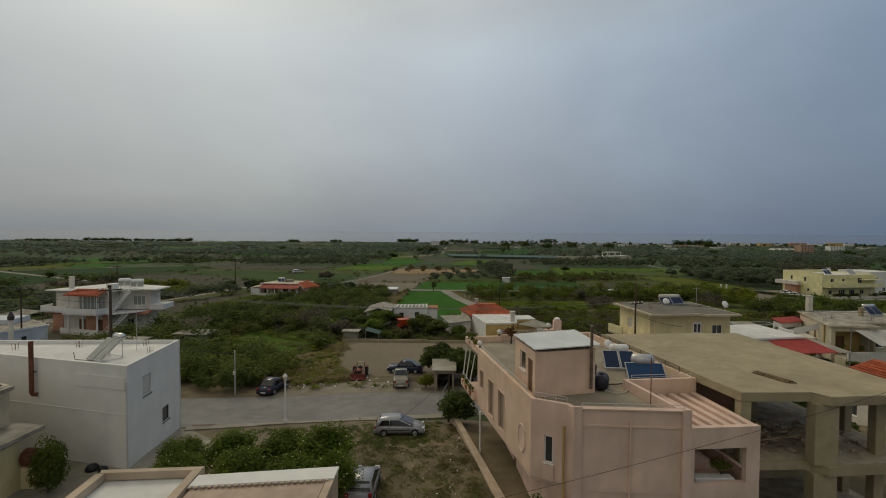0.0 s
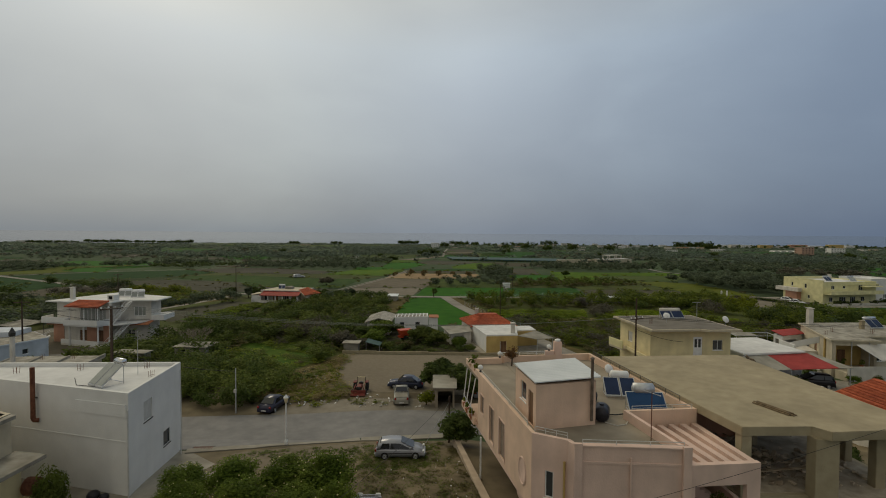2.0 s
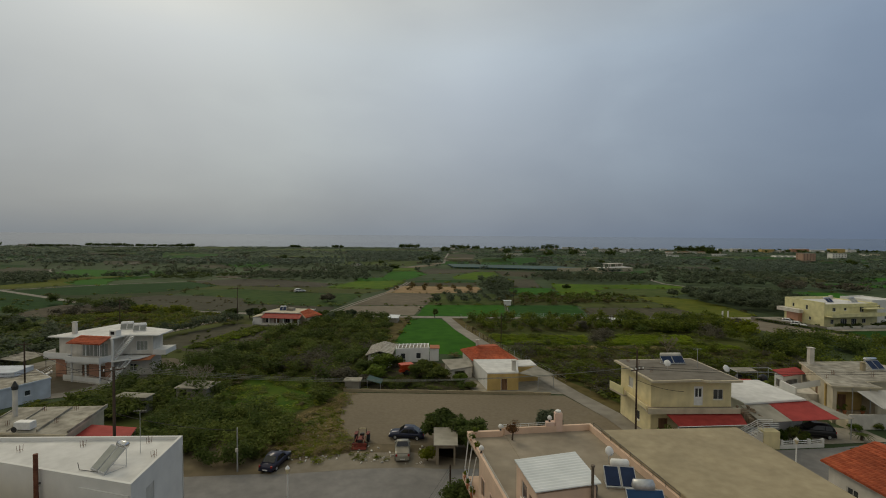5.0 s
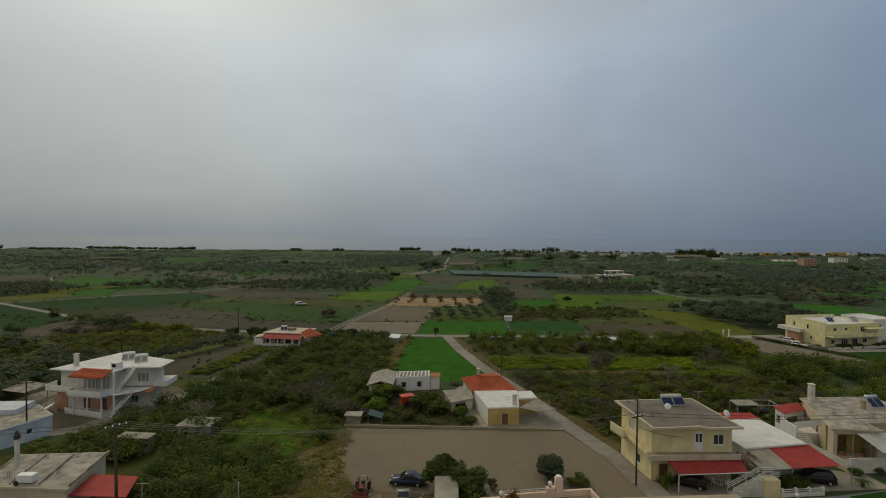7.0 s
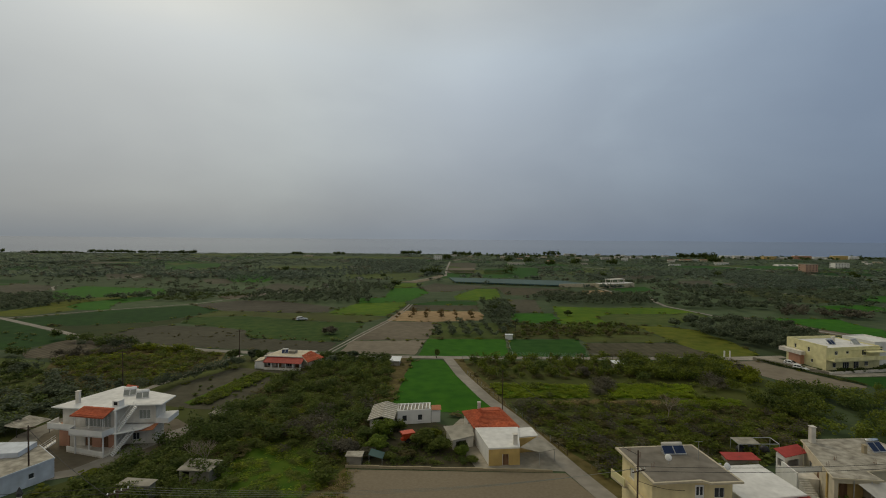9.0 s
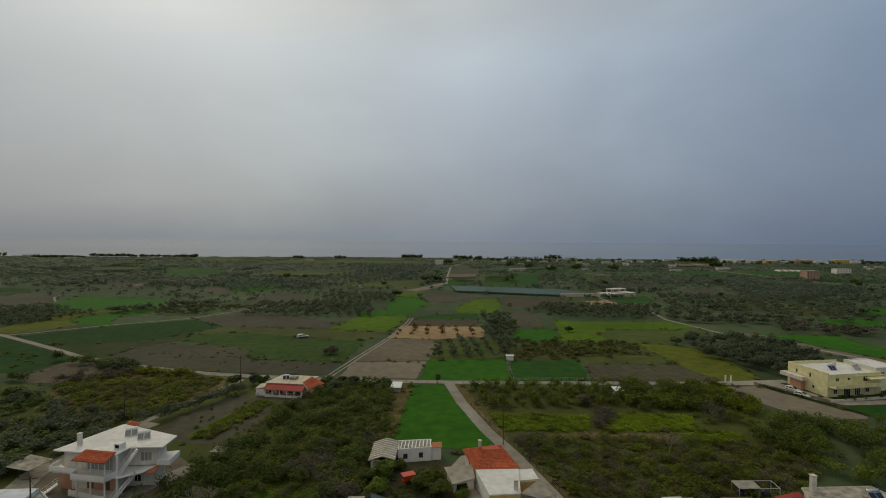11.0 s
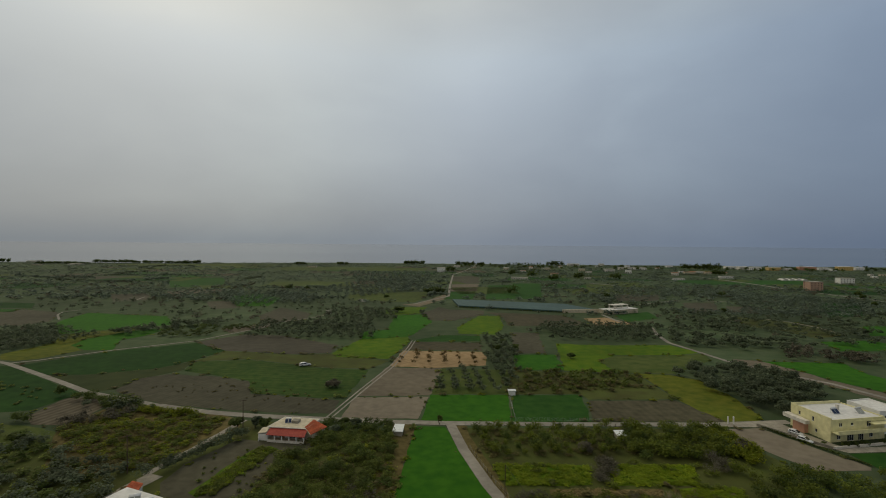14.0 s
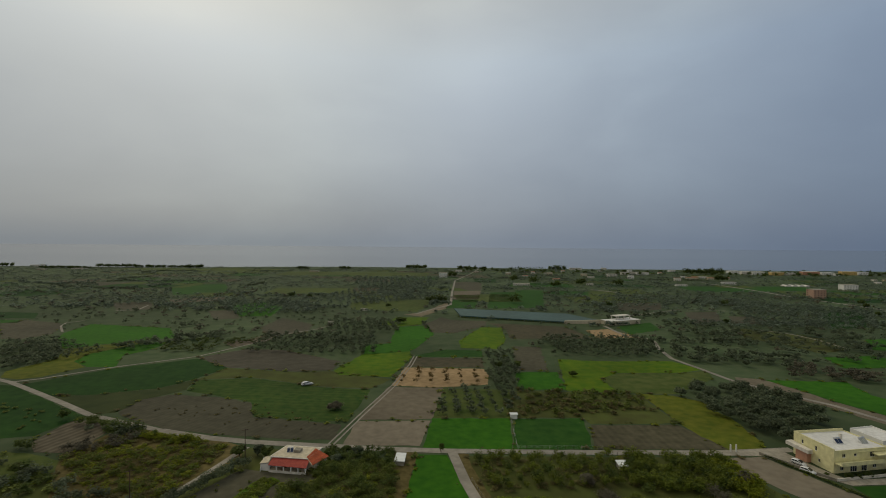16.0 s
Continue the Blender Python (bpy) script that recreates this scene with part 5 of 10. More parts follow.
field("field", [(-200, 150), (-122, 140), (-77, 121), (-74, 108), (-80, 84), (-200, 84)], F_WEEDY, "weedy floor of the olive grove", 0.03)
grove("olive_grove", OL, spots([(-190, 150), (-120, 140), (-76, 118), (-76, 104), (-88, 84), (-170, 90)], 330), LEAF_OLIVE, 2.9, 2.2, 260, 0.25, 18, low=0.0)
grove("olive_grove", "dark olive trees in the grove", spots([(-190, 150), (-120, 140), (-76, 112), (-84, 92), (-170, 96)], 120), LEAF_DARK, 2.7, 2.0, 260, 0.25, 18, low=0.0)
grove("scrub", "green shrubs under the olives", spots([(-190, 150), (-120, 140), (-76, 112), (-84, 96), (-170, 100)], 220), LEAF_SCRUB, 1.5, 1.8, 160, 0.24, 16, low=0.0)
grove("scrub", "dark shrubs round the bungalow", spots([(-42, 160), (-36, 148), (-17, 150), (-14, 157), (-36, 156)], 34), LEAF_DARK, 2.3, 1.6, 420, 0.19, 20)
grove("scrub", "small bushes dotted over the brown field", spots([(-126, 193), (-85, 203), (-46, 183), (-50, 170), (-95, 177)], 46), LEAF_DRY, 0.5, 0.5, 60, 0.18, low=0.0)
grove("scrub", "small bushes dotted over the bare beds", spots([(-68, 121), (-58, 139), (-42, 131), (-46, 106), (-57, 110)], 22), LEAF_SCRUB, 0.7, 0.6, 120, 0.16, low=0.0)
grove("scrub", "low garden weeds and vegetables", spots([(-16, 81), (4, 81), (4, 90), (-2, 98), (-14, 94)], 130), LEAF_SCRUB, 0.5, 0.9, 130, 0.12, 12, low=0.0)
grove("scrub", "small garden shrubs", spots([(-16, 81), (4, 81), (4, 88), (-1, 96), (-13, 93)], 34), LEAF_DARK, 1.5, 1.0, 300, 0.12, 16, low=0.0)
grove("scrub", "shrubs beside the workshop", spots([(-61, 66), (-51, 75), (-44, 70), (-46, 61), (-60, 58)], 46), LEAF_SCRUB, 1.9, 1.6, 420, 0.15, 22, low=0.0)
grove("scrub", "dark olive trees beside the white house", spots([(-51, 84), (-44, 82), (-41, 96), (-48, 97)], 18), LEAF_DARK, 3.6, 2.1, 620, 0.17, 26, low=0.0)
# weeds and low hedges along the edges of the nearer fields
ex, ey = [], []
for pts in FIELDS:
    for (x0, y0), (x1, y1) in zip(pts, pts[1:] + pts[:1]):
        ln = math.hypot(x1 - x0, y1 - y0)
        if y0 < 430 and y1 < 430:
            u = RNG.random(int(ln / 5.5))
            u = u[np.sin(u * 7 + x0) > -0.55]
            ex.append(x0 + (x1 - x0) * u + RNG.normal(size=len(u)) * 0.9)
            ey.append(y0 + (y1 - y0) * u + RNG.normal(size=len(u)) * 0.9)
ex, ey = off_lanes((np.concatenate(ex), np.concatenate(ey)))
third = len(ex) // 3
order = RNG.permutation(len(ex))
for k, (leaf, h) in enumerate(((LEAF_SCRUB, 0.9), (LEAF_DRY, 0.7), (LEAF_YELLOW, 0.6))):
    pick = order[k * third : (k + 1) * third]
    grove("field_margins", "weeds and low bushes along the field edges", (ex[pick], ey[pick]), leaf, h, 1.1, 60, 0.26, 10, vary=0.7, low=0.0)
FIELDS.append([(-10, 545), (120, 512), (175, 452), (104, 436), (0, 474)])
u = np.linspace(0, 1, 34)
grove("hedge", "low dark bushes along the shade net", (6 + 98 * u, 475.5 - 34 * u), LEAF_DARK, 1.5, 1.0, 60, 0.4, 8, low=0.0)
# hedgerows and scattered trees over the whole plain
for pts, count, leaf, h, rx, n, size in (
    ([(-420, 300), (-210, 320), (-60, 330), (-60, 500), (-420, 520)], 230, LEAF_OLIVE, 3.8, 2.3, 90, 0.45),
    ([(40, 330), (330, 300), (520, 360), (520, 520), (40, 520)], 210, LEAF_OLIVE, 3.8, 2.3, 90, 0.45),
    ([(-420, 300), (-60, 330), (-60, 500), (-420, 520)], 130, LEAF_BARE, 3.2, 2.2, 90, 0.42),
    ([(40, 330), (330, 300), (520, 360), (520, 520), (40, 520)], 130, LEAF_BARE, 3.2, 2.2, 90, 0.42),
    ([(-700, 500), (700, 500), (760, 760), (-760, 760)], 2600, LEAF_HAZED, 3.2, 3.2, 44, 0.85),
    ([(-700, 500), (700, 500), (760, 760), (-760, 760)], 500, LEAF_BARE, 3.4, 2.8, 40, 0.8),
    ([(-1000, 760), (1000, 760), (1200, 1100), (-1200, 1100)], 3300, LEAF_HAZED, 3.2, 4.4, 24, 1.3),
    ([(-1400, 1100), (1400, 1100), (1700, 1500), (-1700, 1500)], 3600, LEAF_HAZED, 3.2, 5.6, 18, 1.9),
    ([(-300, 150), (-190, 180), (-230, 232), (-330, 240)], 110, LEAF_OLIVE, 2.8, 2.1, 180, 0.32),
    ([(160, 170), (330, 180), (340, 290), (235, 262), (195, 192)], 130, LEAF_OLIVE, 3.0, 2.3, 180, 0.34),
    ([(-420, 240), (-235, 250), (-320, 330), (-440, 330)], 160, LEAF_OLIVE, 3.0, 2.4, 120, 0.4),
):
    grove("scattered_trees", "grey-green trees and hedges scattered over the plain", clear(spots(pts, count)), leaf, h, rx, n, size, 9, vary=0.5, low=0.0)
for k in range(60):
    x0, y0 = RNG.uniform(-760, 760), RNG.uniform(330, 1300)
    ln, a = RNG.uniform(40, 160), RNG.choice([0.1, 0.25, 1.5, -0.2]) + RNG.normal() * 0.15
    u = np.linspace(0, ln, int(ln / 4.0))
    grove("hedgerow", "dark hedgerow of mixed trees between fields", clear((x0 + u * math.cos(a) + RNG.normal(size=len(u)), y0 + u * math.sin(a) + RNG.normal(size=len(u)))), LEAF_HAZED if k % 3 else LEAF_OLIVE, 4.4, 2.8, 60, 0.8, 9, low=0.0)
# tall dark trees on the coast
for x0, x1, y0, h in ((-1025, -905, 1400, 9.5), (-910, -735, 1400, 7.5), (-765, -715, 1395, 11), (-1340, -1265, 1390, 10), (-1130, -985, 1320, 6.5), (-440, -410, 1381, 9), (-322, -296, 1402, 9), (-135, -80, 1462, 12), (-7, 8, 1110, 13), (18, 92, 1436, 12), (285, 325, 1437, 16), (615, 705, 1308, 16), (560, 584, 1062, 13), (120, 132, 1002, 15), (148, 158, 932, 20), (176, 188, 864, 11), (234, 242, 909, 12), (298, 306, 907, 11)):
    u = np.arange(x0, x1, 3.2)
    grove("tree_belt", "tall dark trees near the shore", (u + RNG.normal(size=len(u)) * 2, y0 + RNG.normal(size=len(u)) * 4), LEAF_DARK, h, h * 0.48, 120, 1.4, 14, low=0.0, vary=0.25)
u = np.arange(170, 270, 9.0)
grove("tree_belt", "row of small palms on the shore", (u, np.full(len(u), 1480.0)), LEAF_DARK, 9, 2.6, 40, 1.2, 8, low=0.3, vary=0.15)
for x, y, h in ((251, 456, 5.0), (322, 593, 10.0), (183, 580, 6.4), (506, 620, 7.3), (485, 587, 7.4), (440, 518, 4.8), (73, 604, 13.0), (-24, 605, 11.0), (-31, 605, 7.2), (-14, 606, 8.1), (-46, 433, 6.8), (-73, 552, 4.8), (-216, 649, 7.7), (-189, 642, 6.6)):
    grove("field_tree", "dark round tree standing among the fields", (np.array([x, x + h * 0.5]), np.array([y, y + 1.0])), LEAF_DARK, h, h * 0.5, 220, 0.7, 16, low=0.05, vary=0.2)
grove("tree_belt", "dark village trees between the coastal houses", spots([(0, 1290), (700, 1180), (1200, 1290), (1200, 1440), (0, 1440)], 170), LEAF_DARK, 7.5, 4.2, 60, 1.5, 10, low=0.0, vary=0.5)
# many more plots over the far plain
PL = random.Random(21)
for k in range(70):
    x, y = PL.uniform(-850, 850), PL.uniform(640, 1430)
    w, d, a = PL.uniform(40, 130), PL.uniform(35, 110), PL.uniform(-0.25, 0.25)
    c, s_ = math.cos(a), math.sin(a)
    q = [(x + u * c - v * s_, y + u * s_ + v * c) for u, v in ((-w / 2, -d / 2), (w / 2, -d / 2), (w / 2 + PL.uniform(-9, 9), d / 2), (-w / 2 + PL.uniform(-9, 9), d / 2))]
    if max(p[1] + bay(p[0]) for p in q) < 1500:
        m_ = PL.choice([F_OLIVEGRASS, F_OLIVEGRASS, F_DEEP, F_DARKBROWN, F_OLIVEGRASS, F_MID, F_DARKBROWN])
        field("far_field", q, m_, "patch of farmland far off on the plain", 0.07 + 0.004 * (k % 12))

# ---- buildings ----


def solar_heater(x, y, z, ang, panels=2, cells=None, tank=None, scale=1.0, label="solar water heater with tilted collectors and a tank", ph=1.45, pw=1.0, tl=0.46, shift=0.0, rad=0.27):
    t = thing("solar_water_heater", label, "solar heater", pose(x, y, z, 0, 0, ang), "roof heaters")
    t.scale = (scale,) * 3
    cells, tank = cells or CELL, tank or WHITE_PAINT
    w = panels * (pw + 0.06)
    up, run = ph * math.sin(radians(40)), ph * math.cos(radians(40))
    for k in range(panels):
        x0 = -w / 2 + k * (pw + 0.06)
        f = part("collector_frame", slab4([(x0, 0, 0.18), (x0 + pw, 0, 0.18), (x0 + pw, run, 0.18 + up), (x0, run, 0.18 + up)], 0.09), METAL, t)
        i = 0.05
        part("collector_glass", slab4([(x0 + i, i, 0.2 + i), (x0 + pw - i, i, 0.2 + i), (x0 + pw - i, run - i, 0.2 + up - i), (x0 + i, run - i, 0.2 + up - i)], 0.02), cells, f)
    b = bmesh.new()
    for x0 in (-w / 2 + 0.1, w / 2 - 0.1):
        rod((x0, run + 0.1, 0), (x0, run + 0.1, up + 0.15), 0.025, bm=b)
        rod((x0, 0.05, 0.0), (x0, 0.05, 0.2), 0.025, bm=b)
        rod((x0, 0.05, 0.05), (x0, run + 0.1, 0.05), 0.02, bm=b)
        rod((x0, run + 0.1, 0.1), (x0, run * 0.4, up * 0.45), 0.02, bm=b)
    rod((-w / 2 + 0.1, run + 0.1, up + 0.1), (w / 2 - 0.1, run + 0.1, up + 0.1), 0.02, bm=b)
    part("stand", b, METAL, t)
    b = bmesh.new()
    r, L = rad, w * tl
    rings = [(-L, 0.1), (-L + 0.05, 0.2), (-L + 0.12, r), (L - 0.12, r), (L - 0.05, 0.2), (L, 0.1)]
    lathe([(q, h) for h, q in rings], 18, b)
    bmesh.ops.rotate(b, verts=b.verts[:], cent=(0, 0, 0), matrix=Matrix.Rotation(radians(90), 3, "Y"))
    bmesh.ops.translate(b, verts=b.verts[:], vec=(shift, run + 0.22, up + 0.30))
    part("tank", b, tank, t, smooth=True)
    return t


def dish(x, y, z, ang, r=0.42):
    t = thing("satellite_dish", "white satellite dish on a short mast", "satellite dish", pose(x, y, z, 0, 0, ang), "dishes")
    part("mast", rod((0, 0, 0), (0, 0, 0.75), 0.025), METAL, t)
    b = lathe([(0.02, 0.1), (r * 0.5, 0.07), (r * 0.85, 0.02), (r, -0.03), (r * 0.98, -0.05), (r * 0.8, 0.0), (r * 0.45, 0.05), (0.02, 0.08)], 18)
    bmesh.ops.rotate(b, verts=b.verts[:], cent=(0, 0, 0), matrix=Matrix.Rotation(radians(62), 3, "X"))
    bmesh.ops.translate(b, verts=b.verts[:], vec=(0, -0.08, 0.9))
    part("reflector", b, WHITE_PAINT, t, smooth=True)
    part("arm", rod((0, -0.1, 0.55), (0, -0.55, 0.95), 0.015), METAL, t)
    return t


def chimney(house, x, y, z, h=1.6, s=0.45, material=None):
    b = box(x - s / 2, x + s / 2, y - s / 2, y + s / 2, z, z + h)
    bx(b, x - s * 0.36, x + s * 0.36, y - s * 0.36, y + s * 0.36, z + h + 0.002, z + h + 0.12)
    bx(b, x - s * 0.62, x + s * 0.62, y - s * 0.62, y + s * 0.62, z + h + 0.122, z + h + 0.22)
    return part("chimney", b, material or WHITE_WARM, house)


def rebars(house, spots_, z, h=0.7):
    for x, y in spots_:
        b = bmesh.new()
        for dx, dy in ((-0.12, -0.12), (0.12, -0.12), (0.12, 0.12), (-0.12, 0.12)):
            rod((x + dx, y + dy, z), (x + dx * 1.2, y + dy * 1.2, z + h * (0.85 + 0.3 * random.random())), 0.014, seg=4, bm=b)
        rod((x - 0.13, y - 0.13, z + h * 0.3), (x + 0.13, y + 0.13, z + h * 0.3), 0.01, seg=4, bm=b)
        rod((x + 0.13, y - 0.13, z + h * 0.3), (x - 0.13, y + 0.13, z + h * 0.3), 0.01, seg=4, bm=b)
        part("starter_bars", b, RUST, house)


def railing(house, a, b, z, h=0.9, n=None, material=None, r=0.02, name="railing"):
    a, b = Vector((*a, z)), Vector((*b, z))
    bm = bmesh.new()
    up = Vector((0, 0, h))
    n = n or max(2, int((b - a).length / 1.2))
    rod(a + up, b + up, r, seg=6, bm=bm)
    rod(a + up * 0.5, b + up * 0.5, r * 0.7, seg=6, bm=bm)
    for k in range(n + 1):
        p = a.lerp(b, k / n)
        rod(p, p + up, r, seg=6, bm=bm)
    return part(name, bm, material or METAL, house)


def flat_house(name, label, pts, z0, z1, material, holes=None, roof=None, over=0.0, parapet=0.0, roof_th=0.22, frame=None, category="house", trim=None):
    """A house with walls round an outline and a flat roof slab, with eaves or a parapet."""
    pts = ccw([tuple(map(float, p)) for p in pts])
    h = thing(name, label, category)
    walls(h, pts, z0, z1, material, holes, frame=frame)
    if parapet:
        part("roof", prism(inset(pts, 0.23), z1 - parapet - roof_th, z1 - parapet), roof or ROOF_WHITE, h)
    else:
        part("roof", prism(inset(pts, -over), z1 + 0.003, z1 + roof_th, bevel=0.02), trim or material, h)
        part("roof_deck", prism(inset(pts, -over + 0.14), z1 + roof_th + 0.004, z1 + roof_th + 0.02), roof or ROOF_WHITE, h)
    part("floor_slab", prism(inset(pts, 0.24), z0 + 0.03, z0 + 0.15), CONCRETE, h)
    return h


# white two-storey block with a flat roof
WB = [(-36.5, 36.3), (-20.95, 32.3), (-21.75, 40.3), (-37, 39.6)]
wb = flat_house("white_building", "white plastered two-storey block with a flat roof", WB, -0.9, 6.4, WHITE, {1: [(2.0, 3.2, 4.55, 6.0, "shutter"), (4.9, 6.0, 1.55, 2.7, "glass")]}, parapet=0.28, frame=DARK_METAL)
part("string_course", box(0, 15.6, -0.035, -0.003, 3.05, 3.12), WHITE, wb).matrix_basis = pose(-36.3, 36.25, 0, 0, 0, math.degrees(math.atan2(-4.0, 15.55)))
part("raised_panel", box(11.6, 15.9, -0.06, -0.003, 4.75, 5.6), WHITE, wb).matrix_basis = pose(-36.5, 36.3, 0, 0, 0, math.degrees(math.atan2(-4.0, 15.55)))
part("drainpipe", pipe([(-20.9, 32.15, 5.3), (-20.9, 32.15, -0.7)], 0.05, 8), SHUTTER, wb)
part("drainpipe", pipe([(-21.3, 39.4, 6.0), (-21.25, 39.4, 1.5), (-21.25, 39.3, -0.9)], 0.045, 8), SHUTTER, wb)
rebars(wb, [(-28.8, 38.6), (-33, 37.6), (-24, 39.4), (-22.2, 37)], 6.12, 0.5)
fl = thing("metal_flue", "tall rusty brown flue pipe fixed to the wall", "flue")
part("pipe", rod((-28.75, 34.0, 4.0), (-28.75, 34.0, 7.6), 0.15, seg=12), RUST, fl)
part("bend", pipe([(-28.75, 34.0, 4.0), (-28.7, 34.05, 3.85), (-28.5, 34.2, 3.8)], 0.15, 10), RUST, fl)
part("bracket", box(-28.9, -28.6, 34.0, 34.3, 5.4, 5.44), DARK_METAL, fl)
solar_heater(-24.6, 34.3, 6.12, -26, 2, CELL_GREY, STEEL, 0.95, "solar water heater with two pale collectors and steel tank", 2.0, 0.85, 0.3, 0.2)
part("pipe", pipe([(-24.6, 34.4, 6.17), (-26.2, 34.7, 6.17), (-26.3, 34.7, 6.7)], 0.025), DARK_METAL, wb)
am = thing("tv_antenna", "thin tv antenna mast on the roof", "antenna", pose(-23.6, 37.6, 6.1))
part("mast", rod((0, 0, 0), (0, 0, 3.4), 0.02), METAL, am)
part("crossbar", rod((-0.5, 0, 3.3), (0.5, 0.1, 3.3), 0.012), METAL, am)

# yellow building with a balcony beside it
yb = flat_house("yellow_building", "cream and yellow two-storey building with a balcony", [(-38, 34.6), (-38, 24), (-27.2, 22), (-27.1, 30.4)], -0.9, 5.7, CREAM, {2: [(4.0, 5.2, 1.0, 3.0, "wood")]}, parapet=0.2)
part("balcony_slab", prism([(-27.1, 24), (-25.0, 23.6), (-24.8, 30.3), (-27.1, 30.7)], 2.95, 3.2, bevel=0.02), OLD_ROOF, yb)
part("roof_ledge", prism([(-30, 30.9), (-26.6, 30.2), (-26.6, 24), (-27.05, 24), (-27.05, 30.3)], 5.45, 5.68), OLD_ROOF, yb)
part("lower_wall", prism([(-27.04, 29.9), (-25.9, 29.7), (-25.9, 24), (-27.04, 24)], -0.9, 2.4), YELLOW, yb)
rebars(yb, [(-27.6, 29.8), (-28.6, 30.2), (-30, 30.6)], 5.65, 0.9)

TERRACE = mat("brown_terrace_tiles", (0.33, 0.25, 0.19), (0.43, 0.33, 0.26), 1.5, 0.7, 0.1, large=0.15)
# low building in front: a tan parapet round one roof, white coping round the other
fb = flat_house("low_building", "low tan building with white roof terraces", [(-16.5, 23.4), (-12.0, 23.85), (-5.15, 24.1), (-5.0, 8), (-15.4, 8)], -0.8, 3.4, TAN, {}, parapet=0.05)
part("far_parapet", prism([(-16.5, 23.45), (-11.7, 23.92), (-11.7, 23.55), (-16.35, 23.1)], 3.403, 3.78, bevel=0.015), TAN, fb)
part("left_parapet", prism([(-16.5, 23.05), (-16.1, 23.08), (-15.0, 8.1), (-15.4, 8.1)], 3.403, 3.78), TAN, fb)
part("divider_parapet", prism([(-12.1, 23.5), (-11.7, 23.52), (-10.7, 8.1), (-11.1, 8.1)], 3.403, 3.78), TAN, fb)
part("white_coping", prism([(-11.65, 23.15), (-5.1, 24.15), (-5.1, 22.95), (-11.6, 22.1)], 3.603, 3.72, bevel=0.015), WHITE, fb)
for k in range(22):
    u = k / 22
    part("edge_tile", slab4([(-11.6 + 6.4 * u, 22.08 + 0.85 * u, 3.71), (-11.42 + 6.4 * u, 22.1 + 0.85 * u, 3.71), (-11.42 + 6.4 * u, 21.98 + 0.85 * u, 3.71), (-11.6 + 6.4 * u, 21.96 + 0.85 * u, 3.71)], 0.06), TAN, fb)
part("coping_wall", prism([(-11.65, 23.1), (-5.15, 24.05), (-5.15, 23.75), (-11.65, 22.85)], 3.403, 3.6), WHITE, fb)
part("side_coping", prism([(-5.45, 23.3), (-5.1, 23.33), (-4.95, 8.1), (-5.35, 8.1)], 3.403, 3.66, bevel=0.01), TAN, fb)
part("tiled_terrace", prism([(-11.5, 22.4), (-5.5, 23.2), (-5.4, 8.2), (-10.6, 8.2)], 3.403, 3.6), TERRACE, fb, "brown tiled terrace floor")

# pink building: stair hut, parapets, pergola and a balcony
PK_UP = [(4.65, 25.4), (6.3, 24.5), (6.5, 23.9), (12.0, 23.6), (10.95, 28.7), (15.2, 29.2), (12.8, 42.8), (4.9, 41.6), (5.5, 37.0), (2.62, 36.6)]
pk = thing("pink_building", "pink plastered apartment building with a roof terrace", "house")
walls(pk, PK_UP, 2.7, 6.8, PINK_PALE, {0: [(0.72, 1.18, 0.9, 2.3, "glass")]}, skip=(4, 5, 6, 7, 8, 9))
walls(pk, PK_UP, 2.7, 6.8, PINK, {9: [(0.8, 1.7, 1.4, 2.7, "louvre"), (3.2, 4.3, 0.35, 2.7, "louvre"), (5.5, 6.7, 0.35, 2.7, "louvre")]}, skip=(0, 1, 2, 3, 7, 8))
walls(pk, PK_UP, 2.7, 5.94, PINK, {7: [(1.2, 3.4, 0.4, 2.6, "glass")]}, skip=(0, 1, 2, 3, 4, 5, 6, 9))
PK_GR = [(5.6, 25.3), (6.3, 24.55), (6.5, 23.95), (12.0, 23.65), (15.0, 24.4), (12.6, 42.6), (4.6, 41.2)]
walls(pk, PK_GR, -0.7, 2.694, PINK_PALE, {1: [(0.1, 0.5, 1.2, 2.2, "glass")], 6: [(3, 4.2, 1.0, 2.2, "shutter"), (7, 8, 0.1, 2.2, "wood")]})
part("floor_slab", prism([(2.7, 36.4), (4.7, 25.6), (6.4, 24.7), (12.0, 23.8), (15.1, 24.2), (12.7, 42.7), (1.75, 41.0)], 2.45, 2.69), PINK_PALE, pk)
part("roof_terrace", prism(inset(PK_UP, 0.23), 6.0, 6.28), GREY_ROOF, pk)
part("balcony_roof", prism([(2.9, 36.3), (5.9, 36.4), (5.8, 41.4), (1.95, 41.0)], 5.95, 6.25), GREY_ROOF, pk)
part("balcony_roof_edge", prism([(2.66, 36.85), (2.95, 36.9), (2.2, 40.75), (4.9, 41.1), (4.9, 41.4), (1.9, 41.02)], 6.253, 6.72), PINK, pk)
part("balcony_floor", prism([(2.3, 36.9), (5.45, 37.3), (4.9, 41.3), (1.55, 41.0)], 2.693, 2.85), PINK, pk)
part("balcony_parapet", prism([(2.3, 36.9), (2.5, 36.9), (1.8, 40.8), (1.55, 41.0)], 2.853, 3.2), PINK, pk)
for p, q in (((2.05, 38.2, 3.2), (2.5, 37.8, 5.95)), ((1.85, 39.5, 3.2), (2.25, 39.6, 5.95)), ((1.7, 40.8, 3.2), (2.0, 40.9, 5.95))):
    part("post", rod(p, q, 0.045), WHITE_PAINT, pk)
railing(pk, (2.2, 37.2), (1.7, 40.8), 3.2, 0.6, 4)
part("drainpipe", pipe([(6.15, 24.5, 5.7), (6.15, 24.5, -0.7)], 0.06, 8), OCHRE, pk)
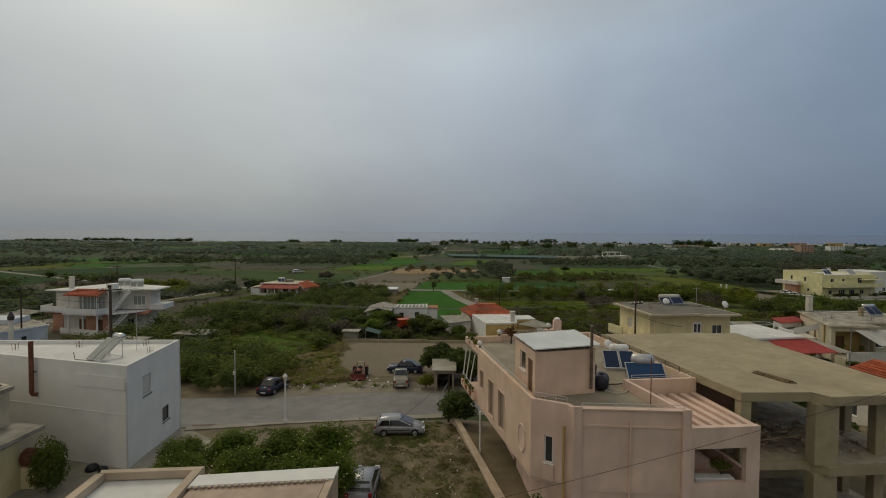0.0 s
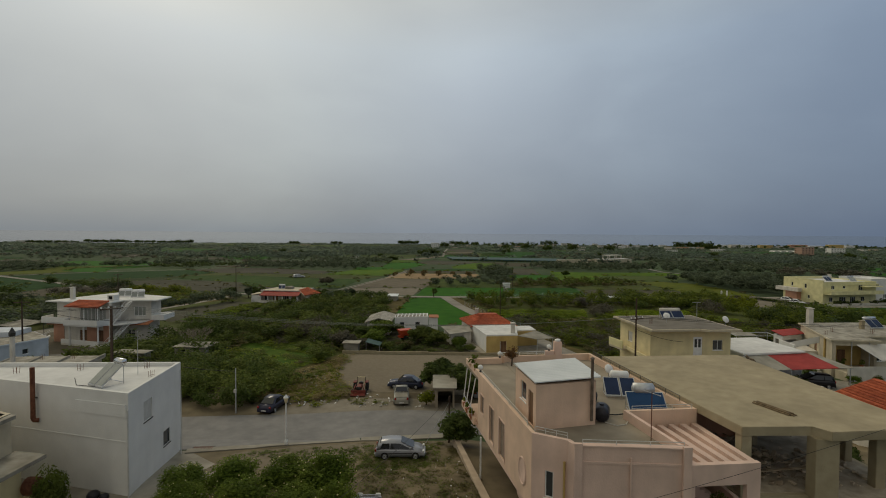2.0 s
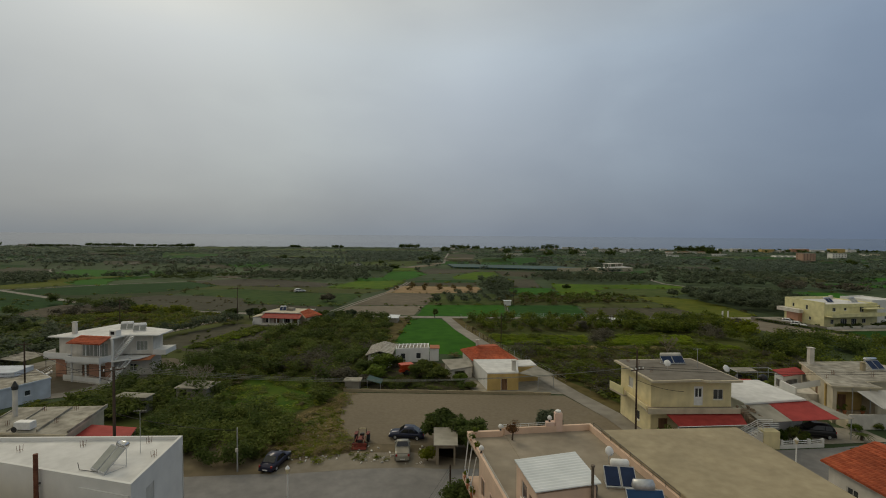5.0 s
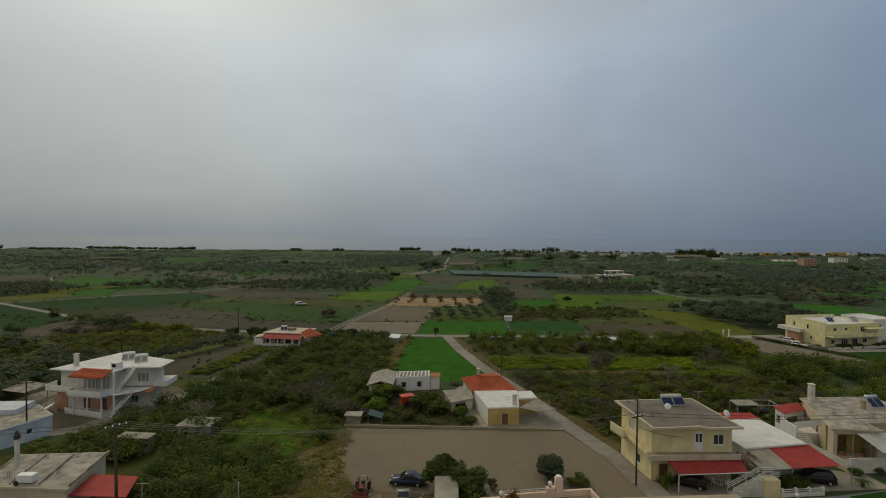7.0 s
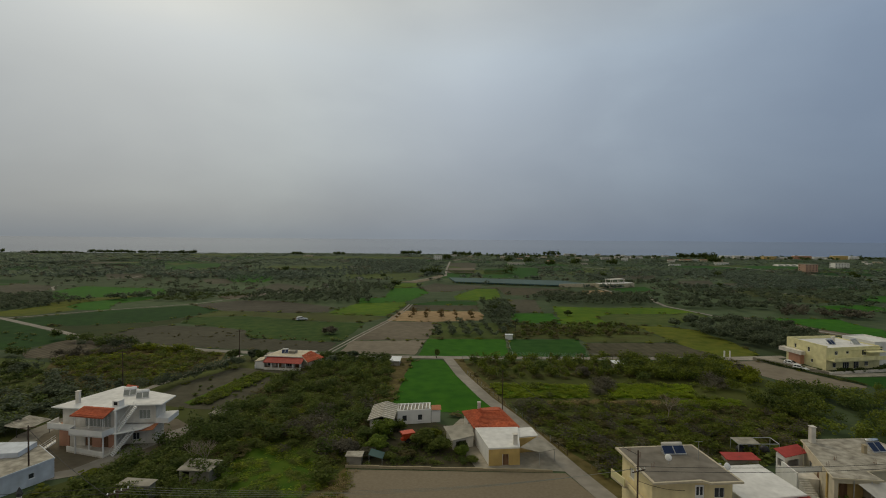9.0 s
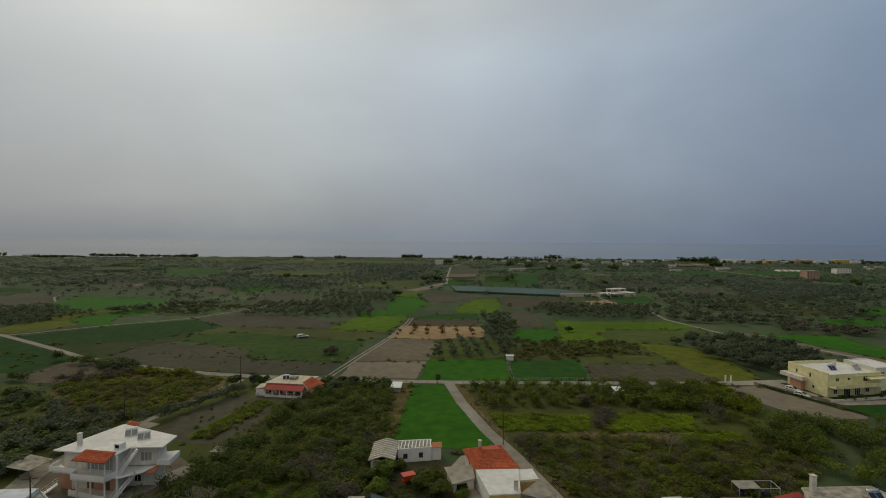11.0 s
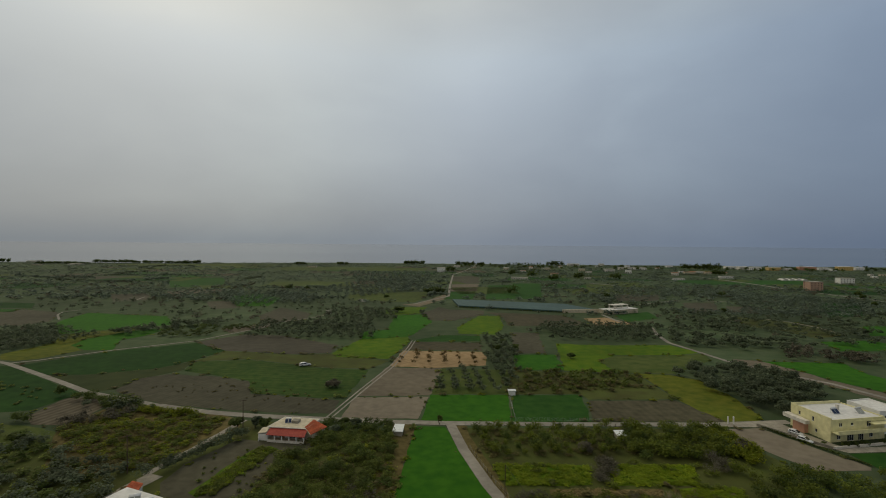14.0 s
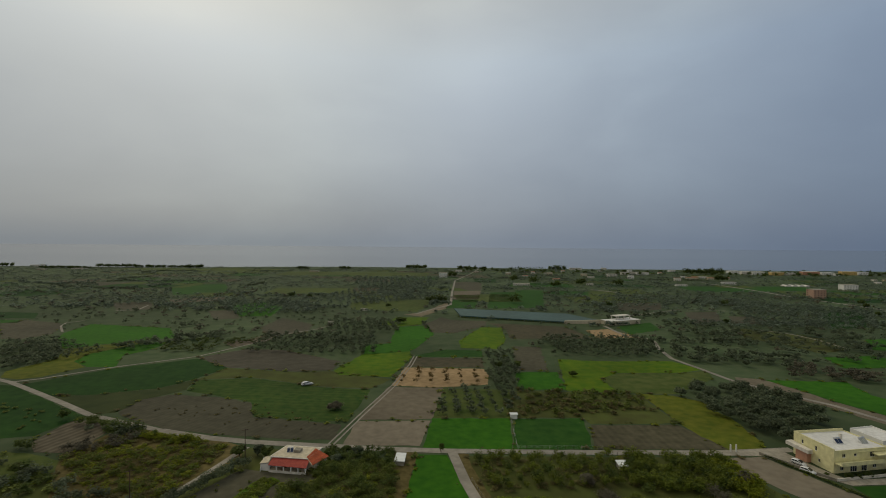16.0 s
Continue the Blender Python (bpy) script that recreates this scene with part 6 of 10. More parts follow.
part("drainpipe", pipe([(9.2, 23.68, 6.3), (9.2, 23.68, -0.7)], 0.05, 8), PINK_PALE, pk)
part("column", rod((2.75, 35.2, -0.7), (2.75, 35.2, 2.45), 0.07, seg=12), WHITE_PAINT, pk)
# raised bands and pilasters on the front
part("pilaster", box(6.45, 6.85, 23.74, 23.88, -0.7, 6.95), PINK_PALE, pk)
part("pilaster", box(11.65, 12.05, 23.42, 23.6, -0.7, 6.95), PINK_PALE, pk)
part("band", slab4([(6.85, 23.83, 6.05), (11.65, 23.57, 6.05), (11.65, 23.64, 6.05), (6.85, 23.9, 6.05)], 0.1), PINK_PALE, pk)
part("coping", slab4([(6.45, 23.8, 6.86), (12.05, 23.5, 6.86), (12.05, 23.86, 6.86), (6.45, 24.15, 6.86)], 0.057), PINK_PALE, pk)
part("panel_under_window", prism([(5.2, 25.02), (5.72, 24.74), (5.7, 24.7), (5.18, 24.98)], 2.75, 3.52), PINK_PALE, pk)
ring = bmesh.new()
for k in range(28):
    a, b = k * math.tau / 28, (k + 1) * math.tau / 28
    rod((0, math.cos(a) * 0.55, math.sin(a) * 0.72), (0, math.cos(b) * 0.55, math.sin(b) * 0.72), 0.06, seg=6, bm=ring)
rw = part("round_window_frame", ring, PINK_PALE, pk)
rw.matrix_basis = pose(4.40, 26.75, 4.15, 0, 0, 10)
gl = lathe([(0.5, -0.015), (0.5, 0.015)], 28)
bmesh.ops.rotate(gl, verts=gl.verts[:], cent=(0, 0, 0), matrix=Matrix.Rotation(radians(90), 3, "Y"))
bmesh.ops.scale(gl, verts=gl.verts[:], vec=(1, 1, 1.35))
part("round_window_pane", gl, PINK_PALE, rw)
for a, b in (((4.85, 25.6), (6.35, 24.75)), ((6.9, 23.95), (11.8, 23.72)), ((2.85, 36.0), (4.6, 26.4)), ((11.15, 28.75), (14.9, 29.2))):
    railing(pk, a, b, 6.8, 0.28, 3, SHUTTER)
railing(pk, (14.8, 30.5), (12.85, 42.0), 6.8, 0.35, 8, DARK_METAL)
part("chimney", box(9.55, 10.2, 42.1, 42.7, 6.28, 7.9, 0.04), PINK_PALE, pk)
part("chimney_cap", lathe([(0.2, 7.905), (0.25, 7.96), (0.25, 8.05), (0.1, 8.12)], 12, at=(9.87, 42.4, 0)), WHITE_PAINT, pk)
part("back_parapet", prism([(8.75, 41.95), (9.5, 42.06), (9.6, 42.6), (8.75, 42.45)], 6.803, 7.12), PINK_PALE, pk)
railing(pk, (5.0, 41.5), (8.7, 42.1), 6.8, 0.3, 5, WHITE_PAINT)
for x, y, z in ((4.75, 41.25, 6.72), (2.8, 36.95, 6.72), (9.1, 42.25, 7.12)):
    g = thing("globe_lamp", "white globe lamp on the parapet", "lamp", pose(x, y, z), "globe lamps")
    part("base", lathe([(0.1, 0), (0.06, 0.1), (0.05, 0.16)], 10), DARK_METAL, g)
    s = bmesh.new()
    bmesh.ops.create_uvsphere(s, u_segments=14, v_segments=10, radius=0.2, matrix=Matrix.Translation((0, 0, 0.34)))
    part("globe", s, WHITE_PAINT, g, smooth=True)
# stair hut with a sheet roof
HUT = [(5.15, 27.0), (8.75, 27.95), (8.35, 31.6), (4.55, 30.6)]
walls(pk, HUT, 6.283, 8.82, PINK, {3: [(1.0, 2.0, 1.0, 2.1, "glass"), (2.4, 3.2, 0.05, 1.95, "wood")]}, th=0.18)
sh = bmesh.new()
a, b, c, d = Vector((5.05, 26.88, 9.02)), Vector((8.98, 27.78, 9.12)), Vector((8.5, 31.72, 9.18)), Vector((4.42, 30.74, 9.06))
cols = 26
up = [[sh.verts.new(p.lerp(q, k / cols) + Vector((0, 0, 0.04 * (k % 2)))) for k in range(cols + 1)] for p, q in ((b, c), (a, d))]
dn = [[sh.verts.new(p.lerp(q, k / cols) + Vector((0, 0, 0.04 * (k % 2) - 0.06))) for k in range(cols + 1)] for p, q in ((b, c), (a, d))]
for k in range(cols):
    sh.faces.new((up[0][k], up[0][k + 1], up[1][k + 1], up[1][k]))
    sh.faces.new((dn[0][k + 1], dn[0][k], dn[1][k], dn[1][k + 1]))
    sh.faces.new((dn[0][k], dn[0][k + 1], up[0][k + 1], up[0][k]))
    sh.faces.new((dn[1][k + 1], dn[1][k], up[1][k], up[1][k + 1]))
for k in (0, cols):
    sh.faces.new((dn[0][k], up[0][k], up[1][k], dn[1][k]))
part("sheet_roof", sh, SHEET, pk, "pale corrugated sheet roof")
FLUE = mat("sooty_flue_metal", (0.10, 0.075, 0.055), (0.2, 0.16, 0.125), 3, 0.7, metal=0.3, large=0.2)
f2 = thing("metal_flue", "brown metal flue standing beside the stair hut", "flue")
part("pipe", rod((8.45, 27.68, 6.6), (8.45, 27.68, 10.1), 0.085, seg=12), FLUE, f2)
part("cowl", lathe([(0.09, 10.1), (0.12, 10.13), (0.12, 10.2), (0.04, 10.24)], 10, at=(8.45, 27.68, 0)), FLUE, f2)
part("bracket", box(8.4, 8.5, 27.74, 27.9, 7.6, 7.66), DARK_METAL, f2)
# roof equipment
solar_heater(11.9, 32.4, 6.3, -6, 2, CELL, WHITE_PAINT, 1.0, "solar water heater with two dark blue collectors", tl=0.3, shift=0.1)
solar_heater(12.5, 29.45, 6.3, -4, 1, mat("blue_collector_glass", (0.010, 0.045, 0.12), (0.018, 0.065, 0.16), 0.8, 0.3, large=0.15, spec=0.22), METAL, 1.0, "solar water heater with one wide blue collector", 1.4, 2.3, 0.3, 0.0, 0.36)
for x, y, s in ((9.35, 28.7, 0.9), (9.6, 31.6, 0.75)):
    tk = thing("water_tank", "black plastic water tank lying on the roof", "water tank", pose(x, y, 6.29, 0, 0, 70), "roof tanks")
    b = lathe([(0.12, -0.75 * s), (0.42 * s, -0.66 * s), (0.5 * s, -0.5 * s), (0.48 * s, -0.2 * s), (0.5 * s, 0), (0.48 * s, 0.2 * s), (0.5 * s, 0.5 * s), (0.42 * s, 0.66 * s), (0.12, 0.75 * s)], 20)
    bmesh.ops.rotate(b, verts=b.verts[:], cent=(0, 0, 0), matrix=Matrix.Rotation(radians(90), 3, "Y"))
    bmesh.ops.translate(b, verts=b.verts[:], vec=(0, 0, 0.5 * s))
    part("body", b, PLASTIC_BLACK, tk, smooth=True)
    part("cap", rod((0, 0, 0.98 * s), (0, 0, 1.06 * s), 0.14, seg=12), PLASTIC_BLACK, tk)
hs = thing("hose", "pale hose lying across the roof", "hose")
part("tube", pipe([(9.4, 28.2, 6.32), (9.9, 27.7, 6.32), (10.5, 27.9, 6.32), (11.1, 28.9, 6.32)], 0.035), WHITE_WARM, hs)
hs = thing("hose", "black pipe lying across the roof", "hose")
part("tube", pipe([(9.6, 29.4, 6.33), (10.4, 29.2, 6.4), (11.4, 29.5, 6.4), (14.2, 29.9, 6.34)], 0.04), DARK_METAL, hs)
an = thing("tv_antenna", "tv antenna on a rusty mast beside the parapet", "antenna", pose(11.05, 25.8, 6.28))
part("mast", rod((0, 0, 0), (0, 0, 2.6), 0.025), RUST, an)
part("boom", rod((-0.5, 0.25, 2.65), (0.4, -0.2, 2.45), 0.02), METAL, an)
dish(12.3, 36.4, 6.3, 20, 0.36)
# pergola bay
wall(pk, (12.06, 23.58), (15.7, 23.95), -0.7, 6.0, PINK_PALE, [(0.25, 2.95, 3.9, 5.65, "open")], 0.3)
for k in range(6):
    u = k / 5
    x0, x1 = 12.35 + 3.1 * u, 11.35 + 3.6 * u
    part("pergola_beam", slab4([(x0 - 0.17, 23.95 + 0.3 * u, 5.98), (x0 + 0.17, 23.95 + 0.3 * u, 5.98), (x1 + 0.17, 28.6 + 0.45 * u, 5.98), (x1 - 0.17, 28.6 + 0.45 * u, 5.98)], 0.25), PINK_PALE, pk)
part("pergola_deck", slab4([(12.3, 24.0, 5.7), (15.4, 24.25, 5.7), (15.1, 29.1, 5.7), (11.1, 28.6, 5.7)], 0.08), PINK_PALE, pk)
part("terrace_wall", prism([(15.45, 24.25), (15.7, 24.25), (15.4, 29.1), (15.2, 29.1)], -0.7, 3.4), PINK_PALE, pk)
st = bmesh.new()
for k in range(9):
    bx(st, 12.6 + 0.26 * k, 12.86 + 0.26 * k, 26.2, 27.3, 2.7, 2.72 + 0.18 * (9 - k))
part("stair", st, PINK_PALE, pk)
part("stair_rail", pipe([(12.6, 26.15, 5.3), (14.9, 26.15, 3.7)], 0.03), METAL, pk)
tree("potted_shrub", "green shrub in a white planter on the terrace", 14.3, 24.75, 0.9, 0.65, LEAF_CITRUS, 900, 0.09, 14, 2, z=3.15, category="plant")
pb = thing("planter_box", "white planter box on the terrace", "planter", pose(13.6, 24.5, 2.7))
part("trough", box(-0.9, 1.1, -0.25, 0.3, 0, 0.5, 0.03), WHITE_PAINT, pb)
tree("roof_shrub", "reddish shrub growing on the roof terrace", 5.6, 40.3, 1.7, 0.75, mat("russet_leaves", (0.10, 0.045, 0.015), (0.18, 0.09, 0.03), 0.5, 0.8, island=0.4, large=0.2, world_space=True), 900, 0.1, 14, 3, z=6.28, category="plant")
for k, (x, y, z) in enumerate(((2.6, 38.1, 6.25), (2.3, 39.6, 6.25), (2.2, 37.6, 2.85), (1.95, 39.0, 2.85), (1.8, 40.3, 2.85), (2.6, 41.0, 6.25))):
    p = thing("potted_plant", "flowering plant in a terracotta pot", "plant", pose(x, y, z), "balcony plants")
    part("pot", lathe([(0.13, 0), (0.19, 0.3), (0.21, 0.3), (0.21, 0.36), (0.17, 0.36)], 12), TERRACOTTA, p)
    part("leaves", quads_mesh("leaves", crown(220, 0.07, 0.32, 0.36, 9, 40 + k) + np.array([0, 0, 0.62])), LEAF_CITRUS if k % 2 else LEAF_YELLOW, p)
# low white boundary wall and steps beside it
bw = thing("boundary_wall", "low white plastered boundary wall", "wall")
part("wall", prism([(0.8, 42.4), (1.14, 42.4), (4.3, 26.0), (3.75, 26.0)], -1.3, -0.4), TAN, bw)
part("coping", prism([(0.76, 42.45), (1.18, 42.45), (4.36, 25.9), (3.7, 25.9)], -0.397, -0.34, bevel=0.01), TAN, bw)

# bare concrete frame of an unfinished building
cf = thing("concrete_frame_building", "unfinished bare concrete frame building, two open storeys", "building")
CF = [(15.85, 25.8), (19.7, 26.0), (20.15, 25.2), (26.1, 25.8), (24.9, 41.6), (13.15, 40.7)]
part("roof_slab", prism(CF, 6.55, 7.05, bevel=0.03), CONCRETE, cf)
part("upper_floor_slab", prism(inset(CF, 0.02), 2.85, 3.3), CONCRETE, cf)
for x, y, w, d in ((16.15, 26.15, 0.55, 0.6), (20.2, 25.85, 1.25, 0.7), (24.1, 27.0, 0.55, 0.55), (25.0, 30.2, 0.45, 0.45), (15.1, 32.0, 0.5, 0.5), (14.1, 38.0, 0.5, 0.5), (20.6, 32.5, 0.5, 0.5), (25.0, 32.5, 0.5, 0.5), (24.6, 40.7, 0.5, 0.5), (19.0, 40.4, 0.5, 0.5), (13.75, 40.2, 0.5, 0.5), (22.6, 29.0, 0.4, 0.5)):
    for z0, z1 in ((-0.7, 2.847), (3.303, 6.547)):
        part("column", box(x - w / 2, x + w / 2, y - d / 2, y + d / 2, z0, z1, 0.02), CONCRETE, cf)
# mottled beige for the open floors, paler than the bare concrete
FLOOR_BEIGE = mat("pale_beige_floor", (0.30, 0.25, 0.185), (0.44, 0.375, 0.285), 1.6, 0.95, 0.4, 8, large=0.25, lscale=0.4)
part("beige_floor_layer", prism(inset(CF, 0.3), 3.304, 3.32), FLOOR_BEIGE, cf, "thin pale beige layer on the open floor")
part("ground_slab", prism(inset(CF, 0.1), -0.75, -0.5), FLOOR_BEIGE, cf)
# unseen wall added to keep light out of the ground storey
part("light_block_wall", prism([(25.15, 32.8), (24.75, 40.4), (24.95, 40.4), (25.35, 32.8)], -0.7, 2.84), CONCRETE, cf)
part("brick_infill", prism([(15.5, 40.45), (24.3, 41.15), (24.3, 41.3), (15.5, 40.6)], -0.7, 2.84), CONCRETE, cf)
part("back_infill", prism([(15.0, 40.35), (24.2, 41.05), (24.2, 40.9), (15.0, 40.2)], 3.31, 6.54), CONCRETE, cf)
part("partition", prism([(15.3, 33.2), (20.2, 33.6), (20.2, 33.8), (15.3, 33.4)], 3.31, 6.54), SALMON, cf, "bare red brick partition")
part("partition", prism([(20.3, 33.0), (20.5, 33.0), (20.9, 38.0), (20.7, 38.0)], 3.31, 6.54), CONCRETE, cf)
part("partition", prism([(15.2, 31.2), (24.6, 32.0), (24.6, 32.2), (15.2, 31.4)], -0.7, 2.84), CONCRETE, cf)
part("infill_wall", prism([(13.65, 39.6), (14.05, 38.4), (14.2, 38.4), (13.85, 39.6)], 3.31, 6.54), CONCRETE, cf)
PALE_WOOD = mat("weathered_pale_wood", (0.12, 0.085, 0.045), (0.24, 0.17, 0.095), 3, 0.85, 0.2, large=0.2)
hl = thing("plank_pile", "small pile of weathered planks lying on the concrete roof", "planks")
for k in range(5):
    o, e = 0.105 * k - 0.2, 0.1 * math.sin(k * 2.4)
    lift = 7.09 + 0.055 * (k % 2)
    part("plank", slab4([(18.9 + o, 29.55 + e, lift + 0.03), (18.99 + o, 29.58 + e, lift + 0.03), (19.74 + o, 27.5 + e, lift + 0.03), (19.65 + o, 27.47 + e, lift + 0.03)], 0.045), PALE_WOOD, hl)
rb = bmesh.new()
g = random.Random(5)
for k in range(260):
    x, y = (18.5 + g.gauss(0, 2.0), 29.5 + g.gauss(0, 2.0)) if k % 3 else (22.5 + g.gauss(0, 1.6), 29 + g.gauss(0, 1.6))
    x, y = min(max(x, 15.6), 24.2), min(max(y, 27), 39.5)
    s = g.uniform(0.05, 0.24)
    hgt = max(0, 0.8 - 0.25 * math.hypot(x - 18.5, y - 29.5)) * g.random()
    m = Matrix.Translation((x, y, 3.32 + s * 0.3 + hgt)) @ Euler((g.uniform(-0.5, 0.5), g.uniform(-0.5, 0.5), g.uniform(0, 6))).to_matrix().to_4x4()
    r = bmesh.ops.create_cube(rb, size=1.0, matrix=m @ Matrix.Diagonal((s * g.uniform(0.8, 2.8), s, s * 0.5, 1)))
for k in range(26):
    x, y = 17.6 + g.gauss(0, 1.3), 31 + g.gauss(0, 1.8)
    m = Matrix.Translation((min(max(x, 15.8), 24), min(max(y, 27), 39), 3.5 + 0.5 * g.random())) @ Euler((g.uniform(-0.3, 0.3), g.uniform(-0.3, 0.3), g.uniform(0, 6))).to_matrix().to_4x4()
    bmesh.ops.create_cube(rb, size=1.0, matrix=m @ Matrix.Diagonal((g.uniform(0.9, 2.2), 0.14, 0.04, 1)))
tagged(part("rubble", rb, mat("broken_masonry", (0.26, 0.2, 0.14), (0.46, 0.38, 0.28), 1.5, 0.95, 0.4, large=0.2, island=0.35)), "heap of rubble and boards on the open floor", "rubble", kind="stuff")

field("yard", [(13, 23.5), (40, 24), (39, 43), (37, 50), (26, 50), (24.8, 44), (12.5, 44)], DIRT, "earth yard under the frame building", 0.03, category="yard")

# yellow two-storey house with a red awning and outside stair
yh = thing("yellow_house", "yellow two-storey house with flat roof and red awning", "house")
YHu = [(26.0, 61.6), (36.3, 62.0), (35.4, 70.5), (25.0, 69.4)]
walls(yh, YHu, 1.75, 5.35, YELLOW, {0: [(5.5, 6.7, 0.15, 2.6, "white_door"), (8.0, 9.3, 0.9, 2.2, "glass")], 3: [(2.2, 3.4, 1.0, 2.3, "shutter")]})
walls(yh, YHu, -1.9, 1.5, YELLOW, {0: [(1.0, 2.2, 0.1, 2.2, "wood"), (4, 6, 0.9, 2.1, "glass")], 3: [(4.2, 5.2, 0.9, 2.1, "glass")]})
part("middle_slab", prism([(25.0, 60.3), (36.6, 60.8), (36.3, 62.3), (35.4, 70.5), (25.0, 69.4), (23.4, 69.4), (24.2, 66.3), (25.2, 66.4)], 1.503, 1.75), CREAM, yh)
part("roof", prism([(25.3, 59.6), (31.6, 60.4), (32.4, 59.8), (36.7, 60.2), (35.7, 71.2), (24.1, 69.9)], 5.353, 5.6, bevel=0.02), CREAM, yh)
part("roof_deck", prism([(25.6, 59.95), (31.6, 60.75), (32.4, 60.15), (36.3, 60.5), (35.4, 70.8), (24.5, 69.6)], 5.604, 5.63), DARK_ROOF, yh)
part("terrace_parapet", prism([(25.1, 60.35), (36.7, 60.85), (36.7, 60.6), (25.1, 60.1)], 1.35, 2.0), CREAM, yh)
part("terrace_floor", prism([(25.3, 60.38), (36.5, 60.88), (36.25, 61.9), (25.6, 61.5)], 1.753, 1.78), GREY_ROOF, yh)
part("side_parapet", prism([(25.0, 60.6), (25.18, 60.6), (24.8, 66.2), (24.6, 66.2)], 1.753, 2.2), YELLOW, yh)
part("balcony_parapet", prism([(23.4, 69.4), (23.55, 69.4), (24.35, 66.4), (24.2, 66.3)], 1.753, 2.75), LEMON, yh)
part("terrace_column", rod((28.0, 58.4, -1.85), (28.0, 58.4, 0.5), 0.06), WHITE_PAINT, yh)
part("terrace_column", rod((36.5, 59.2, -1.85), (36.5, 59.2, 0.5), 0.06), WHITE_PAINT, yh)
aw = thing("awning", "red cloth awning over the terrace", "awning")
part("cloth", slab4([(28.0, 58.2, 0.6), (36.6, 59.0, 0.6), (37.0, 61.3, 1.35), (27.4, 60.7, 1.35)], 0.05), RED_CLOTH, aw)
part("front_bar", rod((28.0, 58.18, 0.56), (36.6, 58.98, 0.56), 0.05), WHITE_PAINT, aw)
solar_heater(31.6, 67.4, 5.63, 4, 2, CELL, WHITE_WARM, 1.0, "solar water heater with two wide dark collectors", 1.25, 1.55)
dish(29.4, 64.8, 5.63, -10, 0.44)
dish(35.8, 62.4, 5.63, 15, 0.46)
rebars(yh, [(26.2, 66.5), (26.8, 63.5), (25.6, 68.5)], 5.6, 0.8)
av = thing("tv_antenna", "tv antenna on a tall mast", "antenna", pose(34.0, 66.0, 5.63))
part("mast", rod((0, 0, 0), (0, 0, 2.6), 0.03), METAL, av)
part("boom", rod((-0.6, 0, 2.5), (0.6, 0.1, 2.5), 0.02), METAL, av)
part("flue", rod((36.9, 66.0, 2.5), (36.9, 66.0, 5.2), 0.16, seg=10), METAL, yh)
for k in range(8):
    u = k / 8
    x0, y0 = 36.75 + 1.3 * u, 61.5 - 2.6 * u
    part("stair_step", box(x0, x0 + 1.35, y0 - 0.34, y0, 0.3 - 0.02 * k, 1.72 - 0.17 * k), STONE, yh, "stone-clad step")
for s_, x0 in ((0, 36.72), (1, 38.12)):
    b = bmesh.new()
    gq = random.Random(70 + s_)
    for k in range(26):
        u = gq.random()
        m_ = Matrix.Translation((x0 + 1.3 * u + gq.uniform(-0.06, 0.06), 61.5 - 2.6 * u, 1.95 - 1.36 * u + gq.uniform(-0.25, 0.12))) @ Euler((gq.random(), gq.random(), gq.random() * 6)).to_matrix().to_4x4()
        bmesh.ops.create_icosphere(b, subdivisions=1, radius=gq.uniform(0.13, 0.22), matrix=m_)
    part("rubble_cheek", b, STONE, yh, "cheek of pale rubble stones")
part("landing", box(37.7, 39.6, 57.6, 58.95, -1.85, 0.33, 0.02), YELLOW, yh)
for k in range(11):
    part("stair_step", box(37.7 - 0.33 * (k + 1), 37.7 - 0.33 * k - 0.004, 57.7, 58.8, -1.85, 0.14 - 0.18 * k), WHITE_WARM, yh)
for y_ in (57.66, 58.84):
    b = bmesh.new()
    for h_ in (0.45, 0.7, 0.95):
        rod((39.5, y_, 0.33 + h_), (37.7, y_, 0.33 + h_), 0.035, seg=6, bm=b)
        rod((37.7, y_, 0.33 + h_), (34.1, y_, -1.7 + h_), 0.035, seg=6, bm=b)
    for k in range(6):
        x_ = 37.7 - 0.72 * k
        rod((x_, y_, 0.3 - 0.4 * k), (x_, y_, 1.28 - 0.4 * k), 0.03, seg=6, bm=b)
    part("stair_rail", b, WHITE_PAINT, yh, "white metal stair railing")


def garden_chair(x, y, ang, label="white plastic garden chair under the awning"):
    c = thing("garden_chair", label, "chair", pose(x, y, -1.74, 0, 0, ang), "terrace chairs")
    part("seat", box(-0.24, 0.24, -0.22, 0.24, 0.4, 0.44, 0.012), WHITE_PAINT, c)
    b = bmesh.new()
    for k in range(5):
        bx(b, -0.22 + 0.095 * k, -0.165 + 0.095 * k, 0.21, 0.245, 0.44, 0.86)
    bx(b, -0.24, 0.24, 0.2, 0.25, 0.84, 0.92)
    part("backrest", b, WHITE_PAINT, c)
    for sx in (-0.21, 0.21):
        part("armrest", box(sx - 0.025, sx + 0.025, -0.2, 0.22, 0.62, 0.65, 0.008), WHITE_PAINT, c)
        for sy in (-0.19, 0.2):
            part("leg", rod((sx * 1.15, sy * 1.15, 0), (sx, sy, 0.41 if sy > 0 else 0.63), 0.025, seg=6), WHITE_PAINT, c)
    return c


for x, y, a in ((33.3, 60.3, 20), (34.5, 60.0, 200), (35.3, 60.6, 100), (34.3, 61.0, 10)):
    garden_chair(x, y, a)
tb = thing("garden_table", "round white plastic table under the awning", "table", pose(34.2, 60.5, -1.74))
part("tabletop", lathe([(0.45, 0.68), (0.5, 0.7), (0.5, 0.72), (0.47, 0.73)], 18), WHITE_PAINT, tb)
part("pedestal", lathe([(0.28, 0), (0.06, 0.08), (0.05, 0.68)], 12), WHITE_PAINT, tb)

